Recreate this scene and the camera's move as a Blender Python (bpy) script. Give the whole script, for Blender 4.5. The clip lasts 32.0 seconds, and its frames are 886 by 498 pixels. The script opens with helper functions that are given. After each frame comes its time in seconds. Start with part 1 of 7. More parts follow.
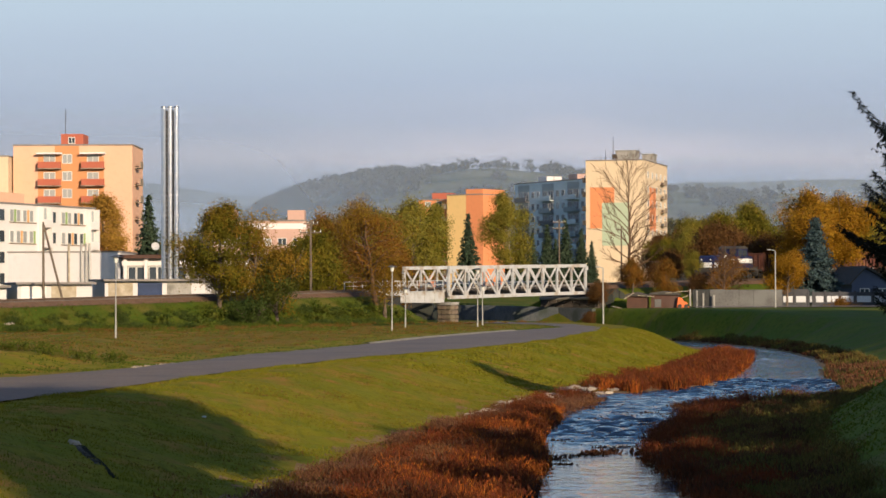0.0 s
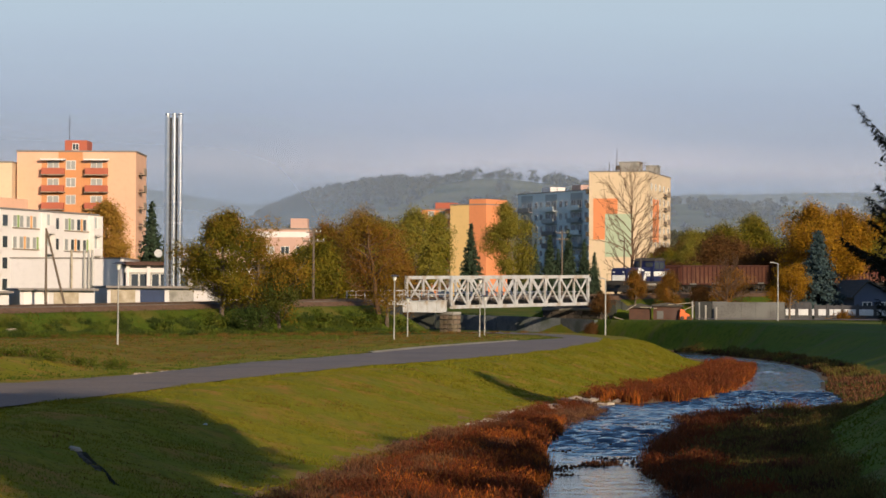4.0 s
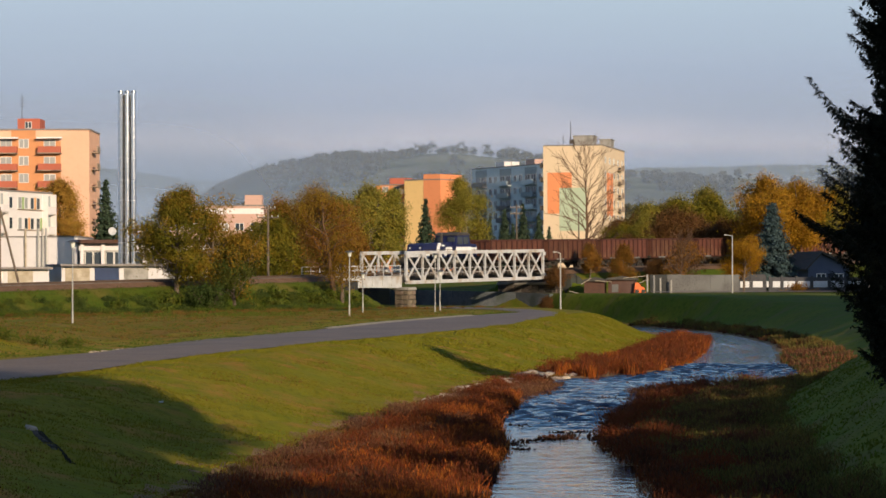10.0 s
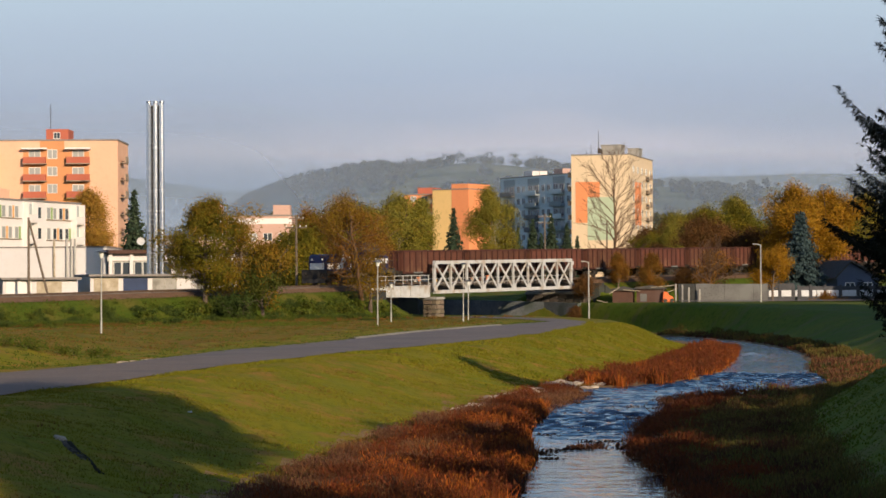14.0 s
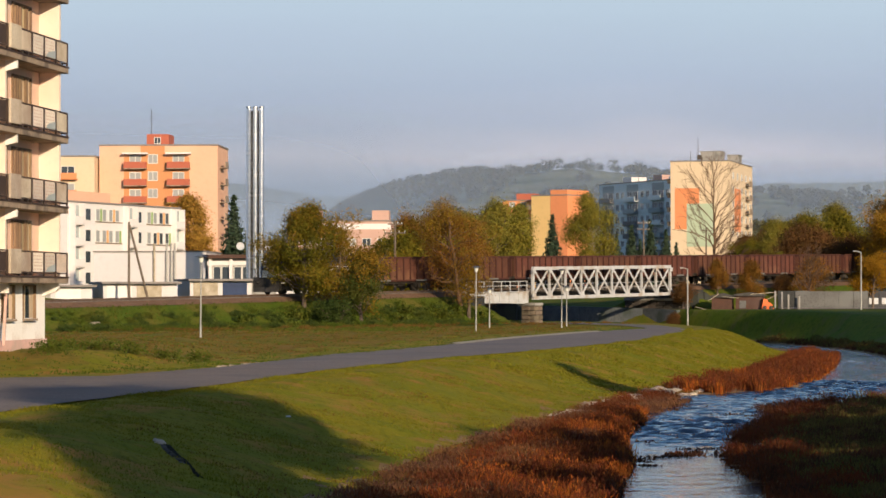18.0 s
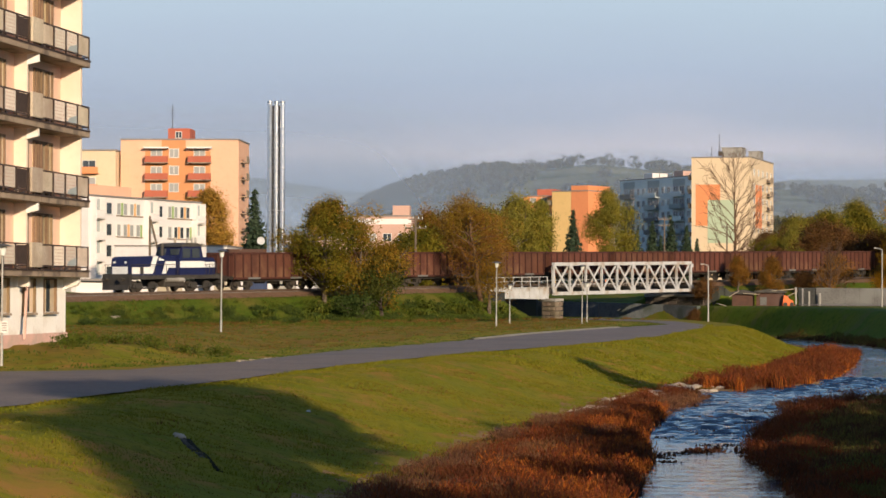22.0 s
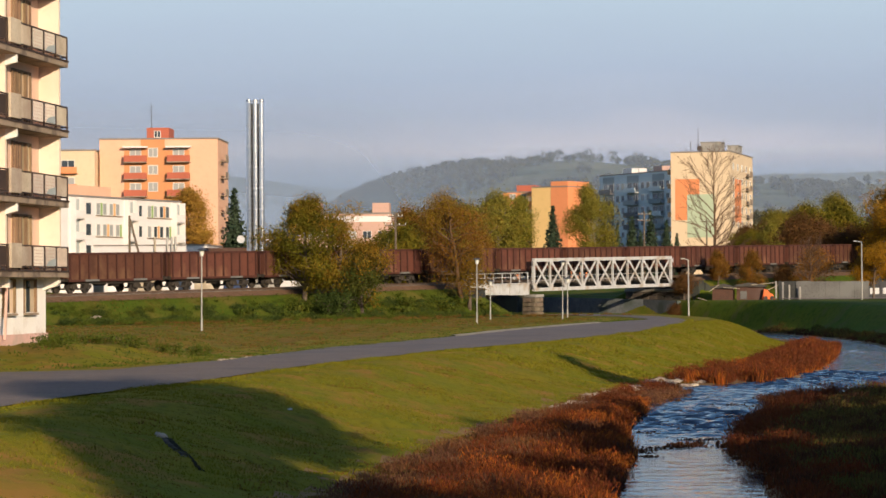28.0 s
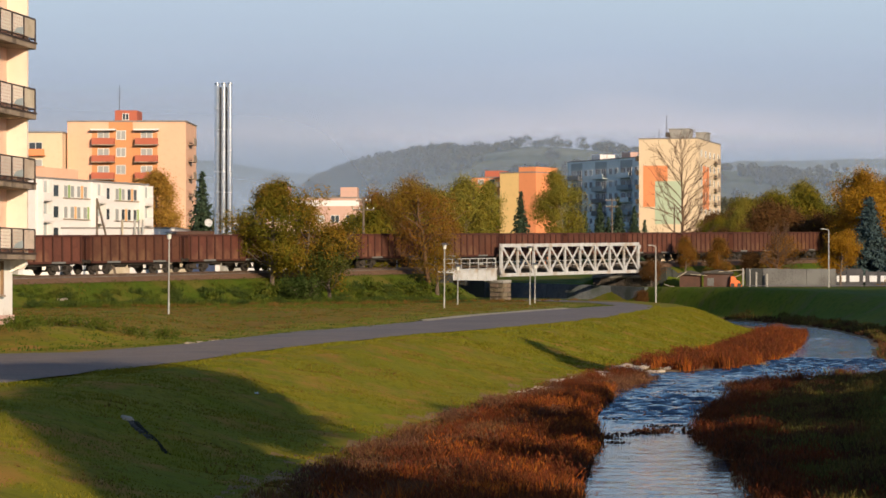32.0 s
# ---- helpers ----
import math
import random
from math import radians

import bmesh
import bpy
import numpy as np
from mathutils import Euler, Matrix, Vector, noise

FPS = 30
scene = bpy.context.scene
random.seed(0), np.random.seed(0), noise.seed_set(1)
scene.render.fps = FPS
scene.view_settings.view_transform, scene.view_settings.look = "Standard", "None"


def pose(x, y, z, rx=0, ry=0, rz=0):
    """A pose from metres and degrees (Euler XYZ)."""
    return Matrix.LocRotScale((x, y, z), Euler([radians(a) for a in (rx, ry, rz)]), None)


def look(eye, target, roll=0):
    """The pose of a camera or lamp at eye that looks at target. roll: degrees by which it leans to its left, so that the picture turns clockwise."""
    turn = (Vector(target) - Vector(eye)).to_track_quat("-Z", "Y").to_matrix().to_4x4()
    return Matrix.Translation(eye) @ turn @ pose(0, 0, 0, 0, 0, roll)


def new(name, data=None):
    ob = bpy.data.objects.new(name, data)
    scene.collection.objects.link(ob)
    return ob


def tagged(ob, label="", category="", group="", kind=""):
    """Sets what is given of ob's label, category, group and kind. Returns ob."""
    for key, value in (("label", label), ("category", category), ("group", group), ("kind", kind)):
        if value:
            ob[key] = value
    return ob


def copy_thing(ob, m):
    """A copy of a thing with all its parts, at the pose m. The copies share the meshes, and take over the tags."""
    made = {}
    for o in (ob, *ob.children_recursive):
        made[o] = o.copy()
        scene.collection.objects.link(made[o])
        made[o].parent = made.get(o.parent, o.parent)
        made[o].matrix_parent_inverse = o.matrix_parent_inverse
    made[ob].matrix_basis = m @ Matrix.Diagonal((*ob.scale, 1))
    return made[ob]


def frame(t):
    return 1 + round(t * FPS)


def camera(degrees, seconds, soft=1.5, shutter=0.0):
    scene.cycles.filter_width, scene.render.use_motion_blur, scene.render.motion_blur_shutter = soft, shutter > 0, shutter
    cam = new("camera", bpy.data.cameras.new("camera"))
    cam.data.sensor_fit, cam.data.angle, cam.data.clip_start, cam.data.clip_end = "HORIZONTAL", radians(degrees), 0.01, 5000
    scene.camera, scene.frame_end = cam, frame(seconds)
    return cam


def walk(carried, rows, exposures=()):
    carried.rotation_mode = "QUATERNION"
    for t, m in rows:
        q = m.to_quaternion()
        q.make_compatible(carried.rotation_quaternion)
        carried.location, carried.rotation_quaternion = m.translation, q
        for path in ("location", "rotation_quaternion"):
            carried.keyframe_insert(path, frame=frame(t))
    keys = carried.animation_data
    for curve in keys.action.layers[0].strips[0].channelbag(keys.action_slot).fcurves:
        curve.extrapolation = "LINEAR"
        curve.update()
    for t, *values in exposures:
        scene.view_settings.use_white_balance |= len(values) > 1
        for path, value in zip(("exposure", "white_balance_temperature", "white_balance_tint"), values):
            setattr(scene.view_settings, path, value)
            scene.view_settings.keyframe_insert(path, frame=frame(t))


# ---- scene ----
# ---- the camera: hand-held on one spot over the river, panning ----
EYE = (0.0, 0.0, 2.7)
PAN = [  # seconds, turn to the left, tilt up, lean (degrees)
    (0, 0.533, 0.970, -0.241), (0.5, 0.533, 0.970, -0.241), (1, 0.499, 1.007, 0.046),
    (1.5, 0.516, 1.204, 0.105), (2, 0.538, 1.300, -0.060), (2.5, 0.546, 1.278, 0.084),
    (3, 0.533, 1.204, 0.189), (3.5, 0.595, 1.180, 0.310), (5.5, 0.467, 1.165, 0.074),
    (6, 0.265, 1.167, 0.034), (6.5, 0.096, 1.095, -0.151), (7, 0.039, 0.942, -0.235),
    (7.5, -0.065, 0.882, -0.233), (8, -0.223, 0.796, -0.204), (8.5, -0.265, 0.734, -0.329),
    (9, -0.281, 0.682, -0.499), (9.5, -0.333, 0.698, -0.318), (10, -0.361, 0.652, -0.226),
    (10.5, -0.293, 0.699, -0.351), (11, -0.132, 0.768, -0.460), (11.5, -0.075, 0.965, -0.176),
    (12, -0.079, 0.964, -0.343), (12.5, -0.045, 0.905, -0.467), (13, 0.000, 0.881, -0.573),
    (13.5, 0.068, 0.872, -0.420), (15.5, 0.751, 0.789, -0.255), (16, 0.975, 0.772, -0.131),
    (16.5, 1.620, 0.783, -0.229), (17, 2.060, 0.735, -0.140), (17.5, 2.283, 0.810, -0.114),
    (18, 2.307, 0.986, -0.067), (18.5, 2.260, 1.013, -0.126), (19, 2.428, 1.025, -0.152),
    (19.5, 2.658, 0.983, -0.021), (20, 2.699, 0.987, 0.077), (20.5, 2.656, 0.914, 0.095),
    (21, 2.709, 0.910, 0.161), (21.5, 2.728, 0.882, 0.097), (22, 2.740, 0.887, 0.167),
    (22.5, 2.760, 0.947, -0.020), (23, 2.767, 1.020, 0.063), (23.5, 2.850, 1.015, -0.169),
    (24, 2.857, 1.021, -0.073), (24.5, 2.841, 1.030, -0.007), (25, 2.748, 1.070, 0.259),
    (25.5, 2.715, 1.046, 0.070), (27.5, 2.347, 0.898, -0.277), (28, 2.320, 0.820, -0.364),
    (28.5, 2.257, 0.813, -0.259), (29, 2.180, 0.813, -0.146), (29.5, 2.008, 0.834, -0.098),
    (30, 1.887, 0.802, -0.058), (30.5, 1.826, 0.702, -0.063), (31, 1.739, 0.642, -0.062),
    (31.5, 1.704, 0.523, -0.131), (32, 1.642, 0.501, 0.033),
]
cam = camera(18.5, 32.0, soft=1.6)
walk(cam, [(t, pose(*EYE) @ pose(0, 0, 0, 0, 0, turn) @ pose(0, 0, 0, 90 + tilt) @ pose(0, 0, 0, 0, 0, lean)) for t, turn, tilt, lean in PAN],
     exposures=[(0.0, 0.18), (1.0, 0.14), (2.0, -0.02), (3.0, 0.08), (4.5, 0.02), (6.0, -0.05), (9.0, 0.03), (13.0, 0.1), (17.0, 0.15), (32.0, 0.16)])

# ---- world and sun ----
SUN_ELEVATION, SUN_AZIMUTH = 15.0, 153.0   # degrees; azimuth clockwise from +y
world = bpy.data.worlds.new("sky")
scene.world = world
world.use_nodes = True
wn = world.node_tree.nodes
sky_tex = wn.new("ShaderNodeTexSky")
sky_tex.sky_type, sky_tex.sun_disc = "NISHITA", False
sky_tex.sun_elevation, sky_tex.sun_rotation = radians(SUN_ELEVATION), radians(SUN_AZIMUTH)
sky_tex.air_density, sky_tex.dust_density, sky_tex.ozone_density = 1.0, 1.0, 4.0
world.node_tree.links.new(sky_tex.outputs[0], wn["Background"].inputs[0])
wn["Background"].inputs[1].default_value = 0.12
sun = new("sun", bpy.data.lights.new("sun", "SUN"))
sun.data.energy, sun.data.angle, sun.data.color = 5.0, radians(0.6), (1.0, 0.79, 0.55)
_e, _a = radians(SUN_ELEVATION), radians(SUN_AZIMUTH)
_s = Vector((math.cos(_e) * math.sin(_a), math.cos(_e) * math.cos(_a), math.sin(_e)))
sun.matrix_world = look(_s * 50, (0, 0, 0))


# ---- materials ----
def surface(name, c1, c2, scale=2.0, rough=0.85, bump=0.3, metal=0.0, fine=0.0, stain=None, stain_scale=0.3, each=0.0, island=0.0, spec=0.3, detail=6.0, space="Object", stretch=None, speck=1.0):
    """A weathered surface: two colours mixed by noise at two scales, an optional stain colour, fine relief."""
    m = bpy.data.materials.new(name)
    m.use_nodes = True
    nt = m.node_tree
    b = nt.nodes["Principled BSDF"]
    b.inputs["Roughness"].default_value, b.inputs["Metallic"].default_value = rough, metal
    b.inputs["Specular IOR Level"].default_value = spec
    tc = nt.nodes.new("ShaderNodeTexCoord")
    if space == "Object":
        src = tc.outputs["Object"]
    else:
        src = nt.nodes.new("ShaderNodeNewGeometry").outputs["Position"]
    if stretch:
        mp = nt.nodes.new("ShaderNodeMapping")
        mp.inputs["Scale"].default_value = stretch
        nt.links.new(src, mp.inputs["Vector"])
        src = mp.outputs[0]

    def noise_node(sc, det):
        n = nt.nodes.new("ShaderNodeTexNoise")
        n.inputs["Scale"].default_value, n.inputs["Detail"].default_value = sc, det
        nt.links.new(src, n.inputs["Vector"])
        return n

    def ramp(fac, lo, hi):
        r = nt.nodes.new("ShaderNodeMapRange")
        r.inputs["From Min"].default_value, r.inputs["From Max"].default_value = lo, hi
        nt.links.new(fac, r.inputs["Value"])
        return r.outputs[0]

    def mix(fac, a, c, mode="MIX"):
        x = nt.nodes.new("ShaderNodeMix")
        x.data_type, x.blend_type = "RGBA", mode
        for sock, val in ((x.inputs["Factor"], fac), (x.inputs["A"], a), (x.inputs["B"], c)):
            if isinstance(val, (tuple, float, int)):
                sock.default_value = (*val, 1) if isinstance(val, tuple) else val
            else:
                nt.links.new(val, sock)
        return x.outputs["Result"]

    n1 = noise_node(scale, detail)
    n2 = noise_node(scale * 9.0, 4.0)
    col = mix(ramp(n1.outputs[0], 0.33, 0.67), c1, c2)
    dark = tuple(x * 0.62 for x in c1)
    col = mix(ramp(n2.outputs[0], 0.5, 0.5 + 0.28 / speck), col, dark)
    if stain:
        n3 = noise_node(stain_scale, 5.0)
        col = mix(ramp(n3.outputs[0], 0.52, 0.66), col, stain)
    if each or island:
        if each:
            rnd = nt.nodes.new("ShaderNodeObjectInfo").outputs["Random"]
        else:
            rnd = nt.nodes.new("ShaderNodeNewGeometry").outputs["Random Per Island"]
        hs = nt.nodes.new("ShaderNodeHueSaturation")
        amount = each or island
        r = nt.nodes.new("ShaderNodeMapRange")
        r.inputs["To Min"].default_value, r.inputs["To Max"].default_value = 1 - amount, 1 + amount
        nt.links.new(rnd, r.inputs["Value"])
        nt.links.new(r.outputs[0], hs.inputs["Value"])
        r2 = nt.nodes.new("ShaderNodeMapRange")
        r2.inputs["To Min"].default_value, r2.inputs["To Max"].default_value = 0.5 - amount * 0.06, 0.5 + amount * 0.06
        mul = nt.nodes.new("ShaderNodeMath")
        mul.operation = "FRACT"
        m7 = nt.nodes.new("ShaderNodeMath")
        m7.operation = "MULTIPLY"
        m7.inputs[1].default_value = 7.13
        nt.links.new(rnd, m7.inputs[0])
        nt.links.new(m7.outputs[0], mul.inputs[0])
        nt.links.new(mul.outputs[0], r2.inputs["Value"])
        nt.links.new(r2.outputs[0], hs.inputs["Hue"])
        nt.links.new(col, hs.inputs["Color"])
        col = hs.outputs[0]
    nt.links.new(col, b.inputs["Base Color"])
    if bump:
        bp = nt.nodes.new("ShaderNodeBump")
        bp.inputs["Strength"].default_value = bump
        bp.inputs["Distance"].default_value = 0.05 if not fine else fine
        nt.links.new(n2.outputs[0], bp.inputs["Height"])
        nt.links.new(bp.outputs[0], b.inputs["Normal"])
    return m


def leafy(name, c1, c2, amount=0.45, through_light=0.25):
    """Foliage: colour varied leaf by leaf, with some light shining through."""
    m = surface(name, c1, c2, scale=0.6, rough=0.7, bump=0.0, island=amount, spec=0.15)
    nt = m.node_tree
    b = nt.nodes["Principled BSDF"]
    col = b.inputs["Base Color"].links[0].from_socket
    tr = nt.nodes.new("ShaderNodeBsdfTranslucent")
    nt.links.new(col, tr.inputs[0])
    mx = nt.nodes.new("ShaderNodeMixShader")
    mx.inputs[0].default_value = through_light
    nt.links.new(b.outputs[0], mx.inputs[1])
    nt.links.new(tr.outputs[0], mx.inputs[2])
    nt.links.new(mx.outputs[0], nt.nodes["Material Output"].inputs[0])
    return m


def plain(name, c, rough=0.5, metal=0.0, spec=0.4):
    m = bpy.data.materials.new(name)
    m.use_nodes = True
    b = m.node_tree.nodes["Principled BSDF"]
    b.inputs["Base Color"].default_value = (*c, 1)
    b.inputs["Roughness"].default_value, b.inputs["Metallic"].default_value = rough, metal
    b.inputs["Specular IOR Level"].default_value = spec
    return m


M = {}
M["asphalt"] = surface("asphalt", (0.178, 0.144, 0.127), (0.212, 0.173, 0.152), 0.8, 0.9, 0.12, stain=(0.15, 0.128, 0.12), stain_scale=0.2, space="Position")
M["verge"] = surface("worn pale verge", (0.5, 0.43, 0.34), (0.3, 0.25, 0.17), 1.2, 0.95, 0.5, space="Position")
M["steel_white"] = surface("grey-white bridge paint", (0.52, 0.525, 0.53), (0.44, 0.445, 0.45), 1.5, 0.6, 0.1, stain=(0.36, 0.31, 0.26), stain_scale=0.9)
M["steel_dark"] = surface("dark steel", (0.05, 0.045, 0.04), (0.08, 0.07, 0.06), 2.0, 0.7, 0.2)
M["stone"] = surface("pier stone", (0.14, 0.108, 0.078), (0.2, 0.155, 0.11), 2.0, 0.9, 0.5, each=0.25)
M["mortar"] = surface("mortar", (0.2, 0.18, 0.15), (0.25, 0.23, 0.2), 3.0, 0.95, 0.3)
M["concrete"] = surface("concrete", (0.36, 0.34, 0.31), (0.27, 0.26, 0.24), 0.8, 0.9, 0.3, stain=(0.18, 0.17, 0.15), stain_scale=0.5)
# near-black concrete: the shade under the bridge is put into its colour
M["concrete_dark"] = surface("shade-dark concrete wall", (0.032, 0.034, 0.034), (0.055, 0.055, 0.052), 0.6, 0.9, 0.3, stain=(0.05, 0.055, 0.045))
M["river_stone"] = surface("blue-grey river wall stone", (0.1, 0.115, 0.125), (0.15, 0.16, 0.165), 0.7, 0.9, 0.5, stain=(0.07, 0.085, 0.075), stain_scale=0.5)
M["ballast"] = surface("ballast", (0.13, 0.075, 0.045), (0.18, 0.105, 0.06), 1.6, 0.95, 0.8, space="Position")
M["rail"] = surface("rail", (0.2, 0.13, 0.09), (0.28, 0.2, 0.15), 3.0, 0.45, 0.1, metal=0.7)
M["sleeper"] = surface("sleeper", (0.16, 0.13, 0.11), (0.24, 0.21, 0.18), 3.0, 0.9, 0.3, each=0.2)
M["cream"] = surface("cream render", (0.68, 0.53, 0.36), (0.64, 0.5, 0.34), 0.15, 0.9, 0.1, speck=0.2)
M["peach"] = surface("peach render", (0.74, 0.44, 0.295), (0.7, 0.41, 0.275), 0.15, 0.9, 0.1, speck=0.2)
M["orange"] = surface("orange render", (0.74, 0.275, 0.12), (0.7, 0.255, 0.11), 0.2, 0.9, 0.1, speck=0.2)
M["ochre"] = surface("ochre orange render", (0.6, 0.27, 0.12), (0.56, 0.25, 0.11), 0.2, 0.9, 0.1, speck=0.2)
M["bark_dark"] = surface("dark bark", (0.05, 0.038, 0.03), (0.08, 0.06, 0.045), 5.0, 0.95, 0.4)
M["red_panel"] = surface("brick red panel", (0.45, 0.125, 0.075), (0.4, 0.11, 0.065), 0.4, 0.8, 0.1, speck=0.2)
M["mint"] = surface("pale green render", (0.43, 0.5, 0.36), (0.4, 0.47, 0.33), 0.2, 0.9, 0.1, speck=0.2)
M["grey_shade"] = surface("grey for loggia shade and sheets", (0.4, 0.43, 0.43), (0.34, 0.38, 0.38), 0.3, 0.9, 0.1, speck=0.2)
M["pale_grey"] = surface("pale blue-grey panel", (0.8, 0.84, 0.82), (0.72, 0.78, 0.77), 0.25, 0.9, 0.1, speck=0.2)
M["white_wall"] = surface("white render", (0.78, 0.72, 0.69), (0.72, 0.67, 0.65), 0.2, 0.9, 0.1, speck=0.2)
M["salmon"] = surface("salmon render", (0.56, 0.36, 0.29), (0.5, 0.32, 0.26), 0.2, 0.9, 0.1, speck=0.2)
M["old_cream"] = surface("old cream plaster", (0.8, 0.69, 0.57), (0.76, 0.64, 0.52), 0.35, 0.9, 0.15, stain=(0.76, 0.58, 0.46), stain_scale=0.3, speck=0.2)
M["old_white"] = surface("weathered white plaster", (0.86, 0.83, 0.78), (0.8, 0.76, 0.7), 0.7, 0.9, 0.2, stain=(0.66, 0.58, 0.5), stain_scale=0.8, speck=0.2)
M["pink"] = surface("pink plinth plaster", (0.66, 0.42, 0.36), (0.6, 0.38, 0.32), 0.8, 0.9, 0.2, stain=(0.5, 0.36, 0.3), stain_scale=0.8, speck=0.2)
M["slab"] = surface("balcony slab", (0.36, 0.275, 0.2), (0.27, 0.205, 0.15), 0.9, 0.9, 0.3, stain=(0.14, 0.105, 0.08), stain_scale=1.0)
M["railing"] = surface("brown railing", (0.045, 0.028, 0.022), (0.07, 0.045, 0.033), 4.0, 0.7, 0.1)
M["infill"] = surface("railing infill sheet", (0.6, 0.5, 0.39), (0.5, 0.4, 0.3), 1.2, 0.8, 0.2, stain=(0.4, 0.3, 0.22), each=0.2)
M["wire"] = surface("light wired glass infill", (0.8, 0.7, 0.58), (0.7, 0.6, 0.49), 3.0, 0.5, 0.2, each=0.2)
M["frame_brown"] = surface("brown window reveal", (0.26, 0.17, 0.1), (0.2, 0.13, 0.08), 2.0, 0.7, 0.1, each=0.2)
M["stud"] = surface("salmon stud", (0.6, 0.36, 0.26), (0.5, 0.3, 0.22), 2.0, 0.7, 0.0)
M["curtain_pale"] = surface("pale curtain", (0.66, 0.53, 0.37), (0.56, 0.43, 0.29), 2.5, 0.8, 0.3, each=0.2, stretch=(6, 6, 0.3))
M["frame"] = surface("window frame", (0.75, 0.73, 0.68), (0.66, 0.63, 0.58), 2.0, 0.6, 0.05, each=0.12)
M["curtain"] = surface("brown-beige blinds", (0.42, 0.3, 0.18), (0.55, 0.42, 0.28), 2.5, 0.8, 0.3, each=0.3, stretch=(6, 6, 0.3))
M["pane"] = plain("window pane", (0.045, 0.055, 0.065), 0.12, 0.0, 0.6)
M["pane_light"] = plain("curtained window pane", (0.34, 0.34, 0.33), 0.25, 0.0, 0.5)
M["green_panel"] = surface("green panel", (0.3, 0.42, 0.16), (0.26, 0.37, 0.14), 0.6, 0.7, 0.05)
M["orange_panel"] = surface("apricot panel", (0.78, 0.42, 0.18), (0.7, 0.36, 0.15), 0.6, 0.7, 0.05)
M["steel"] = plain("polished steel", (0.68, 0.67, 0.66), 0.2, 1.0)
M["steel_ring"] = plain("dull steel", (0.4, 0.4, 0.4), 0.4, 1.0)
M["dish_grey"] = surface("dull white dish", (0.5, 0.5, 0.5), (0.44, 0.44, 0.44), 1.0, 0.6, 0.02)
M["flat_roof"] = surface("tar roof", (0.26, 0.23, 0.21), (0.2, 0.18, 0.17), 0.5, 0.9, 0.2)
M["wood"] = surface("weathered pole wood", (0.12, 0.09, 0.07), (0.18, 0.14, 0.1), 3.0, 0.9, 0.3, stretch=(4, 4, 0.4))
M["lamp_post"] = surface("galvanised post", (0.42, 0.41, 0.38), (0.34, 0.33, 0.31), 2.0, 0.5, 0.05, metal=0.3)
M["lamp_hat"] = surface("dark lamp hat", (0.08, 0.08, 0.09), (0.12, 0.12, 0.12), 3.0, 0.5, 0.05)
M["lamp_glass"] = plain("milky lamp glass", (0.7, 0.7, 0.66), 0.25)
M["rust"] = surface("rusty wagon paint", (0.115, 0.043, 0.026), (0.072, 0.03, 0.02), 0.5, 0.8, 0.3, stain=(0.16, 0.078, 0.045), stain_scale=0.4, each=0.15)
M["rust_rib"] = surface("rusty rib", (0.078, 0.027, 0.018), (0.055, 0.022, 0.017), 1.5, 0.8, 0.2)
M["under"] = surface("oily running gear", (0.035, 0.03, 0.027), (0.06, 0.05, 0.04), 3.0, 0.75, 0.2)
M["loco_blue"] = surface("dark blue paint", (0.012, 0.016, 0.06), (0.015, 0.02, 0.075), 1.0, 0.4, 0.02)
M["loco_white"] = surface("white paint", (0.78, 0.78, 0.76), (0.7, 0.7, 0.68), 1.5, 0.5, 0.02)
M["loco_grey"] = surface("dusty dark frame", (0.035, 0.032, 0.03), (0.06, 0.054, 0.048), 2.0, 0.8, 0.2, stain=(0.03, 0.028, 0.026), stain_scale=1.0)
M["bark"] = surface("bark", (0.11, 0.08, 0.06), (0.17, 0.13, 0.1), 5.0, 0.95, 0.4)
M["bark_pale"] = surface("pale bark", (0.26, 0.21, 0.16), (0.2, 0.16, 0.12), 5.0, 0.95, 0.4)
M["grey_wall"] = surface("grey block wall", (0.11, 0.107, 0.104), (0.14, 0.136, 0.132), 0.6, 0.9, 0.2, stain=(0.15, 0.15, 0.145))
M["dark_fence"] = surface("dark fence", (0.05, 0.05, 0.058), (0.075, 0.074, 0.08), 1.0, 0.8, 0.1)
M["white_panel"] = surface("white fence panel", (0.62, 0.63, 0.66), (0.54, 0.55, 0.58), 1.0, 0.7, 0.05)
M["brick"] = surface("dark red brick", (0.1, 0.05, 0.035), (0.075, 0.042, 0.032), 2.0, 0.9, 0.4, stain=(0.1, 0.06, 0.05))
M["orange_tarp"] = surface("orange machine paint", (0.8, 0.16, 0.04), (0.68, 0.13, 0.03), 1.2, 0.6, 0.1)
M["teal"] = surface("dark blue door", (0.03, 0.05, 0.12), (0.025, 0.04, 0.09), 1.0, 0.7, 0.1)
M["leaf_orange"] = leafy("orange-brown autumn leaves", (0.255, 0.1062, 0.0145), (0.136, 0.0808, 0.0136), 0.18)
M["leaf_olive"] = leafy("olive and amber leaves", (0.088, 0.0924, 0.0079), (0.2024, 0.1452, 0.0097), 0.18)
M["leaf_green"] = leafy("dull green leaves", (0.0508, 0.0722, 0.0107), (0.0943, 0.0918, 0.0148), 0.18)
M["leaf_amber_dark"] = leafy("dark amber leaves", (0.25, 0.138, 0.011), (0.155, 0.105, 0.011), 0.2)
M["leaf_yellow"] = leafy("golden leaves", (0.36, 0.1755, 0.009), (0.225, 0.117, 0.0081), 0.18)
M["leaf_birch"] = leafy("yellow-green birch leaves", (0.264, 0.2068, 0.0264), (0.1496, 0.1452, 0.0229), 0.18)
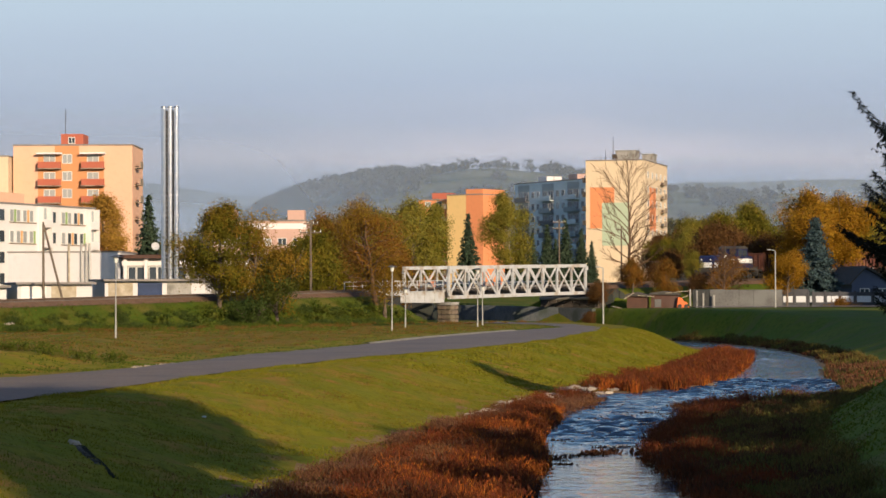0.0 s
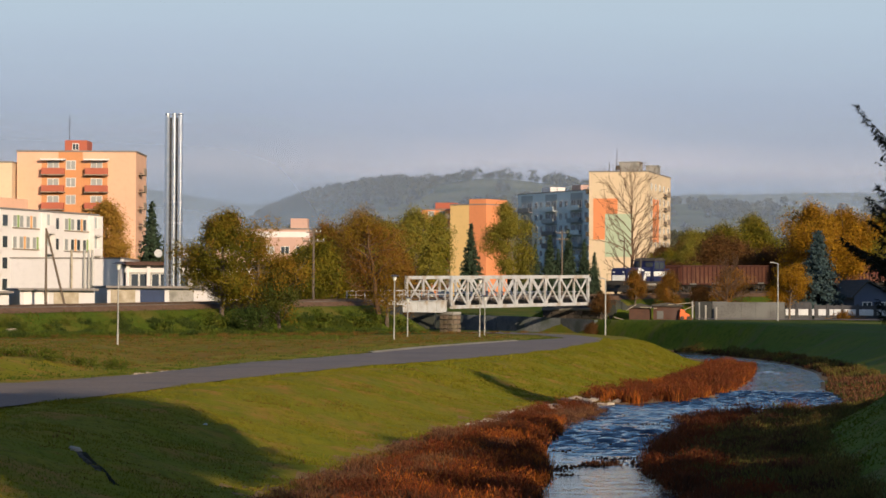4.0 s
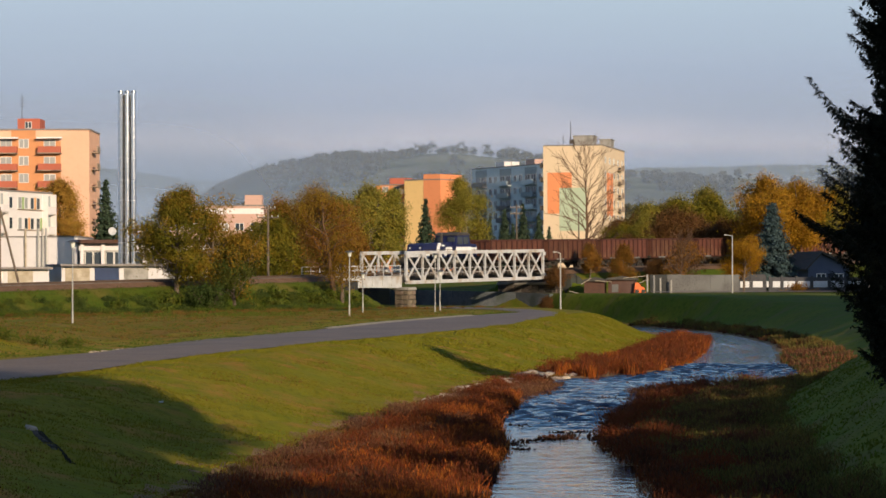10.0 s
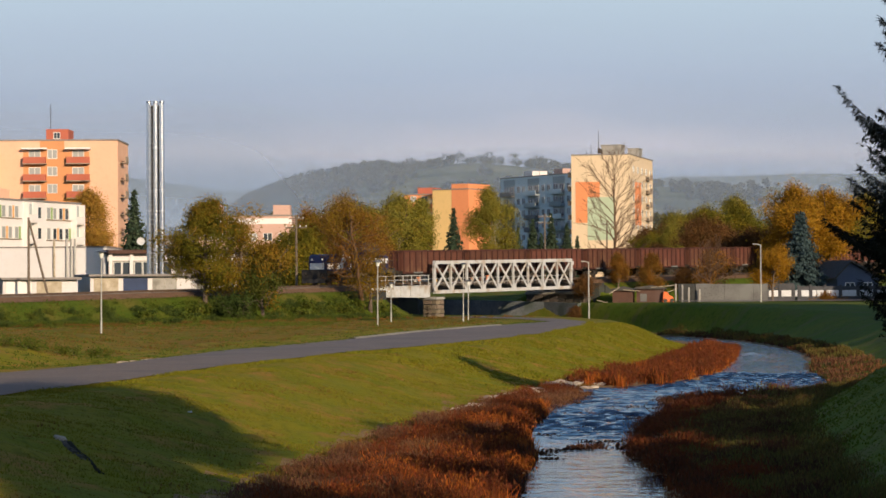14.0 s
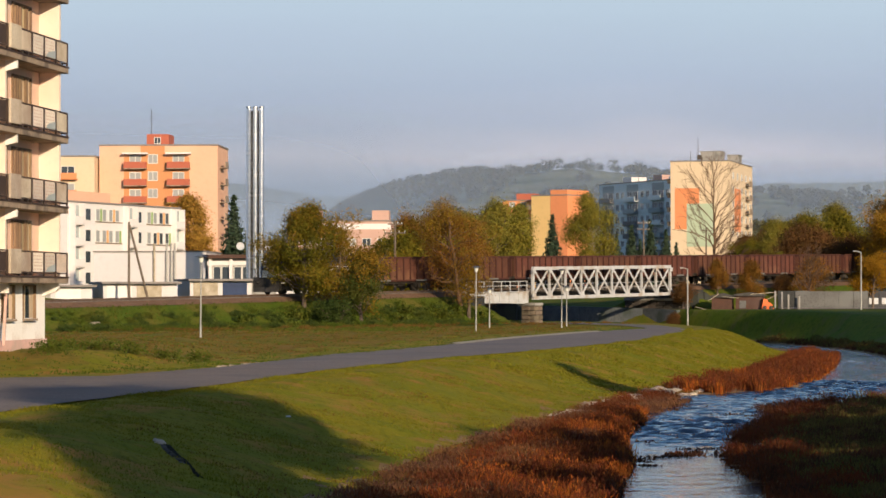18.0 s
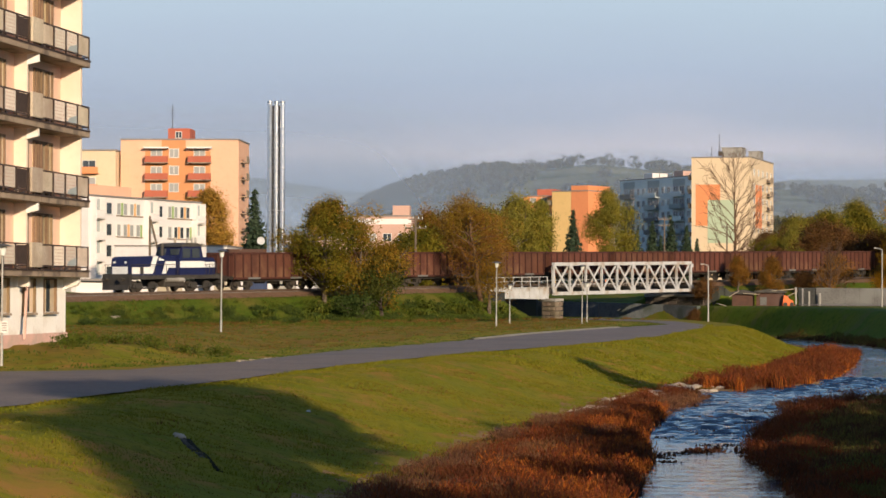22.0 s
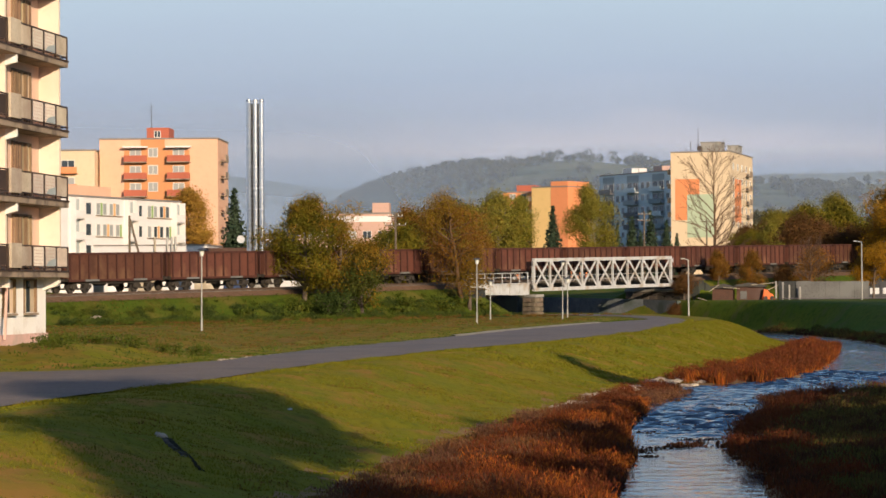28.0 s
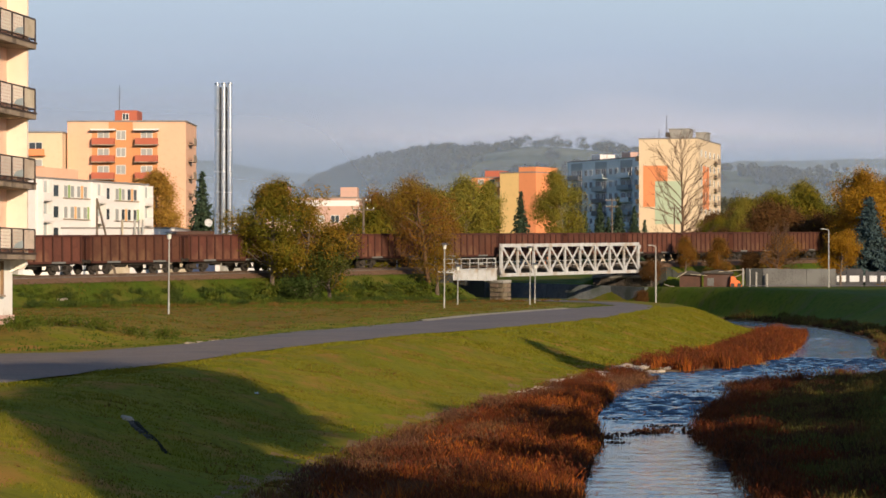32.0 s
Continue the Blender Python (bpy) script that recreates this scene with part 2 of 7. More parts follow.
M["leaf_brown"] = leafy("thin russet leaves", (0.2635, 0.119, 0.0153), (0.1615, 0.0782, 0.0136), 0.18)
# near-black needles: the shade the spruce stands in is put into the colour
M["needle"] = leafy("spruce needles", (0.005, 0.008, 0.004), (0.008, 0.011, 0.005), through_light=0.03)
M["needle_far"] = leafy("dark conifer needles", (0.03, 0.05, 0.028), (0.045, 0.065, 0.035), through_light=0.08)
M["needle_blue"] = leafy("blue spruce needles", (0.05, 0.08, 0.083), (0.036, 0.06, 0.063), through_light=0.08)
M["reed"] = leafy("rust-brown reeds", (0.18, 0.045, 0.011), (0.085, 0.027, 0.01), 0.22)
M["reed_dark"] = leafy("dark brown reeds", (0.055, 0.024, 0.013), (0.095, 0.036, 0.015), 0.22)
M["reed_green"] = leafy("green-brown sedge", (0.1, 0.1, 0.02), (0.12, 0.072, 0.02), 0.4)
M["scrub"] = leafy("dark green scrub", (0.04, 0.065, 0.012), (0.06, 0.08, 0.014), 0.2)
M["weed"] = leafy("green weeds", (0.065, 0.1, 0.009), (0.095, 0.1, 0.012), 0.25)
M["weed_plum"] = leafy("plum-brown withered weeds", (0.12, 0.055, 0.035), (0.19, 0.085, 0.03), 0.25)
# lit copy of the reeds: sun on the clumps is put into the colour
M["reed_sunlit"] = leafy("reeds painted sunlit orange", (0.42, 0.115, 0.014), (0.29, 0.08, 0.013), 0.2)
M["turf"] = leafy("short olive turf", (0.14, 0.15, 0.008), (0.19, 0.155, 0.012), 0.07)
M["dry_weed"] = leafy("dry red-brown meadow weeds", (0.18, 0.085, 0.02), (0.12, 0.085, 0.016), 0.2)
# white house wall: its bluish shade is put into the colour
M["house_shade"] = surface("house render in shade blue", (0.1, 0.12, 0.18), (0.08, 0.1, 0.155), 0.4, 0.9, 0.1, speck=0.2)
M["bark_warm"] = surface("warm brown bark", (0.16, 0.09, 0.05), (0.11, 0.065, 0.04), 5.0, 0.95, 0.4)
M["bank_stone"] = surface("pale river stones", (0.42, 0.34, 0.27), (0.3, 0.25, 0.2), 3.0, 0.9, 0.4, island=0.3)
M["gutter_dark"] = surface("shade-dark gutter soil", (0.02, 0.018, 0.012), (0.035, 0.03, 0.018), 4.0, 0.95, 0.5, spec=0.05)
# darker copy of the pier stone; at the abutment it paints in shade
M["stone_dark"] = surface("darkened stone", (0.06, 0.05, 0.042), (0.1, 0.083, 0.068), 2.0, 0.9, 0.5, each=0.25)
M["hall_white"] = surface("dull white cladding", (0.62, 0.585, 0.585), (0.57, 0.54, 0.54), 0.2, 0.9, 0.1, speck=0.2)
M["salmon_plaster"] = surface("faded salmon plaster", (0.8, 0.54, 0.41), (0.76, 0.5, 0.37), 0.4, 0.9, 0.15, stain=(0.76, 0.58, 0.46), stain_scale=0.4, speck=0.2)
M["leaf_russet"] = leafy("dull russet oak leaves", (0.152, 0.068, 0.02), (0.096, 0.052, 0.016), 0.18)
M["leaf_amber"] = leafy("amber leaves", (0.46, 0.25, 0.04), (0.28, 0.16, 0.028), 0.18)
M["yellow_wall"] = surface("warm yellow render", (0.78, 0.52, 0.22), (0.74, 0.49, 0.2), 0.15, 0.9, 0.1, speck=0.2)
M["cool_turf"] = leafy("cool green bank grass", (0.085, 0.125, 0.009), (0.11, 0.125, 0.011), 0.15)


# ---- mesh helpers ----
def box(bm, x0, x1, y0, y1, z0, z1, bevel=0.0):
    v = [bm.verts.new((x, y, z)) for z in (z0, z1) for x, y in ((x0, y0), (x1, y0), (x1, y1), (x0, y1))]
    fs = [bm.faces.new([v[i] for i in q]) for q in ((3, 2, 1, 0), (4, 5, 6, 7), (0, 1, 5, 4), (1, 2, 6, 5), (2, 3, 7, 6), (3, 0, 4, 7))]
    if bevel:
        bmesh.ops.bevel(bm, geom=list({e for fa in fs for e in fa.edges}), offset=bevel, segments=1, affect="EDGES")
    return bm


def rod(bm, p0, p1, r0, r1=None, seg=8, caps=True):
    p0, p1 = Vector(p0), Vector(p1)
    r1 = r0 if r1 is None else r1
    ax = (p1 - p0).normalized()
    a = ax.orthogonal().normalized()
    b = ax.cross(a)
    ends = ((p0, r0), (p1, r1)) * (2 if caps else 1)
    ring = [[bm.verts.new(p + (a * math.cos(k * math.tau / seg) + b * math.sin(k * math.tau / seg)) * r) for k in range(seg)] for p, r in ends]
    for k in range(seg):
        fa = bm.faces.new((ring[0][k], ring[0][(k + 1) % seg], ring[1][(k + 1) % seg], ring[1][k]))
        fa.smooth = seg > 6
    if caps:
        bm.faces.new(ring[2][::-1])
        bm.faces.new(ring[3])
    return bm


def beam(bm, p0, p1, w, h, up=(0, 0, 1)):
    """A bar of section w x h from p0 to p1."""
    p0, p1, up = Vector(p0), Vector(p1), Vector(up)
    ax = (p1 - p0).normalized()
    a = ax.cross(up).normalized() * (w / 2)
    b = ax.cross(a).normalized() * (h / 2)
    v = [bm.verts.new(p + q) for p in (p0, p1) for q in (a + b, a - b, -a - b, -a + b)]
    for q in ((0, 1, 2, 3), (7, 6, 5, 4), (0, 4, 5, 1), (1, 5, 6, 2), (2, 6, 7, 3), (3, 7, 4, 0)):
        bm.faces.new([v[i] for i in q])
    return bm


def prism(bm, pts, y0, y1):
    """An outline in x, z drawn out from y0 to y1."""
    a = [bm.verts.new((x, y0, z)) for x, z in pts]
    b = [bm.verts.new((x, y1, z)) for x, z in pts]
    bm.faces.new(a)
    bm.faces.new(b[::-1])
    for k in range(len(pts)):
        j = (k + 1) % len(pts)
        bm.faces.new((a[j], a[k], b[k], b[j]))
    return bm


def mesh_from(name, bm, *mats):
    bmesh.ops.recalc_face_normals(bm, faces=bm.faces)
    me = bpy.data.meshes.new(name)
    bm.to_mesh(me)
    bm.free()
    for m in mats:
        me.materials.append(m)
    return me


def part(name, bm, material, parent, label="", m=None):
    me = bm if isinstance(bm, bpy.types.Mesh) else mesh_from(name, bm, material)
    ob = new(name, me)
    ob.parent = parent
    if m is not None:
        ob.matrix_basis = m
    return tagged(ob, label)


def thing(name, m, label, category, group="", kind=""):
    ob = new(name)
    ob.empty_display_size = 0.3
    ob.matrix_basis = m
    return tagged(ob, label, category, group, kind)


def raw_mesh(name, verts, faces, material, smooth=False):
    me = bpy.data.meshes.new(name)
    me.from_pydata([tuple(p) for p in verts], [], [tuple(q) for q in faces])
    me.materials.append(material)
    if smooth:
        me.polygons.foreach_set("use_smooth", [True] * len(me.polygons))
    return me


def sheet_mesh(name, quads, material):
    """Many loose four-cornered leaves, from an array n x 4 x 3."""
    q = np.asarray(quads, dtype=np.float32)
    n = len(q)
    me = bpy.data.meshes.new(name)
    me.vertices.add(4 * n)
    me.vertices.foreach_set("co", q.reshape(-1))
    me.loops.add(4 * n)
    me.loops.foreach_set("vertex_index", np.arange(4 * n, dtype=np.int32))
    me.polygons.add(n)
    me.polygons.foreach_set("loop_start", np.arange(0, 4 * n, 4, dtype=np.int32))
    me.materials.append(material)
    me.update()
    me.validate()
    return me


B = bmesh.new
rng = np.random.default_rng(5)

# ---- the lie of the land ----
# across the valley at each y: road-side crest, foot of slope, water's edge, far edge, far foot, far crest
YS = (-60, 40, 62, 76, 88, 100, 112, 124, 134, 152, 174, 195, 216, 238, 262, 280, 296, 320, 360)
X_CREST = (-17, -14.4, -12.2, -11.2, -9.8, -8.0, -6.2, -4.2, -1.9, 2.1, 7.2, 10.4, 13.0, 13.2, 11, 6, -2, -29, -60)
X_FOOT = (-9, -6.5, -4.9, -3.5, -2.0, -0.4, 1.3, 3.4, 5.3, 9.6, 13.2, 16.2, 18.4, 17.6, 15.6, 9, 0, -26, -57)
X_LEFT = (-2, 0.6, 1.4, 2.2, 2.3, 3.3, 3.5, 4.5, 11.2, 14.9, 17.9, 20.4, 21.7, 20.6, 18, 11.5, 2, -24, -55)
X_RIGHT = (1, 4.2, 4.9, 4.8, 5.8, 7.6, 9.8, 16.8, 18.2, 19.6, 22.5, 24.5, 25.3, 24.9, 22, 16, 8.5, -16, -48)
X_FOOT_R = (4, 7.2, 8.2, 9.2, 10.6, 12.6, 15.4, 19.4, 20.8, 22.8, 25, 26.6, 27.4, 27, 24.4, 18, 10, -15, -47)
X_CREST_R = (12, 12, 12.6, 13.6, 15, 17.2, 20, 24, 26, 28.6, 31, 33, 34, 33.4, 28, 20, 13, -12, -45)
WATER_Z = -2.0
# the railway: a straight line, climbing gently
RAIL_O, RAIL_DEG, RAIL_GRADE = (5.12, 290.0), 59.0, 0.0148
RU = (math.cos(radians(RAIL_DEG)), math.sin(radians(RAIL_DEG)))


def rail_z(along):
    return 3.72 + along * RAIL_GRADE


def rail_frame(x, y):
    """Along the railway, and across it (towards the camera's side)."""
    dx, dy = x - RAIL_O[0], y - RAIL_O[1]
    return dx * RU[0] + dy * RU[1], dx * RU[1] - dy * RU[0]


def on_rail(along, across=0.0, up=0.0):
    return (RAIL_O[0] + along * RU[0] + across * RU[1], RAIL_O[1] + along * RU[1] - across * RU[0], rail_z(along) + up)


def rail_pose(along, across=0.0, up=0.0):
    x, y, z = on_rail(along, across, up)
    return pose(x, y, z) @ pose(0, 0, 0, 0, 0, RAIL_DEG) @ pose(0, 0, 0, 0, -math.degrees(math.atan(RAIL_GRADE)))


def smooth_step(a, b, t):
    t = np.clip((t - a) / (b - a), 0, 1)
    return t * t * (3 - 2 * t)


def land(x, y):
    """Height of the ground."""
    x, y = np.asarray(x, float), np.asarray(y, float)
    along, across = rail_frame(x, y)
    c, fo, le, ri, fr, cr = [np.interp(y, YS, k) for k in (X_CREST, X_FOOT, X_LEFT, X_RIGHT, X_FOOT_R, X_CREST_R)]
    # plain: low meadow before the railway, higher ground behind it and on the far right
    behind = smooth_step(2, 40, -across)
    left_plain = -0.24 * smooth_step(198, 138, y) + 0.62 * smooth_step(-15.5, -20.5, x) * smooth_step(101, 112, y) * smooth_step(180, 140, y)
    right_plain = 0.15 + 1.05 * smooth_step(200, 285, y)
    town = 2.4 + 0.012 * np.clip(-across, 0, 400) + 1.2 * smooth_step(-20, 40, x)
    mid = (le + ri) / 2
    z = np.where(x < mid, left_plain, right_plain)

    def ramp(x0, z0, x1, z1):
        t = np.clip((x - x0) / np.maximum(x1 - x0, 0.1), 0, 1)
        return z0 + (z1 - z0) * t

    zl = np.where(x < fo, left_plain + (-1.75 - left_plain) * smooth_step(0, 1, np.clip((x - c) / (fo - c), 0, 1) * 0.92 + 0.04 * np.clip((x - c) / (fo - c), 0, 1)),
                  np.where(x < le, ramp(fo, -1.75, le, WATER_Z), ramp(le, WATER_Z, le + 1.5, -2.6)))
    zr = np.where(x > fr, ramp(fr, -1.7, cr, 0) * 0 + (-1.7 + (right_plain + 1.7) * smooth_step(0, 1, np.clip((x - fr) / (cr - fr), 0, 1))),
                  np.where(x > ri, ramp(ri, WATER_Z, fr, -1.7), ramp(ri - 1.5, -2.6, ri, WATER_Z)))
    z = np.where(x < mid, np.where(x < c, left_plain, zl), zr)
    # the river passes below the bridge only
    gone = smooth_step(322, 350, y)
    z = z * (1 - gone) + town * gone
    span = smooth_step(-31, -28.5, along) * (1 - smooth_step(12.5, 14.5, along))
    keep = behind * (1 - span * smooth_step(60, 20, -across))
    z = z * (1 - keep) + np.maximum(town, z) * keep
    # railway bank, with a gap at the bridge
    crest_z = rail_z(along) - 0.62
    bank = crest_z - np.maximum(np.abs(across) - 2.7, 0) / 1.9
    bank = np.where(span > 0.5, -50, bank)
    z = np.maximum(z, bank)
    # the lawn behind the river wall
    behind_wall = (x - 13.5) * 0.695 + (y - 293.5) * 0.719
    lawn = 0.75 + 0.045 * behind_wall
    z = np.where((behind_wall > 0.95) & (behind_wall < 30) & (x > -15) & (x < 12.5), np.maximum(z, lawn), z)
    # the hill behind the town and the hills beyond
    xb = x * 1450 / np.maximum(y, 900)
    hill = 1.5 * np.sin(xb / 21.0) + 0.8 * np.sin(xb / 9.0 + 1) - 9
    for dx in (-14, 0, 14):
        hill = hill + np.interp(xb + dx, (-300, -205, -165, -134, -100, -75, -45, -15, 15, 60, 101, 127, 152, 196, 330), (0, 14, 25, 38, 55, 66, 70.5, 71.5, 71, 66, 60, 57, 56, 55, 60)) / 3
    far = hill * smooth_step(760, 1500, y) * (1 - smooth_step(1700, 2300, y) * 0.7)
    z = z + np.maximum(far, 0)
    beyond = np.interp(x, (-900, -424, -311, -150, 150, 290, 420, 900), (170, 146, 116, 95, 105, 132, 128, 140)) + 3 * np.sin(x / 60.0)
    z = z + beyond * smooth_step(2500, 3600, y)
    return z


def axis_steps(fine0, fine1, step, lo, hi, grow):
    out = list(np.arange(fine0, fine1 + 1e-6, step))
    s, p = step, fine1
    while p < hi:
        s *= grow
        p += s
        out.append(min(p, hi))
    s, p = step, fine0
    while p > lo:
        s *= grow
        p -= s
        out.insert(0, max(p, lo))
    return np.array(out)


gx = axis_steps(-45, 52, 0.5, -2600, 2600, 1.13)
gy = axis_steps(54, 335, 0.6, -400, 4700, 1.07)
GX, GY = np.meshgrid(gx, gy)
GZ = land(GX, GY)
bumps = 0.05 * np.sin(GX * 0.9 + 1.3 * np.sin(GY * 0.31)) * np.sin(GY * 0.47 + np.sin(GX * 0.23)) + rng.normal(0, 0.028, GX.shape) + 0.05 * np.sin(GX * 2.3 + 2 * np.sin(GY * 0.8)) * np.sin(GY * 1.7 + 2 * np.sin(GX * 0.6))
_al, _ac = rail_frame(GX, GY)
ROAD_Y = (40, 66, 77, 88.5, 106.5, 127, 147.5, 170, 202, 225)
ROAD_NEAR = (-16, -14.0, -12.7, -10.9, -8.7, -5.0, 0.2, 5.5, 9.7, 10.8)
ROAD_FAR = (-60, -60, -60, -26, -15.0, -11.2, -7.6, -3.6, 3.6, 7.6)
_on_road = (GX < np.interp(GY, ROAD_Y, ROAD_NEAR) + 0.5) & (GX > np.interp(GY, ROAD_Y, ROAD_FAR) - 0.8) & (GY > 40) & (GY < 225)
GZ = GZ + bumps * np.where(GY > 190, 0.1, 1.0) * (np.abs(_ac) > 3.2) * (GY < 700) * ~_on_road 
M["grass"] = surface("autumn grass", (0.162, 0.17, 0.008), (0.232, 0.188, 0.013), 0.3, 0.95, 0.35, fine=0.1, stain=(0.3, 0.165, 0.035), stain_scale=0.5, space="Position", spec=0.1)
M["meadow"] = surface("dry meadow", (0.14, 0.145, 0.011), (0.23, 0.14, 0.022), 0.22, 0.95, 0.35, fine=0.1, stain=(0.21, 0.125, 0.022), stain_scale=0.16, space="Position", spec=0.1)
M["bank_grass"] = surface("bank grass", (0.065, 0.1, 0.008), (0.1, 0.11, 0.012), 0.3, 0.95, 0.4, fine=0.15, stain=(0.125, 0.11, 0.02), stain_scale=0.3, space="Position", spec=0.1)
M["cool_grass"] = surface("shaded river grass", (0.095, 0.14, 0.011), (0.135, 0.15, 0.014), 0.25, 0.95, 0.35, fine=0.12, stain=(0.13, 0.13, 0.03), stain_scale=0.4, space="Position", spec=0.1)
M["mud"] = surface("river mud", (0.2, 0.11, 0.04), (0.28, 0.17, 0.07), 0.6, 0.9, 0.6, space="Position")
M["hill"] = surface("hill pasture", (0.12, 0.14, 0.06), (0.27, 0.25, 0.13), 0.05, 0.95, 0.0, stain=(0.075, 0.095, 0.045), stain_scale=0.035, space="Position", spec=0.05, stretch=(0.35, 0.5, 3.0), speck=0.4)
ny, nx = GX.shape
idx = np.arange(ny * nx).reshape(ny, nx)
quads = np.stack([idx[:-1, :-1], idx[:-1, 1:], idx[1:, 1:], idx[1:, :-1]], -1).reshape(-1, 4)
cxm, cym = (GX[:-1, :-1] + GX[1:, 1:]) / 2, (GY[:-1, :-1] + GY[1:, 1:]) / 2
czm = (GZ[:-1, :-1] + GZ[1:, 1:]) / 2
al, ac = rail_frame(cxm, cym)
slot = np.zeros(cxm.shape, int)
crest_here, foot_r = np.interp(cym, YS, X_CREST), np.interp(cym, YS, X_RIGHT)
slot[(cxm < np.interp(cym, ROAD_Y, ROAD_FAR) - 5.0 + 1.5 * np.sin(cym * 0.37)) & (cym > 100)] = 1
slot[(np.abs(ac) < 13) & (cym > 120)] = 2
slot[(cxm > foot_r) & (np.abs(ac) > 8)] = 3
slot[(czm < -1.72) & (cym < 345)] = 4
slot[(ac < -12)] = 2
slot[cym > 640] = 5
ground_me = raw_mesh("ground", np.stack([GX, GY, GZ], -1).reshape(-1, 3), quads, M["grass"], smooth=True)
for k in ("meadow", "bank_grass", "cool_grass", "mud", "hill"):
    ground_me.materials.append(M[k])
ground_me.polygons.foreach_set("material_index", slot.reshape(-1).astype(np.int32))
ground = tagged(new("ground", ground_me), "autumn grassland of riverbank, meadow and far hills", "ground", kind="structure")


def ground_z(x, y):
    """Height of the ground sheet as built, with its bumps."""
    i = np.clip(np.searchsorted(gx, x) - 1, 0, len(gx) - 2)
    j = np.clip(np.searchsorted(gy, y) - 1, 0, len(gy) - 2)
    u = (x - gx[i]) / (gx[i + 1] - gx[i])
    v = (y - gy[j]) / (gy[j + 1] - gy[j])
    return (GZ[j, i] * (1 - u) + GZ[j, i + 1] * u) * (1 - v) + (GZ[j + 1, i] * (1 - u) + GZ[j + 1, i + 1] * u) * v


def strip(name, left, right, material, lift, label, category):
    """A flat ribbon on the ground between two edge lines."""
    n = 240
    t = np.linspace(0, 1, n)

    def along_line(p):
        p = np.array(p, float)
        d = np.concatenate([[0], np.cumsum(np.hypot(*np.diff(p, axis=0).T))])
        return np.stack([np.interp(t * d[-1], d, p[:, 0]), np.interp(t * d[-1], d, p[:, 1])], -1)
    a, b = along_line(left), along_line(right)
    rows = []
    for s in np.linspace(0, 1, 7):
        q = a * (1 - s) + b * s
        wob = 0.0 if 0 < s < 1 else 0.07
        q = q + rng.normal(0, wob, q.shape)
        rows.append(np.column_stack([q, land(q[:, 0], q[:, 1]) + lift + 0.05 * (1 - (2 * s - 1) ** 2)]))
    v = np.stack(rows, 1)
    ii = np.arange(n * 7).reshape(n, 7)
    fs = np.stack([ii[:-1, :-1], ii[:-1, 1:], ii[1:, 1:], ii[1:, :-1]], -1).reshape(-1, 4)
    return tagged(new(name, raw_mesh(name, v.reshape(-1, 3), fs, material, True)), label, category, kind="structure")


strip("road", [(-40, 88), (-27, 92.5), (-21.6, 95), (-16.2, 98.5), (-13.5, 111), (-11.0, 135), (-6.3, 157), (-3.1, 174), (3.2, 203), (7.8, 222), (6, 244), (-1, 264)],
      [(-40, 40), (-22, 50), (-14.2, 66), (-12.9, 77), (-11.0, 88.5), (-8.9, 106.5), (-5.2, 127.3), (0.0, 147.5), (5.3, 169.7), (9.6, 202), (10.8, 222), (9.4, 244), (4, 266)],
      M["asphalt"], 0.045, "worn grey asphalt road along the riverbank", "road")
strip("verge_path", [(-6.2, 160), (-3.4, 175), (0.2, 190), (3.0, 203)], [(-5.6, 158), (-2.7, 173), (1.0, 188), (3.6, 200)], M["verge"], 0.07, "pale worn kerb strip beside the road", "verge")

# ---- the river ----
wy = np.concatenate([np.arange(-90, 56, 2.0), np.arange(56, 150, 0.22), np.arange(150, 345, 0.8)])
NC = 72
wl, wr = np.interp(wy, YS, X_LEFT) - 0.9, np.interp(wy, YS, X_RIGHT) + 0.9
cols = np.linspace(0, 1, NC)
WX = wl[:, None] * (1 - cols) + wr[:, None] * cols
WY = np.repeat(wy[:, None], NC, 1)
wave = np.zeros(WX.shape)
for k in range(26):
    lam = 0.45 * 1.11 ** (k % 13) * rng.uniform(0.9, 1.1)
    ang = rng.normal(1.5, 0.33)
    wave += 0.0115 * lam ** 0.65 * np.sin((WX * math.cos(ang) + WY * math.sin(ang)) * math.tau / lam + rng.uniform(0, 6.3) + 1.6 * np.sin(WX * 0.9 + WY * 0.37 + k))
# a calm pool near by, lively shallows beyond it
lively = (0.1 + 0.9 * smooth_step(78, 92, WY + 1.5 * np.sin(WX * 1.3))) * (0.65 + 0.75 * smooth_step(-0.4, 0.7, np.sin(WY * 0.14 + 0.6) + 0.5 * np.sin(WY * 0.31 + WX * 0.5)))
WV = np.stack([WX, WY, WATER_Z + wave * lively * np.where(WY < 150, 1.0, 0.3)], -1)
ii = np.arange(len(wy) * NC).reshape(len(wy), NC)
wf = np.stack([ii[:-1, :-1], ii[:-1, 1:], ii[1:, 1:], ii[1:, :-1]], -1).reshape(-1, 4)


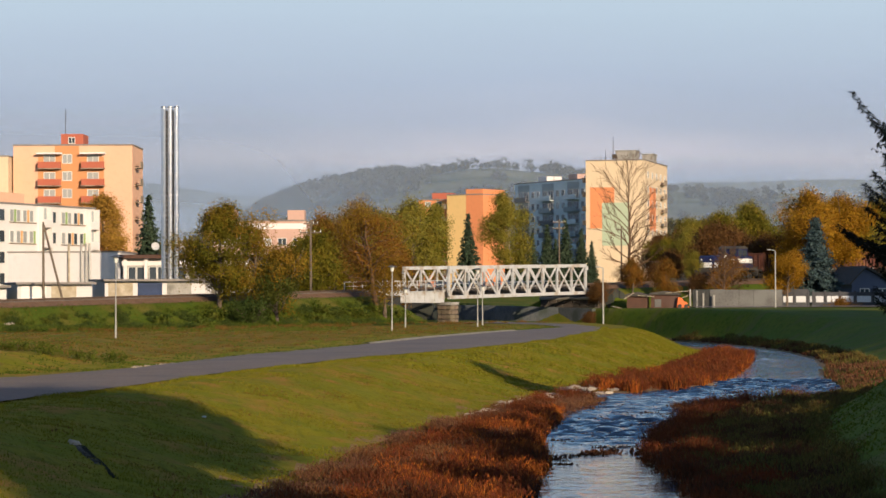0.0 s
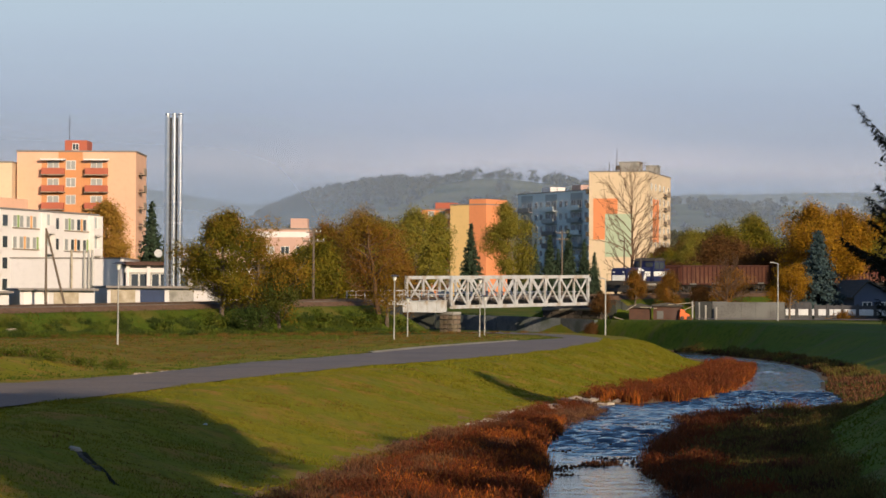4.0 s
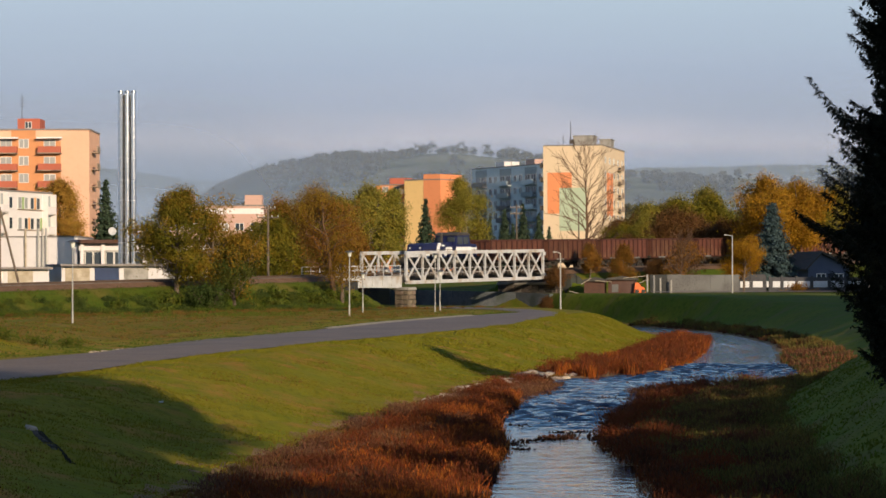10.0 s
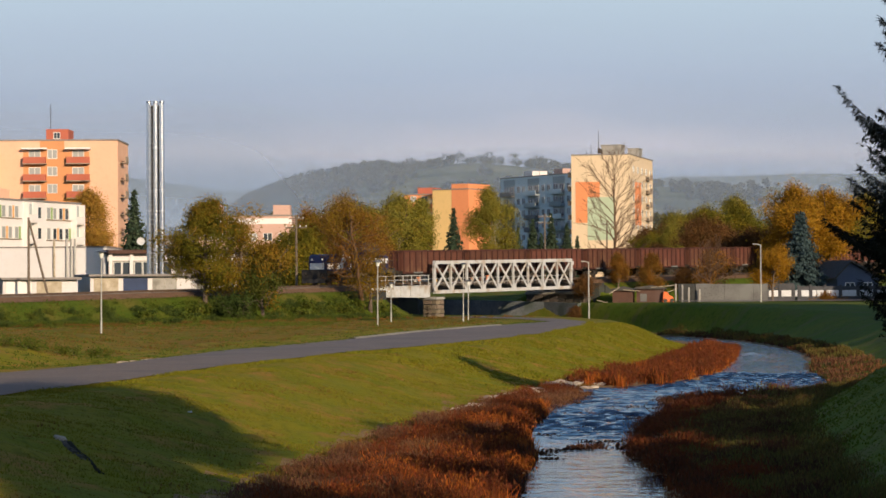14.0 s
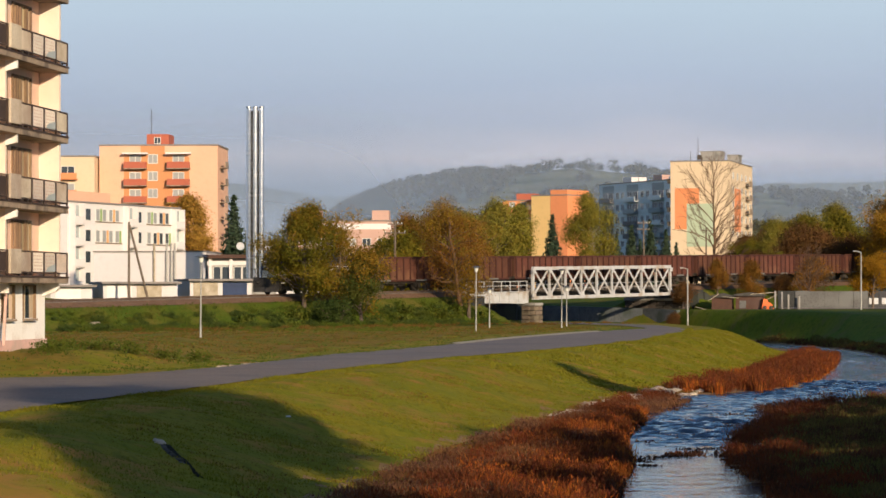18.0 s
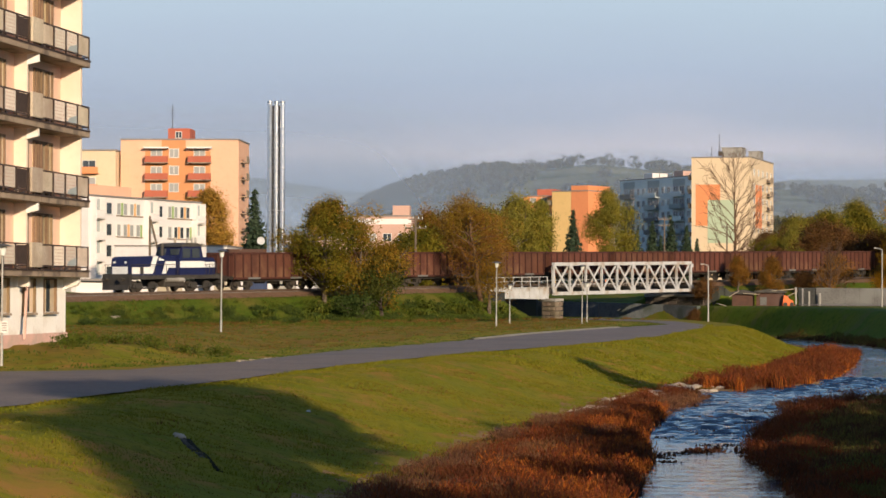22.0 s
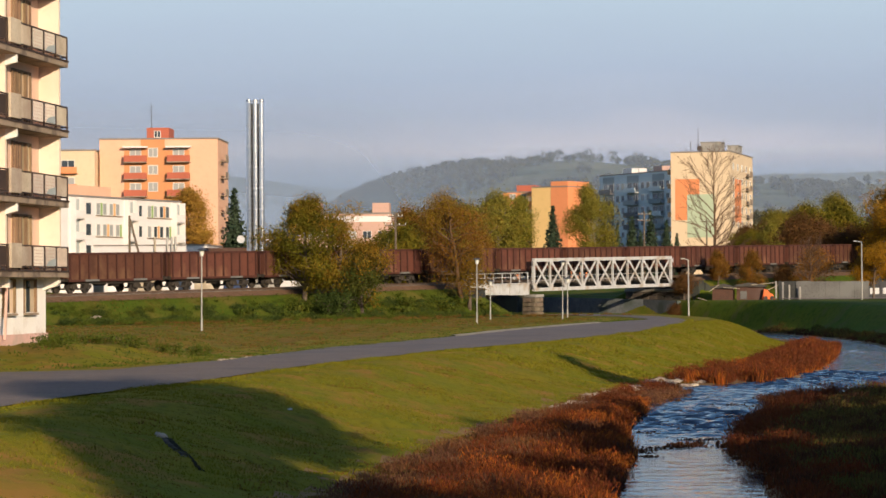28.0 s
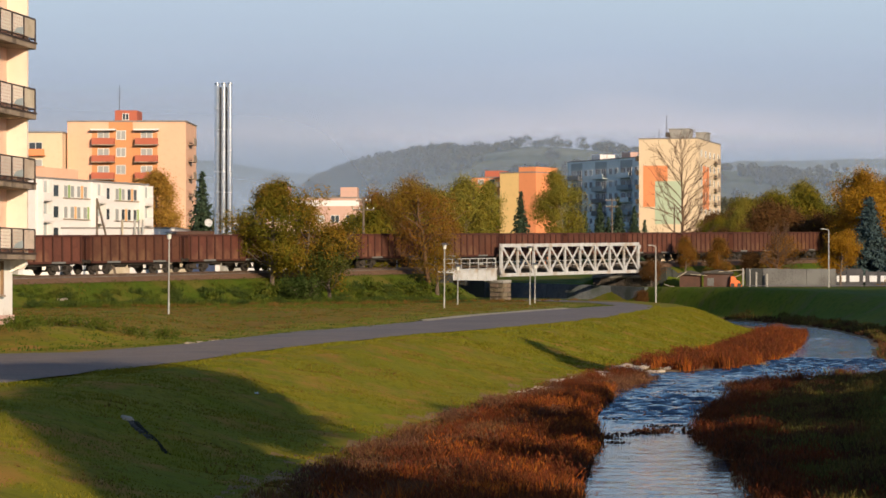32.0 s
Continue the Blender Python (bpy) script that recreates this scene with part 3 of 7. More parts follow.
def water_material():
    m = bpy.data.materials.new("river water")
    m.use_nodes = True
    nt = m.node_tree
    b = nt.nodes["Principled BSDF"]
    b.inputs["Base Color"].default_value = (0.01, 0.022, 0.05, 1)
    b.inputs["Roughness"].default_value, b.inputs["IOR"].default_value = 0.06, 1.33
    g = nt.nodes.new("ShaderNodeNewGeometry")
    heights = []
    for scale, st, w in ((2.2, (0.8, 0.6, 1), 1.0), (0.9, (1, 0.7, 1), 0.8), (6.0, (0.8, 0.6, 1), 0.35)):
        mp = nt.nodes.new("ShaderNodeMapping")
        mp.inputs["Scale"].default_value = st
        n = nt.nodes.new("ShaderNodeTexNoise")
        n.inputs["Scale"].default_value, n.inputs["Detail"].default_value = scale, 4.0
        nt.links.new(g.outputs["Position"], mp.inputs[0])
        nt.links.new(mp.outputs[0], n.inputs["Vector"])
        mu = nt.nodes.new("ShaderNodeMath")
        mu.operation = "MULTIPLY"
        mu.inputs[1].default_value = w
        nt.links.new(n.outputs[0], mu.inputs[0])
        heights.append(mu.outputs[0])
    a1 = nt.nodes.new("ShaderNodeMath")
    nt.links.new(heights[0], a1.inputs[0])
    nt.links.new(heights[1], a1.inputs[1])
    a2 = nt.nodes.new("ShaderNodeMath")
    nt.links.new(a1.outputs[0], a2.inputs[0])
    nt.links.new(heights[2], a2.inputs[1])
    bp = nt.nodes.new("ShaderNodeBump")
    bp.inputs["Distance"].default_value = 0.2
    # the pool is smooth, the shallows ripple
    sep = nt.nodes.new("ShaderNodeSeparateXYZ")
    nt.links.new(g.outputs["Position"], sep.inputs[0])
    ripple = nt.nodes.new("ShaderNodeMapRange")
    ripple.inputs["From Min"].default_value, ripple.inputs["From Max"].default_value = 76.0, 92.0
    ripple.inputs["To Min"].default_value, ripple.inputs["To Max"].default_value = 0.22, 1.0
    nt.links.new(sep.outputs["Y"], ripple.inputs["Value"])
    nt.links.new(ripple.outputs[0], bp.inputs["Strength"])
    nt.links.new(a2.outputs[0], bp.inputs["Height"])
    nt.links.new(bp.outputs[0], b.inputs["Normal"])
    return m


M["water"] = water_material()
tagged(new("water", raw_mesh("water", WV.reshape(-1, 3), wf, M["water"], True)), "rippled blue-grey shallow river reflecting the sky", "water", kind="structure")


# ---- hazy sky low over the valley, painted mist and haze sheets ----
def haze_ring():
    """A far ring of hazy sky, opaque at the horizon and clearing upwards."""
    m = bpy.data.materials.new("hazy low sky")
    m.use_nodes = True
    nt = m.node_tree
    nt.nodes.remove(nt.nodes["Principled BSDF"])
    g = nt.nodes.new("ShaderNodeNewGeometry")
    sep = nt.nodes.new("ShaderNodeSeparateXYZ")
    nt.links.new(g.outputs["Position"], sep.inputs[0])
    mp = nt.nodes.new("ShaderNodeMapping")
    mp.inputs["Scale"].default_value = (0.0018, 0.0018, 0.006)
    n = nt.nodes.new("ShaderNodeTexNoise")
    n.inputs["Scale"].default_value, n.inputs["Detail"].default_value = 1.0, 3.0
    nt.links.new(g.outputs["Position"], mp.inputs[0])
    nt.links.new(mp.outputs[0], n.inputs["Vector"])
    sway = nt.nodes.new("ShaderNodeMath")
    sway.operation = "MULTIPLY_ADD"
    sway.inputs[1].default_value = 110.0
    nt.links.new(n.outputs[0], sway.inputs[0])
    nt.links.new(sep.outputs["Z"], sway.inputs[2])
    mr = nt.nodes.new("ShaderNodeMapRange")
    mr.inputs["From Min"].default_value, mr.inputs["From Max"].default_value = 8.0, 908.0
    nt.links.new(sway.outputs[0], mr.inputs["Value"])
    cr = nt.nodes.new("ShaderNodeValToRGB")
    stops = ((0.12, (0.289, 0.396, 0.568)), (0.262, (0.434, 0.525, 0.700)), (0.322, (0.83, 0.795, 0.875)), (0.372, (0.6, 0.665, 0.812)), (0.45, (0.536, 0.634, 0.797)), (0.60, (0.560, 0.688, 0.817)), (0.8, (0.608, 0.747, 0.827)))
    while len(cr.color_ramp.elements) < len(stops):
        cr.color_ramp.elements.new(0.5)
    for e, (pos, c) in zip(cr.color_ramp.elements, stops):
        e.position, e.color = pos, (*c, 1)
    nt.links.new(mr.outputs[0], cr.inputs[0])
    em = nt.nodes.new("ShaderNodeEmission")
    nt.links.new(cr.outputs[0], em.inputs[0])
    em.inputs[1].default_value = 0.81
    tr = nt.nodes.new("ShaderNodeBsdfTransparent")
    mx = nt.nodes.new("ShaderNodeMixShader")
    fade = nt.nodes.new("ShaderNodeMapRange")
    fade.inputs["From Min"].default_value, fade.inputs["From Max"].default_value = 640.0, 960.0
    nt.links.new(sep.outputs["Z"], fade.inputs["Value"])
    nt.links.new(fade.outputs[0], mx.inputs[0])
    nt.links.new(em.outputs[0], mx.inputs[1])
    nt.links.new(tr.outputs[0], mx.inputs[2])
    nt.links.new(mx.outputs[0], nt.nodes["Material Output"].inputs[0])
    v, fs = [], []
    seg = 96
    for k in range(seg):
        a = k * math.tau / seg
        for z in (-200, 1000):
            v.append((4650 * math.sin(a), 4650 * math.cos(a), z))
    for k in range(seg):
        j = (k + 1) % seg
        fs.append((2 * k, 2 * j, 2 * j + 1, 2 * k + 1))
    return tagged(new("backdrop", raw_mesh("backdrop", v, fs, m, True)), "hazy blue-grey morning sky over the valley", "sky", kind="structure")


haze_ring()


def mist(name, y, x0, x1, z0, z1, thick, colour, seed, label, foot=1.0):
    """Painted mist and haze across the valley: a thin coloured curtain with soft, uneven edges."""
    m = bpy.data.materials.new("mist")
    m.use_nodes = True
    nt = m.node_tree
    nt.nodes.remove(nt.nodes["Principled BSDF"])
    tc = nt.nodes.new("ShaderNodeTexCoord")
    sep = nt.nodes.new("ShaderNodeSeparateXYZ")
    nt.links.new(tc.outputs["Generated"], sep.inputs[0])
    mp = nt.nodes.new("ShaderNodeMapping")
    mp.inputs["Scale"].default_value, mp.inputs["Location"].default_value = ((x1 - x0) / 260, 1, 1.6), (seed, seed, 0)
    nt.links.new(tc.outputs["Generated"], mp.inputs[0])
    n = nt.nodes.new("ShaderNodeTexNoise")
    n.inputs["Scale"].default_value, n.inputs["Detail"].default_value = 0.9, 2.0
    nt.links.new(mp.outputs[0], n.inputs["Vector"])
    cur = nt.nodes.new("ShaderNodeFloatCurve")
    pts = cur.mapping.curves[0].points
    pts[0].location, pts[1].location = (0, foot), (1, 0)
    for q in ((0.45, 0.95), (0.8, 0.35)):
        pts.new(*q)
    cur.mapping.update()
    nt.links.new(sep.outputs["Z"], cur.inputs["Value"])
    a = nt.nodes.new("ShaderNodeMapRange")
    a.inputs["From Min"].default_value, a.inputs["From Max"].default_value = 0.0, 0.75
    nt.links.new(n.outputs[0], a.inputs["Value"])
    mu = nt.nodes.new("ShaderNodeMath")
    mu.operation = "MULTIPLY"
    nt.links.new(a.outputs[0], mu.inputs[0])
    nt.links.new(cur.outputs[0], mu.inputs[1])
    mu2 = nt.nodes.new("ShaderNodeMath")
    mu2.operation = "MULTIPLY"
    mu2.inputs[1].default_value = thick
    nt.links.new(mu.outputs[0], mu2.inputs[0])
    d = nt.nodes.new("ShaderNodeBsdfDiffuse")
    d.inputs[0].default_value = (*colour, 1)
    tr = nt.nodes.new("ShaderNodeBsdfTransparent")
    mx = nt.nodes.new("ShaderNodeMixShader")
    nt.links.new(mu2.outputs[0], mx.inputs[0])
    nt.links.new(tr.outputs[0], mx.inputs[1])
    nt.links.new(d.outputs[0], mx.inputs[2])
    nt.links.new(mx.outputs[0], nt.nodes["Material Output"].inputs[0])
    v = [(x0, y, z0), (x1, y, z0), (x1, y, z1), (x0, y, z1)]
    return tagged(new(name, raw_mesh(name, v, [(0, 1, 2, 3)], m)), label, "mist", kind="stuff")


# flat sheets: the haze of distance is put into their colour and opacity
mist("haze_sheet", 602, -400, 400, 0, 70, 0.16, (0.2, 0.25, 0.32), 1.3, "thin blue mist painted on a sheet behind the town")
mist("haze_sheet", 1120, -700, 700, 0, 120, 0.72, (0.175, 0.232, 0.35), 4.7, "thin blue mist painted on a sheet before the hill")
mist("haze_sheet", 1800, -1000, 1000, 0, 96, 0.55, (0.34, 0.37, 0.46), 9.1, "pale mist painted on a sheet behind the hill")
mist("haze_sheet", 2440, -1600, 1600, 0, 132, 1.2, (0.17, 0.265, 0.43), 13.7, "blue haze painted on a sheet before the distant mountains")


# ---- railway ----
track = thing("railway_track", rail_pose(0), "rusty single railway track on brown ballast", "railway track", kind="structure")
bm = B()
for a0, a1 in ((-170, -29.6), (13.2, 430)):
    va = []
    for a in np.linspace(a0, a1, 40):
        va.append([bm.verts.new((a, y, z)) for y, z in ((-2.55, -0.62), (-1.75, -0.22), (1.75, -0.22), (2.55, -0.62))])
    for p, q in zip(va, va[1:]):
        for k in range(3):
            bm.faces.new((p[k], p[k + 1], q[k + 1], q[k]))
part("ballast_bed", bm, M["ballast"], track)
for y in (-0.75, 0.75):
    bm = B()
    box(bm, -170, 430, y - 0.035, y + 0.035, -0.03, 0.0)
    box(bm, -170, 430, y - 0.012, y + 0.012, -0.13, -0.03)
    box(bm, -170, 430, y - 0.07, y + 0.07, -0.16, -0.13)
    part("rail", bm, M["rail"], track)
bm = B()
box(bm, -0.13, 0.13, -1.3, 1.3, -0.3, -0.165, 0.02)
sl = mesh_from("sleeper", bm, M["sleeper"])
for k in range(150):
    a = -95 + k * 0.65
    if not -29.8 < a < 13.4:
        part("sleeper", sl, None, track, m=pose(a, 0, 0))

# ---- truss bridge ----
bridge = thing("railway_bridge", rail_pose(0), "grey-white riveted steel truss railway bridge on stone piers", "bridge")
T0, T1, TB, TT, TW = -18.2, 10.5, -0.98, 1.98, 2.65
NP = 9
for y in (-TW, TW):
    bm = B()
    beam(bm, (T0, y, TB), (T1, y, TB), 0.34, 0.34)
    part("bottom_chord", bm, M["steel_white"], bridge)
    bm = B()
    beam(bm, (T0, y, TT), (T1, y, TT), 0.34, 0.34)
    part("top_chord", bm, M["steel_white"], bridge)
    for k in range(NP + 1):
        a = T0 + (T1 - T0) * k / NP
        bm = B()
        beam(bm, (a, y, TB + 0.2), (a, y, TT - 0.16), 0.2 if 0 < k < NP else 0.36, 0.2, up=(0, 1, 0))
        box(bm, a - 0.32, a + 0.32, y - 0.19, y - 0.17, TT - 0.5, TT - 0.1)
        box(bm, a - 0.34, a + 0.34, y - 0.19, y - 0.17, TB + 0.1, TB + 0.55)
        part("post", bm, M["steel_white"], bridge)
    for k in range(NP):
        a, b = T0 + (T1 - T0) * k / NP, T0 + (T1 - T0) * (k + 1) / NP
        for s in (0, 1):
            bm = B()
            oy = 0.06 if s else -0.06
            beam(bm, (a, y + oy, TB if s else TT), (b, y + oy, TT if s else TB), 0.24, 0.06, up=(0, 1, 0))
            part("diagonal", bm, M["steel_white"], bridge)
bm = B()
for k in range(NP + 1):
    a = T0 + (T1 - T0) * k / NP
    box(bm, a - 0.14, a + 0.14, -TW + 0.17, TW - 0.17, TB - 0.05, TB + 0.6)
for y in (-0.85, 0.85):
    box(bm, T0, T1, y - 0.12, y + 0.12, TB + 0.1, TB + 0.75)
part("deck_girder", bm, M["steel_dark"], bridge)
for y in (-1.95, 1.95):
    bm = B()
    beam(bm, (T0, y, 0.35), (T1, y, 0.35), 0.06, 0.06)
    beam(bm, (T0, y, -0.1), (T1, y, -0.1), 0.06, 0.06)
    part("walkway_rail", bm, M["steel_white"], bridge)
deck_beam = mesh_from("deck_sleeper", box(B(), -0.12, 0.12, -1.3, 1.3, -0.44, -0.165), M["sleeper"])
for k in range(46):
    part("deck_sleeper", deck_beam, None, bridge, m=pose(T0 + 0.3 + k * 0.62, 0, 0))
# plate girder side span with hand rail
for y in (-2.2, 2.2):
    bm = B()
    prism(bm, [(-29.8, -1.25), (-18.5, -1.55), (-18.5, -0.35), (-29.8, -0.35)], y - 0.08, y + 0.08)
    box(bm, -29.8, -18.5, y - 0.2, y + 0.2, -0.36, -0.28)
    for k in range(7):
        a = -29.4 + k * 1.8
        box(bm, a - 0.04, a + 0.04, y - 0.16, y + 0.16, -1.28, -0.36)
    part("plate_girder", bm, M["steel_white"], bridge)
    for k in range(8):
        bm = B()
        beam(bm, (-29.8 + k * 1.6, y, -0.3), (-29.8 + k * 1.6, y, 0.75), 0.07, 0.07, up=(0, 1, 0))
        part("railing_post", bm, M["steel_white"], bridge)
    for z in (0.3, 0.72):
        bm = B()
        beam(bm, (-29.8, y, z), (-18.5, y, z), 0.06, 0.06)
        part("handrail", bm, M["steel_white"], bridge)
bm = B()
box(bm, -29.8, -18.5, -2.05, 2.05, -0.5, -0.32)
part("deck_plate", bm, M["steel_dark"], bridge)


def stone_pier(a, width, depth, top, bottom, label, stone="stone"):
    """A pier of coursed stone blocks, as seen from the river."""
    p = thing("bridge_pier", rail_pose(a, 2.5 if a < 0 else 0.0), label, "bridge pier", "bridge piers")
    bm = B()
    box(bm, -width / 2 + 0.08, width / 2 - 0.08, -depth / 2 + 0.08, depth / 2 - 0.08, bottom, top)
    part("core", bm, M["mortar"], p)
    bm = B()
    box(bm, -width / 2 - 0.12, width / 2 + 0.12, -depth / 2 - 0.12, depth / 2 + 0.12, top, top + 0.28, 0.04)
    part("capstone", bm, M["concrete"], p)
    bm = B()
    box(bm, -0.5, 0.5, -0.14, 0.14, -0.2, 0.2, 0.03)
    blk = mesh_from("stone", bm, M[stone])
    courses = int((top - bottom) / 0.42)
    for c in range(courses):
        z = bottom + 0.21 + c * (top - bottom) / courses
        off = 0.25 if c % 2 else -0.25
        n = max(2, int(width / 0.75))
        for k in range(n):
            x = -width / 2 + (k + 0.5) * width / n
            part("stone", blk, None, p, m=pose(x, -depth / 2 + 0.06 - 0.02 * ((k + c) % 3), z) @ Matrix.Diagonal((width / n * 0.96, 1, 1, 1)))
        n = max(3, int(depth / 0.95))
        for k in range(n):
            y = -depth / 2 + (k + 0.5 + off * 0.3) * depth / n
            part("stone", blk, None, p, m=pose(-width / 2 + 0.06, min(y, depth / 2 - 0.5), z, 0, 0, 90) @ Matrix.Diagonal((depth / n * 0.95, 1, 1, 1)))
    return p


stone_pier(-18.35, 1.35, 1.7, -1.75, -5.0, "weathered brown stone pier carrying the bridge end")
stone_pier(12.4, 2.0, 7.0, -1.75, -5.6, "stone abutment at the far bridge end, darkened for shade", "stone_dark")
wing = thing("abutment_wall", rail_pose(0), "retaining walls beside the underpass, painted shade-dark", "retaining wall")
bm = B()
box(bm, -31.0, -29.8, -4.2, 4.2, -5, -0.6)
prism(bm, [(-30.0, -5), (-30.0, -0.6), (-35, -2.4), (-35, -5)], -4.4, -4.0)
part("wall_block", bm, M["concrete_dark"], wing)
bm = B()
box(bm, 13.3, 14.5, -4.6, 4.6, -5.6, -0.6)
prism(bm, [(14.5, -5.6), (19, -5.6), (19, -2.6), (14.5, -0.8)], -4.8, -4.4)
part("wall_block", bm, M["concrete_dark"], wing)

# low river wall running under the bridge
river_wall = thing("river_wall", pose(0, 0, 0), "low dark masonry wall lining the river by the bridge", "retaining wall")
pts2 = [(-16, 322), (-6, 311), (3, 303), (10, 298.5), (13.5, 293.5)]
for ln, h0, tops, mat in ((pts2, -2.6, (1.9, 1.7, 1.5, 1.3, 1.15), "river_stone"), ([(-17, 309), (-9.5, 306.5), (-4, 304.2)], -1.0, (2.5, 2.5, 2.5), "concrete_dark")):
    for (x0, y0), (x1, y1), h1, h2 in zip(ln, ln[1:], tops, tops[1:]):
        bm = B()
        run = math.hypot(x1 - x0, y1 - y0)
        prism(bm, [(0, h0), (run, h0), (run, h2), (0, h1)], -0.25, 0.25)
        part("wall_panel", bm, M[mat], river_wall, m=pose(x0, y0, 0, 0, 0, math.degrees(math.atan2(y1 - y0, x1 - x0))))


# ---- the train ----
def wheel_mesh(r, w, mat):
    bm = B()
    rod(bm, (0, -w / 2, 0), (0, w / 2, 0), r, seg=20)
    rod(bm, (0, -w / 2 - 0.02, 0), (0, -w / 2, 0), r * 0.35, seg=12)
    rod(bm, (0, w / 2, 0), (0, w / 2 + 0.04, 0), r + 0.03, seg=20)
    return mesh_from("wheel", bm, mat)


WHEEL = wheel_mesh(0.46, 0.13, M["under"])


def bogie(parent, x, base, mat):
    b = new("bogie")
    b.parent = parent
    b.matrix_basis = pose(x, 0, 0)
    b.empty_display_size = 0.2
    for y in (-1.0, 1.0):
        bm = B()
        prism(bm, [(-base / 2 - 0.45, 0.42), (-base / 2 - 0.3, 0.7), (-0.5, 0.78), (-0.35, 0.4), (0.35, 0.4), (0.5, 0.78), (base / 2 + 0.3, 0.7), (base / 2 + 0.45, 0.42), (base / 2 - 0.2, 0.36), (0.45, 0.26), (-0.45, 0.26), (-base / 2 + 0.2, 0.36)], y - 0.07, y + 0.07)
        for s in (-1, 1):
            box(bm, s * base / 2 - 0.16, s * base / 2 + 0.16, y - 0.16, y + 0.16, 0.32, 0.62)
        part("side_frame", bm, mat, b)
    for s in (-1, 1):
        for y in (-0.75, 0.75):
            part("wheel", WHEEL, None, b, m=pose(s * base / 2, y, 0.46))
    return b


def buffers(parent, x, out, mat):
    for y in (-0.875, 0.875):
        bm = B()
        rod(bm, (x, y, 1.05), (x + out * 0.45, y, 1.05), 0.1, seg=10)
        rod(bm, (x + out * 0.45, y, 1.05), (x + out * 0.52, y, 1.05), 0.23, seg=14)
        part("buffer", bm, mat, parent)


def wagon():
    w = thing("freight_wagon", pose(0, 0, 0), "rust-brown open-top steel bogie freight wagon on the track", "wagon", "wagons of the train")
    L0, L1, W = 0.65, 12.25, 1.42
    bm = B()
    box(bm, L0, L1, -W + 0.1, W - 0.1, 0.92, 1.2)
    for s in (-1, 1):
        prism(bm, [(L0, 0.95), (L1, 0.95), (L1 - 1.6, 0.72), (L0 + 1.6, 0.72)], s * 1.1 - 0.06, s * 1.1 + 0.06)
    part("underframe", bm, M["under"], w)
    for s in (-1, 1):
        bm = B()
        box(bm, L0, L1, s * W - 0.03, s * W + 0.03, 0.98, 3.15)
        part("side_wall", bm, M["rust"], w)
        bm = B()
        box(bm, L0 - 0.04, L1 + 0.04, s * (W + 0.05) - 0.07, s * (W + 0.05) + 0.07, 3.08, 3.24)
        part("top_rail", bm, M["rust_rib"], w)
        bm = B()
        box(bm, L0 - 0.02, L1 + 0.02, s * (W + 0.04) - 0.06, s * (W + 0.04) + 0.06, 0.92, 1.1)
        part("sill", bm, M["rust_rib"], w)
    bm = B()
    prism(bm, [(-0.06, 1.1), (0.06, 1.1), (0.06, 3.08), (-0.06, 3.08)], -0.07, 0.07)
    rib = mesh_from("rib", bm, M["rust_rib"])
    for s in (-1, 1):
        for k in range(11):
            part("rib", rib, None, w, m=pose(L0 + 0.1 + k * (L1 - L0 - 0.2) / 10, s * (W + 0.085), 0))
    for x, s in ((L0, -1), (L1, 1)):
        bm = B()
        box(bm, x - 0.03, x + 0.03, -W + 0.03, W - 0.03, 1.2, 3.15)
        ew = part("end_wall", bm, M["rust"], w)
        for y in (-0.95, -0.3, 0.3, 0.95):
            bm = B()
            box(bm, x + s * 0.03, x + s * 0.13, y - 0.07, y + 0.07, 1.2, 2.97)
            part("end_rib", bm, M["rust_rib"], ew)
        bm = B()
        box(bm, x + s * 0.03, x + s * 0.12, -W, W, 2.98, 3.18)
        part("end_rail", bm, M["rust_rib"], ew)
        buffers(w, x, s, M["under"])
    bm = B()
    box(bm, L0 + 0.1, L1 - 0.1, -W + 0.1, W - 0.1, 1.2, 1.26)
    part("floor", bm, M["under"], w)
    bm = B()
    box(bm, L0 + 0.05, L1 - 0.05, -W + 0.06, W - 0.06, 2.5, 2.62)
    for k in range(8):
        rod(bm, (L0 + 1.2 + k * 1.35, -0.1, 2.6), (L0 + 1.2 + k * 1.35, -0.1, 2.86), 0.9, 0.15, seg=9)
    part("load", bm, M["under"], w, "dark heaped load")
    for x in (2.5, 10.4):
        bogie(w, x, 1.8, M["under"])
    bm = B()
    rod(bm, (4.9, -0.4, 0.75), (6.2, -0.4, 0.75), 0.2, seg=10)
    box(bm, 6.7, 7.7, -0.7, -0.3, 0.5, 0.9)
    part("brake_gear", bm, M["under"], w)
    for x in (L0 + 1.9, L0 + 7.9):
        bm = B()
        box(bm, x, x + 1.7, -W - 0.13, -W - 0.105, 0.93, 1.09)
        part("data_panel", bm, M["grey_wall"], w, "pale worn data panel")
    return w


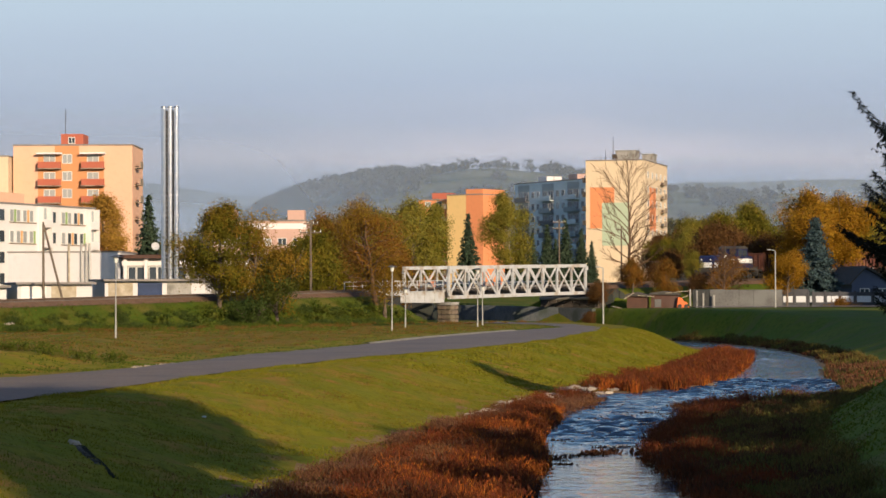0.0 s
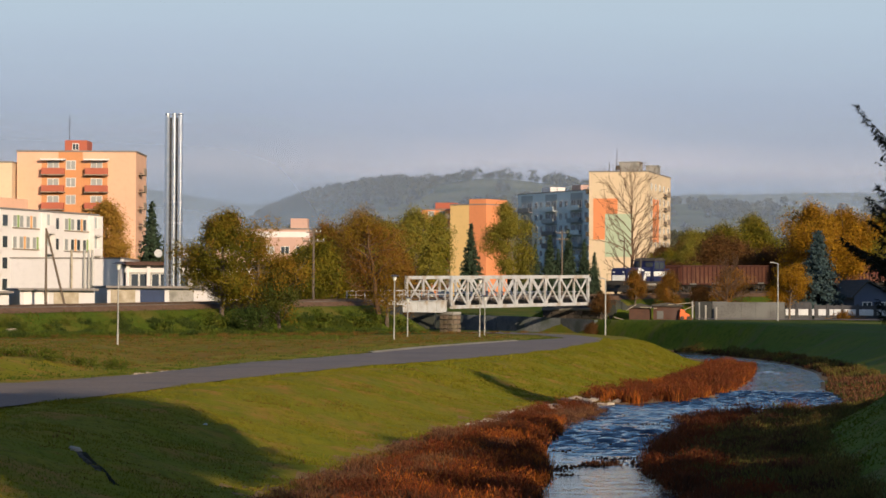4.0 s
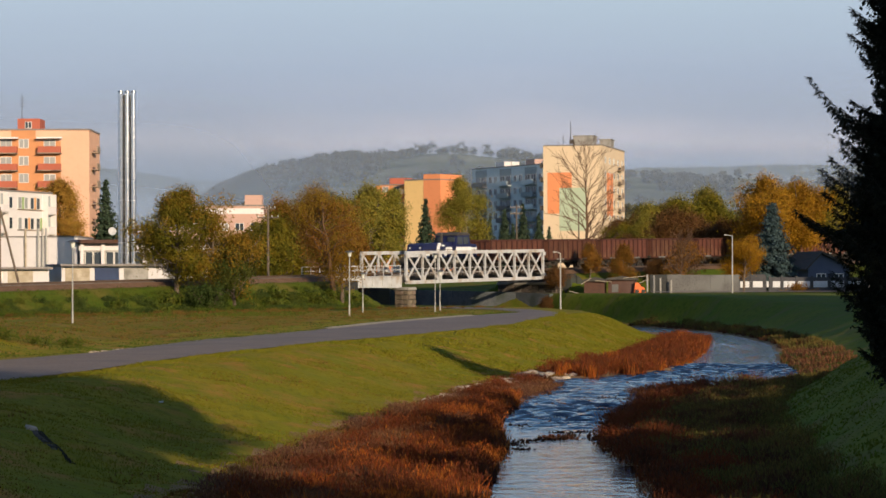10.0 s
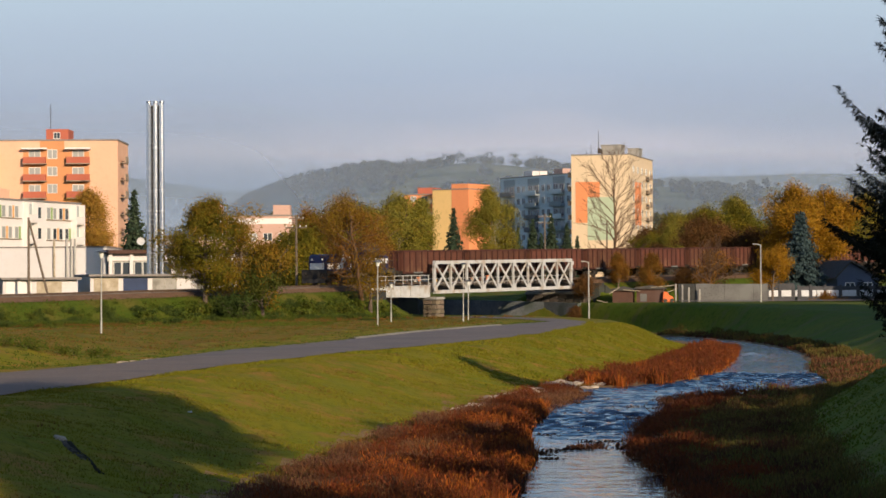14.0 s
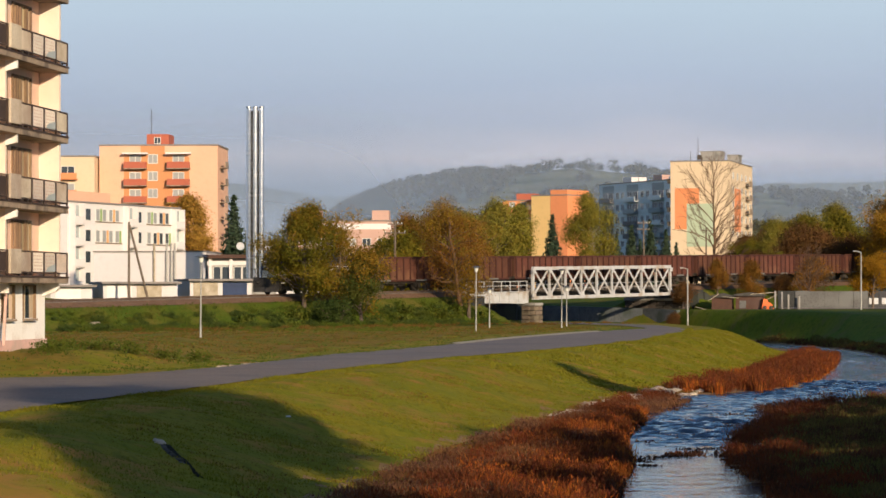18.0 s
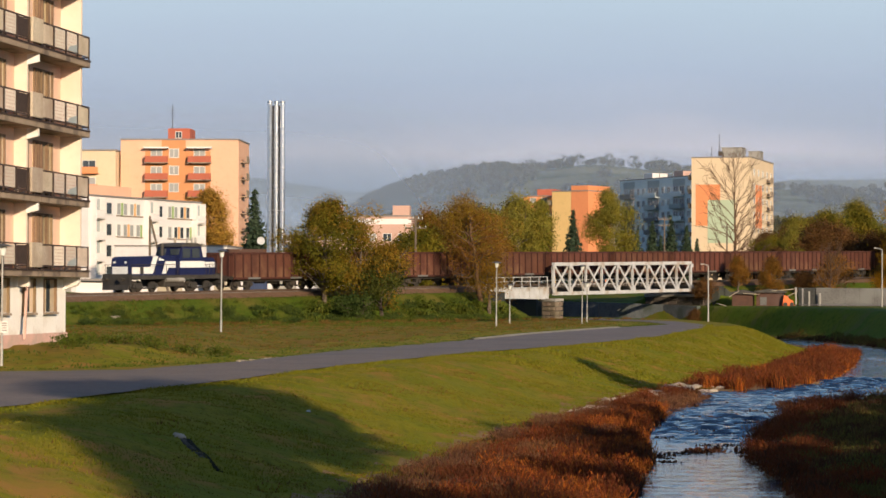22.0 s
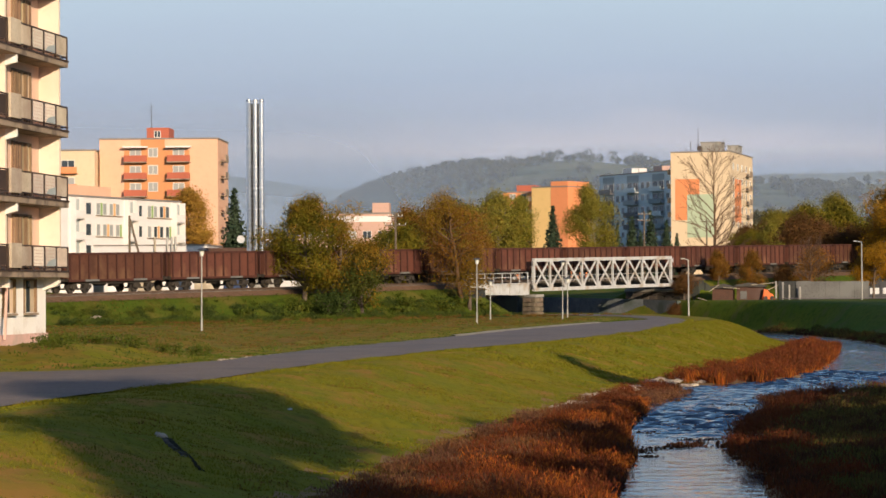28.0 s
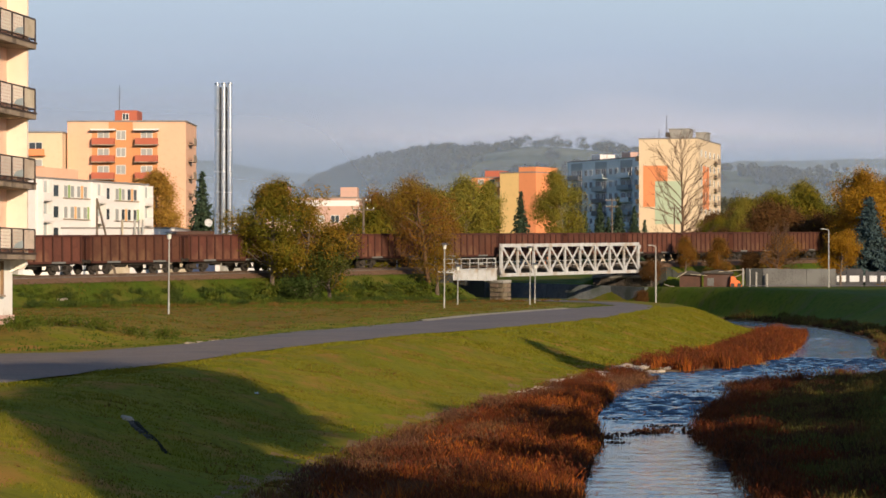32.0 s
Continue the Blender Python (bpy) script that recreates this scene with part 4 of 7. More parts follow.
def locomotive():
    w = thing("diesel_locomotive", pose(0, 0, 0), "dark blue and white diesel locomotive with raised cab", "locomotive")
    bm = B()
    box(bm, 0.5, 12.5, -1.45, 1.45, 1.05, 1.38)
    box(bm, 0.45, 0.7, -1.45, 1.45, 0.45, 1.5)
    box(bm, 12.35, 12.6, -1.45, 1.45, 0.45, 1.5)
    part("main_frame", bm, M["loco_grey"], w)
    bm = B()
    prism(bm, [(0.95, 1.38), (6.9, 1.38), (6.9, 2.98), (1.4, 2.92), (1.05, 2.75), (0.95, 2.2)], -0.95, 0.95)
    hood = part("front_hood", bm, M["loco_blue"], w)
    bm = B()
    prism(bm, [(10.1, 1.38), (12.15, 1.38), (12.15, 2.55), (11.9, 2.8), (10.1, 2.85)], -0.95, 0.95)
    hood2 = part("rear_hood", bm, M["loco_blue"], w)
    bm = B()
    box(bm, 6.9, 10.1, -1.4, 1.4, 1.38, 2.6)
    cab = part("cab_body", bm, M["loco_blue"], w)
    bm = B()
    prism(bm, [(6.9, 2.6), (10.15, 2.6), (9.8, 3.72), (7.3, 3.72)], -1.32, 1.32)
    part("cab_upper", bm, M["loco_blue"], w)
    bm = B()
    prism(bm, [(7.1, 3.72), (10.0, 3.72), (9.7, 3.92), (9.1, 4.06), (7.9, 4.06), (7.4, 3.92)], -1.36, 1.36)
    part("cab_roof", bm, M["steel_dark"], w)
    for x0, x1 in ((7.35, 8.35), (8.6, 9.6)):
        bm = B()
        box(bm, x0, x1, -1.345, -1.325, 2.8, 3.58)
        part("cab_window", bm, M["pane"], w)
    for y in (-1.15, 0.3):
        bm = B()
        box(bm, 7.02, 7.19, y, y + 0.85, 3.05, 3.55)
        part("cab_window", bm, M["pane"], w)
    # white livery bands on both sides
    for s in (-1, 1):
        bm = B()
        prism(bm, [(1.3, 1.5), (3.95, 1.5), (4.65, 2.94), (4.0, 2.94), (3.6, 2.05), (1.3, 2.05)], s * 0.955, s * 0.968)
        part("white_band", bm, M["loco_white"], hood, "white livery band")
        bm = B()
        prism(bm, [(5.1, 1.5), (5.7, 1.5), (5.95, 1.98), (6.89, 1.98), (6.89, 2.52), (5.6, 2.52)], s * 0.955, s * 0.968)
        part("white_band", bm, M["loco_white"], hood, "white livery band")
        bm = B()
        prism(bm, [(6.92, 1.98), (10.09, 1.98), (10.09, 2.52), (6.92, 2.52)], s * 1.405, s * 1.42)
        part("white_band", bm, M["loco_white"], cab, "white livery band")
        bm = B()
        box(bm, 10.12, 12.05, min(s * 0.955, s * 0.968), max(s * 0.955, s * 0.968), 1.98, 2.45)
        part("white_band", bm, M["loco_white"], hood2, "white livery band")
        bm = B()
        for k in range(5):
            prism(bm, [(4.75 + k * 0.13, 2.8 - k * 0.03), (4.89 + k * 0.13, 2.8 - k * 0.03), (4.83 + k * 0.13, 2.58), (4.69 + k * 0.13, 2.58)], s * 0.957, s * 0.97)
        part("emblem", bm, M["loco_white"], hood, "plain white emblem")
        bm = B()
        box(bm, 2.3, 2.75, min(s * 0.97, s * 0.985), max(s * 0.97, s * 0.985), 1.5, 2.04)
        part("grille", bm, M["steel_dark"], hood)
        for k in range(4):
            bm = B()
            box(bm, 1.5 + k * 1.1, 2.45 + k * 1.1, min(s * 0.952, s * 0.96), max(s * 0.952, s * 0.96), 2.15, 2.8)
            part("hood_door", bm, M["loco_blue"], hood)
    bm = B()
    box(bm, 0.92, 0.955, -0.8, 0.8, 1.5, 2.1)
    part("front_white_panel", bm, M["loco_white"], hood)
    for y in (-0.6, 0.6):
        bm = B()
        rod(bm, (0.97, y, 2.45), (0.9, y, 2.45), 0.09, seg=12)
        part("headlight", bm, M["lamp_glass"], w)
    bm = B()
    rod(bm, (6.3, 0, 2.9), (6.3, 0, 3.95), 0.16, seg=10)
    part("exhaust", bm, M["steel_dark"], w)
    for y in (-1.4, 1.4):
        for x0, x1 in ((0.6, 6.8), (10.2, 12.4)):
            for k in range(5):
                bm = B()
                xx = x0 + 0.15 + k * (x1 - x0 - 0.3) / 4
                rod(bm, (xx, y, 1.38), (xx, y, 2.25), 0.022, seg=6)
                part("handrail_post", bm, M["under"], w)
            bm = B()
            rod(bm, (x0, y, 2.25), (x1, y, 2.25), 0.025, seg=6)
            part("handrail", bm, M["under"], w)
    bm = B()
    box(bm, 5.0, 7.6, -1.3, 1.3, 0.4, 1.05, 0.06)
    part("fuel_tank", bm, M["under"], w)
    bm = B()
    rod(bm, (5.1, -1.32, 1.0), (7.4, -1.32, 1.0), 0.2, seg=12)
    part("air_tank", bm, M["concrete"], w, "pale cylindrical air tank")
    for x in (2.9, 10.0):
        bogie(w, x, 2.4, M["loco_grey"])
    for x in (0.8, 12.2):
        bm = B()
        for k in range(3):
            box(bm, x - 0.28, x + 0.28, -1.46, -1.2, 0.35 + k * 0.33, 0.4 + k * 0.33)
        part("step", bm, M["loco_grey"], w)
    buffers(w, 0.45, -1, M["under"])
    buffers(w, 12.55, 1, M["under"])
    bm = B()
    prism(bm, [(0.25, 0.2), (0.45, 0.2), (0.45, 0.6), (0.37, 0.6)], -1.35, 1.35)
    part("rail_guard", bm, M["loco_grey"], w)
    return w


# seconds, front end along the line in metres: the train slows down
TRAIN_PATH = [(0, 44.95), (4, 21.75), (8, -1.45), (12, -24.65), (16, -47.85), (18, -59.45), (20, -71.05), (22, -82.45), (24, -93.35), (26, -103.85), (28, -113.95), (30, -123.55), (32, -132.95)]
loco = locomotive()
train = [(loco, 0.0)]
first_wagon = wagon()
train.append((first_wagon, 13.42))
for k in range(1, 25):
    train.append((copy_thing(first_wagon, pose(0, 0, 0)), 13.42 + 12.9 * k))


def motions():
    for ob, back in train:
        walk(ob, [(t, rail_pose(front + back)) for t, front in TRAIN_PATH])


# ---- trees ----
def leaf_quads(centres, spread, per, size, gen, out=None, loose=0.75):
    """Small leaves scattered round each centre, as loose quads that face away from their clump and, where given, along out."""
    c = np.repeat(np.asarray(centres, float), per, 0)
    n = len(c)
    off = gen.normal(0, 1, (n, 3))
    p = c + off * np.asarray(spread)
    nor = off / (np.linalg.norm(off, axis=1)[:, None] + 1e-9) * 0.7 + gen.normal(0, loose, (n, 3))
    if out is not None:
        nor = nor + np.repeat(np.asarray(out, float), per, 0)
    nor /= np.linalg.norm(nor, axis=1)[:, None] + 1e-9
    a = np.cross(nor, gen.normal(0, 1, (n, 3)))
    a /= np.linalg.norm(a, axis=1)[:, None] + 1e-9
    b = np.cross(nor, a)
    s = (size * gen.uniform(0.55, 1.25, n))[:, None]
    a, b = a * s, b * s * 0.6
    return np.stack([p - a, p - b * 0.9, p + a, p + b], 1)


def limb(bm, p0, p1, r0, r1, gen, wob=0.12, steps=4, seg=6):
    """A bent, tapering branch."""
    p0, p1 = np.array(p0, float), np.array(p1, float)
    ln = np.linalg.norm(p1 - p0)
    pts = [p0 + (p1 - p0) * k / steps + (gen.normal(0, wob * ln / steps, 3) if 0 < k < steps else 0) for k in range(steps + 1)]
    for k in range(steps):
        ra, rb = r0 + (r1 - r0) * k / steps, r0 + (r1 - r0) * (k + 1) / steps
        rod(bm, pts[k], pts[k + 1], ra, rb, seg=seg, caps=False)
    return pts


def tree(name, height, width, leaf, seed, label, category="tree", bare=0.25, per=26, size=0.2, clusters=150, trunk_share=0.22, bark="bark", stems=1, top=1.0, cluster_r=0.42, tip_leaf="", tip_share=0.4, limbs=20):
    """A broad-leaved tree: stem, limbs, twigs, and a ragged crown of leaves in clumps."""
    gen = np.random.default_rng(seed)
    t = thing(name, pose(0, 0, 0), label, category)
    bm = B()
    tips = []
    r0 = height * 0.018 + 0.05
    for s in range(stems):
        lean = gen.normal(0, 0.05, 2) * height + (gen.normal(0, 0.09, 2) * height if stems > 1 else 0)
        base = np.array([gen.normal(0, 0.12) * (stems > 1), gen.normal(0, 0.12) * (stems > 1), -0.3])
        head = np.array([lean[0], lean[1], height * 0.86])
        spine = limb(bm, base, head, r0, r0 * 0.15, gen, 0.06, 7, 8)
        for k in range((limbs - 4) // stems + 4):
            u = gen.uniform(trunk_share, 0.97)
            j = min(int(u * 7), 6)
            p = spine[j] + (spine[j + 1] - spine[j]) * (u * 7 - j)
            ang = gen.uniform(0, math.tau)
            rel = (u - trunk_share) / (1 - trunk_share)
            reach = width * 0.5 * (0.35 + 0.9 * math.sin(min(rel * 1.15 + 0.18, 1) * math.pi) ** 0.7) * gen.uniform(0.6, 1.05) * (1 if rel < 0.7 else top)
            q = p + np.array([math.cos(ang) * reach, math.sin(ang) * reach, reach * gen.uniform(0.25, 0.9)])
            q[2] = min(q[2], height * 0.99)
            lp = limb(bm, p, q, r0 * 0.34 * (1 - rel * 0.6), 0.018, gen, 0.16, 4, 5)
            for w in range(4):
                v = lp[2] + (lp[4] - lp[2]) * gen.uniform(0, 1)
                e = v + gen.normal(0, 0.16, 3) * reach + np.array([0, 0, 0.14 * reach])
                rod(bm, v, e, 0.022, 0.008, seg=4, caps=False)
                tips.append(e)
            tips += [lp[3], lp[4], (lp[2] + lp[3]) / 2]
    part("trunk", bm, M[bark], t)
    tips = np.array(tips)
    pick = tips[gen.choice(len(tips), clusters, replace=clusters > len(tips))]
    pick = pick + gen.normal(0, cluster_r * 0.7, pick.shape)
    pick = pick[gen.random(len(pick)) > bare]
    mid = np.array([0, 0, height * 0.52])
    out = (pick - mid) / np.array([width * 0.5, width * 0.5, height * 0.42])
    far = np.linalg.norm(out, axis=1)
    out = out / (far[:, None] + 0.25)
    if tip_leaf:
        # the outermost and topmost clumps have turned colour
        rank = far + 0.5 * out[:, 2] + gen.normal(0, 0.25, len(far))
        turned = rank > np.quantile(rank, 1 - tip_share)
        part("outer_crown", sheet_mesh("crown", leaf_quads(pick[turned], cluster_r, per, size, gen, out[turned]), M[tip_leaf]), None, t)
        pick, out = pick[~turned], out[~turned]
    part("crown", sheet_mesh("crown", leaf_quads(pick, cluster_r, per, size, gen, out), M[leaf]), None, t)
    return t


def bare_tree(height, width, seed, label):
    """A straight stem with limbs all the way up, dividing into fine twigs."""
    gen = np.random.default_rng(seed)
    t = thing("bare_tree", pose(0, 0, 0), label, "tree")
    bm = B()
    r0 = height * 0.013 + 0.03
    spine = limb(bm, (0, 0, -0.4), (gen.normal(0, 0.1), 0, height * 0.86), r0, 0.02, gen, 0.05, 9, 9)

    def grow(p, d, ln, r, depth):
        q = p + d * ln
        m = (p + q) / 2 + gen.normal(0, 0.05, 3) * ln
        seg = 5 if depth < 2 else 3
        rod(bm, p, m, r, r * 0.8, seg=seg, caps=False)
        rod(bm, m, q, r * 0.8, r * 0.6, seg=seg, caps=False)
        if depth >= 4:
            return
        for k in range(3):
            dd = d + gen.normal(0, 0.36, 3) + np.array([0, 0, 0.12])
            dd /= np.linalg.norm(dd)
            grow(p + (q - p) * (0.45, 0.75, 1.0)[k], dd, ln * gen.uniform(0.5, 0.75), max(r * 0.58, 0.015), depth + 1)
    for k in range(32):
        u = 0.2 + 0.78 * k / 31 + gen.uniform(-0.02, 0.02)
        j = min(int(u * 9), 8)
        p = spine[j] + (spine[j + 1] - spine[j]) * (u * 9 - j)
        a = k * 2.4 + gen.uniform(-0.5, 0.5)
        rise = 0.3 + 1.0 * u + gen.uniform(-0.15, 0.25)
        d = np.array([math.cos(a), math.sin(a), rise])
        reach = width * 0.3 * (0.55 + 0.65 * math.sin(math.pi * min(u * 0.9, 1)))
        grow(p, d / np.linalg.norm(d), reach * gen.uniform(0.75, 1.1), r0 * 0.36 * (1.1 - u) + 0.016, 1)
    part("trunk", bm, M["bark_warm"], t)
    return t


def conifer(name, height, width, leaf, seed, label, whorls=26, size=0.22, droop=0.25, density=1.0):
    gen = np.random.default_rng(seed)
    t = thing(name, pose(0, 0, 0), label, "tree")
    bm = B()
    rod(bm, (0, 0, -0.3), (0, 0, height * 0.97), height * 0.014 + 0.05, 0.02, seg=8)
    part("trunk", bm, M["bark"], t)
    cs = []
    for k in range(whorls):
        u = (k + 0.5) / whorls
        z = height * (0.06 + 0.93 * u)
        reach = width * 0.5 * (1 - u) ** 0.85 * gen.uniform(0.82, 1.1) + 0.1
        n = int(4 + 6 * (1 - u))
        a0 = gen.uniform(0, 6)
        for j in range(n):
            a = a0 + j * math.tau / n + gen.normal(0, 0.15)
            rr = reach * gen.uniform(0.75, 1.12)
            for s in np.arange(0.12, 1.0, max(0.1, 0.3 / max(rr, 0.3))):
                cs.append((math.cos(a) * rr * s, math.sin(a) * rr * s, z - droop * rr * s * s + gen.normal(0, 0.06)))
    cs = np.array(cs)
    out = cs * np.array([1, 1, 0])
    out = out / (np.linalg.norm(out, axis=1)[:, None] + 0.3) + np.array([0, 0, 0.35])
    q = leaf_quads(cs, (0.16 * width / 5, 0.16 * width / 5, 0.12), int(9 * density), size, gen, out)
    part("crown", sheet_mesh("crown", q, M[leaf]), None, t)
    return t


def stand(ob, x, y, turn=0.0, sink=0.05):
    ob.matrix_basis = pose(x, y, float(land(x, y)) - sink, 0, 0, turn)
    return ob


def another(ob, x, y, turn, scale=1.0, label=""):
    c = copy_thing(ob, pose(x, y, float(land(x, y)) - 0.05, 0, 0, turn))
    c.scale = (scale, scale, scale)
    return tagged(c, label)


# by the railway bank
NEAR = dict(size=0.095, per=85, cluster_r=0.4)
stand(tree("maple_tree", 9.5, 7.4, "leaf_olive", 11, "olive maple with amber tips on the railway bank", clusters=560, trunk_share=0.12, bare=0.04, tip_leaf="leaf_amber_dark", tip_share=0.2, limbs=40, **NEAR), -21.8, 238)
stand(tree("maple_tree", 9.6, 3.6, "leaf_amber_dark", 13, "slim amber tree among the bank trees", clusters=90, bare=0.3, **NEAR), -19.2, 239)
stand(tree("maple_tree", 7.2, 5.8, "leaf_green", 12, "green leafed tree with orange tips on the bank", clusters=260, trunk_share=0.2, bare=0.06, tip_leaf="leaf_amber_dark", tip_share=0.45, limbs=34, **NEAR), -16.9, 239)
stand(tree("maple_tree", 1.8, 3.0, "scrub", 16, "low green bush-like maple at the bank foot", clusters=90, trunk_share=0.05, bare=0.05, stems=3, **NEAR), -18.8, 234.5)
stand(tree("rowan_tree", 11.6, 7.4, "leaf_brown", 14, "thin russet two-stemmed tree beside the underpass", clusters=420, stems=2, bare=0.2, limbs=34, trunk_share=0.3, bark="bark_warm", size=0.08, per=50, cluster_r=0.4, tip_leaf="leaf_amber_dark", tip_share=0.4), -8.5, 256)
stand(tree("rowan_tree", 6.2, 3.6, "leaf_amber_dark", 15, "amber undergrowth tree beside the russet tree", clusters=130, stems=2, bare=0.2, size=0.08, per=60), -7.9, 256)
# behind the railway
FAR = dict(size=0.13, per=95, cluster_r=0.55)
t_olive = stand(tree("lime_tree", 12.6, 6.4, "leaf_birch", 21, "yellow-green tree behind the railway", clusters=240, bare=0.1, **FAR), -9.6, 300)
t_green = stand(tree("lime_tree", 10.4, 6.6, "leaf_olive", 22, "dull olive tree behind the railway", clusters=240, bare=0.08, **FAR), -15.5, 292)
t_orange = stand(tree("maple_tree", 11.2, 5.6, "leaf_orange", 23, "orange autumn tree behind the railway", clusters=220, bare=0.12, **FAR), -14.2, 330)
t_gold = stand(tree("maple_tree", 12.8, 7.2, "leaf_yellow", 24, "golden autumn tree beyond the road", clusters=300, bare=0.08, **FAR), 42.4, 338)
t_brown = stand(tree("oak_tree", 8.6, 5.6, "leaf_russet", 25, "russet brown tree beyond the road", clusters=240, bare=0.12, **FAR), 32, 352)
t_birch = stand(tree("birch_tree", 16.5, 6.2, "leaf_birch", 26, "tall yellow-green birch behind the railway", clusters=320, bare=0.06, bark="bark_pale", top=0.45, **FAR), 6.9, 415)
another(t_green, -19.0, 300, 70, 0.9)
another(t_olive, -6.2, 318, 160, 0.98)
another(t_green, -5.8, 338, 40, 1.05)
another(t_birch, -6.0, 372, 80, 0.82)
another(t_orange, -17.5, 340, 200, 0.95)
another(t_green, -11.5, 310, 250, 1.0)
another(t_brown, -13.4, 300, 250, 0.95, "dull brown tree behind the railway")
another(t_orange, -8, 296, 90, 0.8)
stand(tree("maple_tree", 16.0, 6.6, "leaf_amber", 28, "amber pointed tree in front of the apartment block", clusters=330, bare=0.08, top=0.3, **FAR), -52.0, 392)
another(t_gold, 47.6, 345, 120, 1.04)
another(t_gold, 45.2, 352, 250, 1.06)
another(t_brown, 27, 365, 60, 0.6)
another(t_brown, 38, 372, 200, 0.8)
another(t_green, 36, 385, 10, 1.05)
another(t_green, 41, 400, 100, 1.15)
another(t_olive, 31.5, 385, 220, 0.8)
another(t_brown, 35.4, 360, 300, 0.9)
another(t_brown, 38.6, 352, 20, 0.8)
another(t_green, 52, 375, 170, 1.0)
another(t_brown, 22.5, 330, 100, 0.5, "low russet shrub on the railway bank")
another(t_brown, 19, 322, 190, 0.45, "low russet shrub on the railway bank")
for x, y, s in ((14.2, 297, 0.36), (13.0, 291.5, 0.25), (26.6, 314, 0.4)):
    another(t_brown, x, y, x * 53, s, "low russet shrub by the bridge abutment")
for x, y, s in ((18.4, 304, 0.4), (22.2, 306, 0.5)):
    another(t_orange, x, y, x * 53, s, "orange-brown shrub by the railway bank")
another(t_olive, 27.5, 330, 30, 0.35, "small olive shrub by the railway")
stand(tree("hawthorn_tree", 6.4, 4.2, "leaf_brown", 17, "thin brown half-bare tree beside the track", clusters=170, bare=0.2, per=60, size=0.09, bark="bark_dark"), 29.4, 311)
another(t_gold, 35.4, 303, 10, 0.56, "bright yellow shrub beside the street lamp")
for x, y, s, o in ((44, 420, 1.0, t_green), (52, 430, 1.2, t_brown), (60, 410, 1.1, t_green), (58, 385, 1.0, t_olive), (66, 430, 1.1, t_green), (31, 440, 1.0, t_brown), (37, 450, 1.1, t_green), (48, 470, 1.2, t_olive), (60, 480, 1.1, t_green), (30.5, 420, 0.75, t_green), (35, 425, 1.1, t_brown), (40, 440, 1.15, t_green), (56, 445, 1.3, t_green)):
    another(o, x, y, x * 37, s)
stand(bare_tree(16.0, 9, 31, "tall bare dark-barked tree by the bridge"), 18.9, 320)
stand(bare_tree(6.5, 4, 33, "small bare dark tree beside the railway bank"), 28.4, 302)
spr = stand(conifer("fir_tree", 12, 4.6, "needle_far", 41, "dark narrow conifer beside the houses"), -47.6, 405)
spr.scale = (1.3, 1.3, 1.2)
another(spr, -45.6, 412, 100, 1.05)
another(spr, 0.0, 400, 50, 0.95)
for x, y, s in ((14.5, 500, 0.95), (18.0, 505, 1.05), (21.4, 515, 0.9), (12.0, 510, 0.85), (9.6, 500, 0.8), (16.4, 512, 0.75), (23.6, 520, 0.7)):
    another(spr, x, y, x * 31, s)
stand(conifer("blue_spruce", 10.2, 7.4, "needle_blue", 42, "blue-grey spruce behind the fence", whorls=30, size=0.17, density=1.8), 39.4, 309)

# ---- the dark spruce at the riverside ----
def spikes(points, ways, length, width, gen):
    """Thin pointed needle twigs, one a point, along the given ways."""
    n = len(points)
    p, d = np.asarray(points), np.asarray(ways)
    d = d / (np.linalg.norm(d, axis=1)[:, None] + 1e-9) * (length * gen.uniform(0.5, 1.3, n))[:, None]
    w = np.cross(d, gen.normal(0, 1, (n, 3)))
    w = w / (np.linalg.norm(w, axis=1)[:, None] + 1e-9) * width
    return np.stack([p - w * 0.6, p + d * 0.45 - w, p + d, p + d * 0.45 + w], 1)


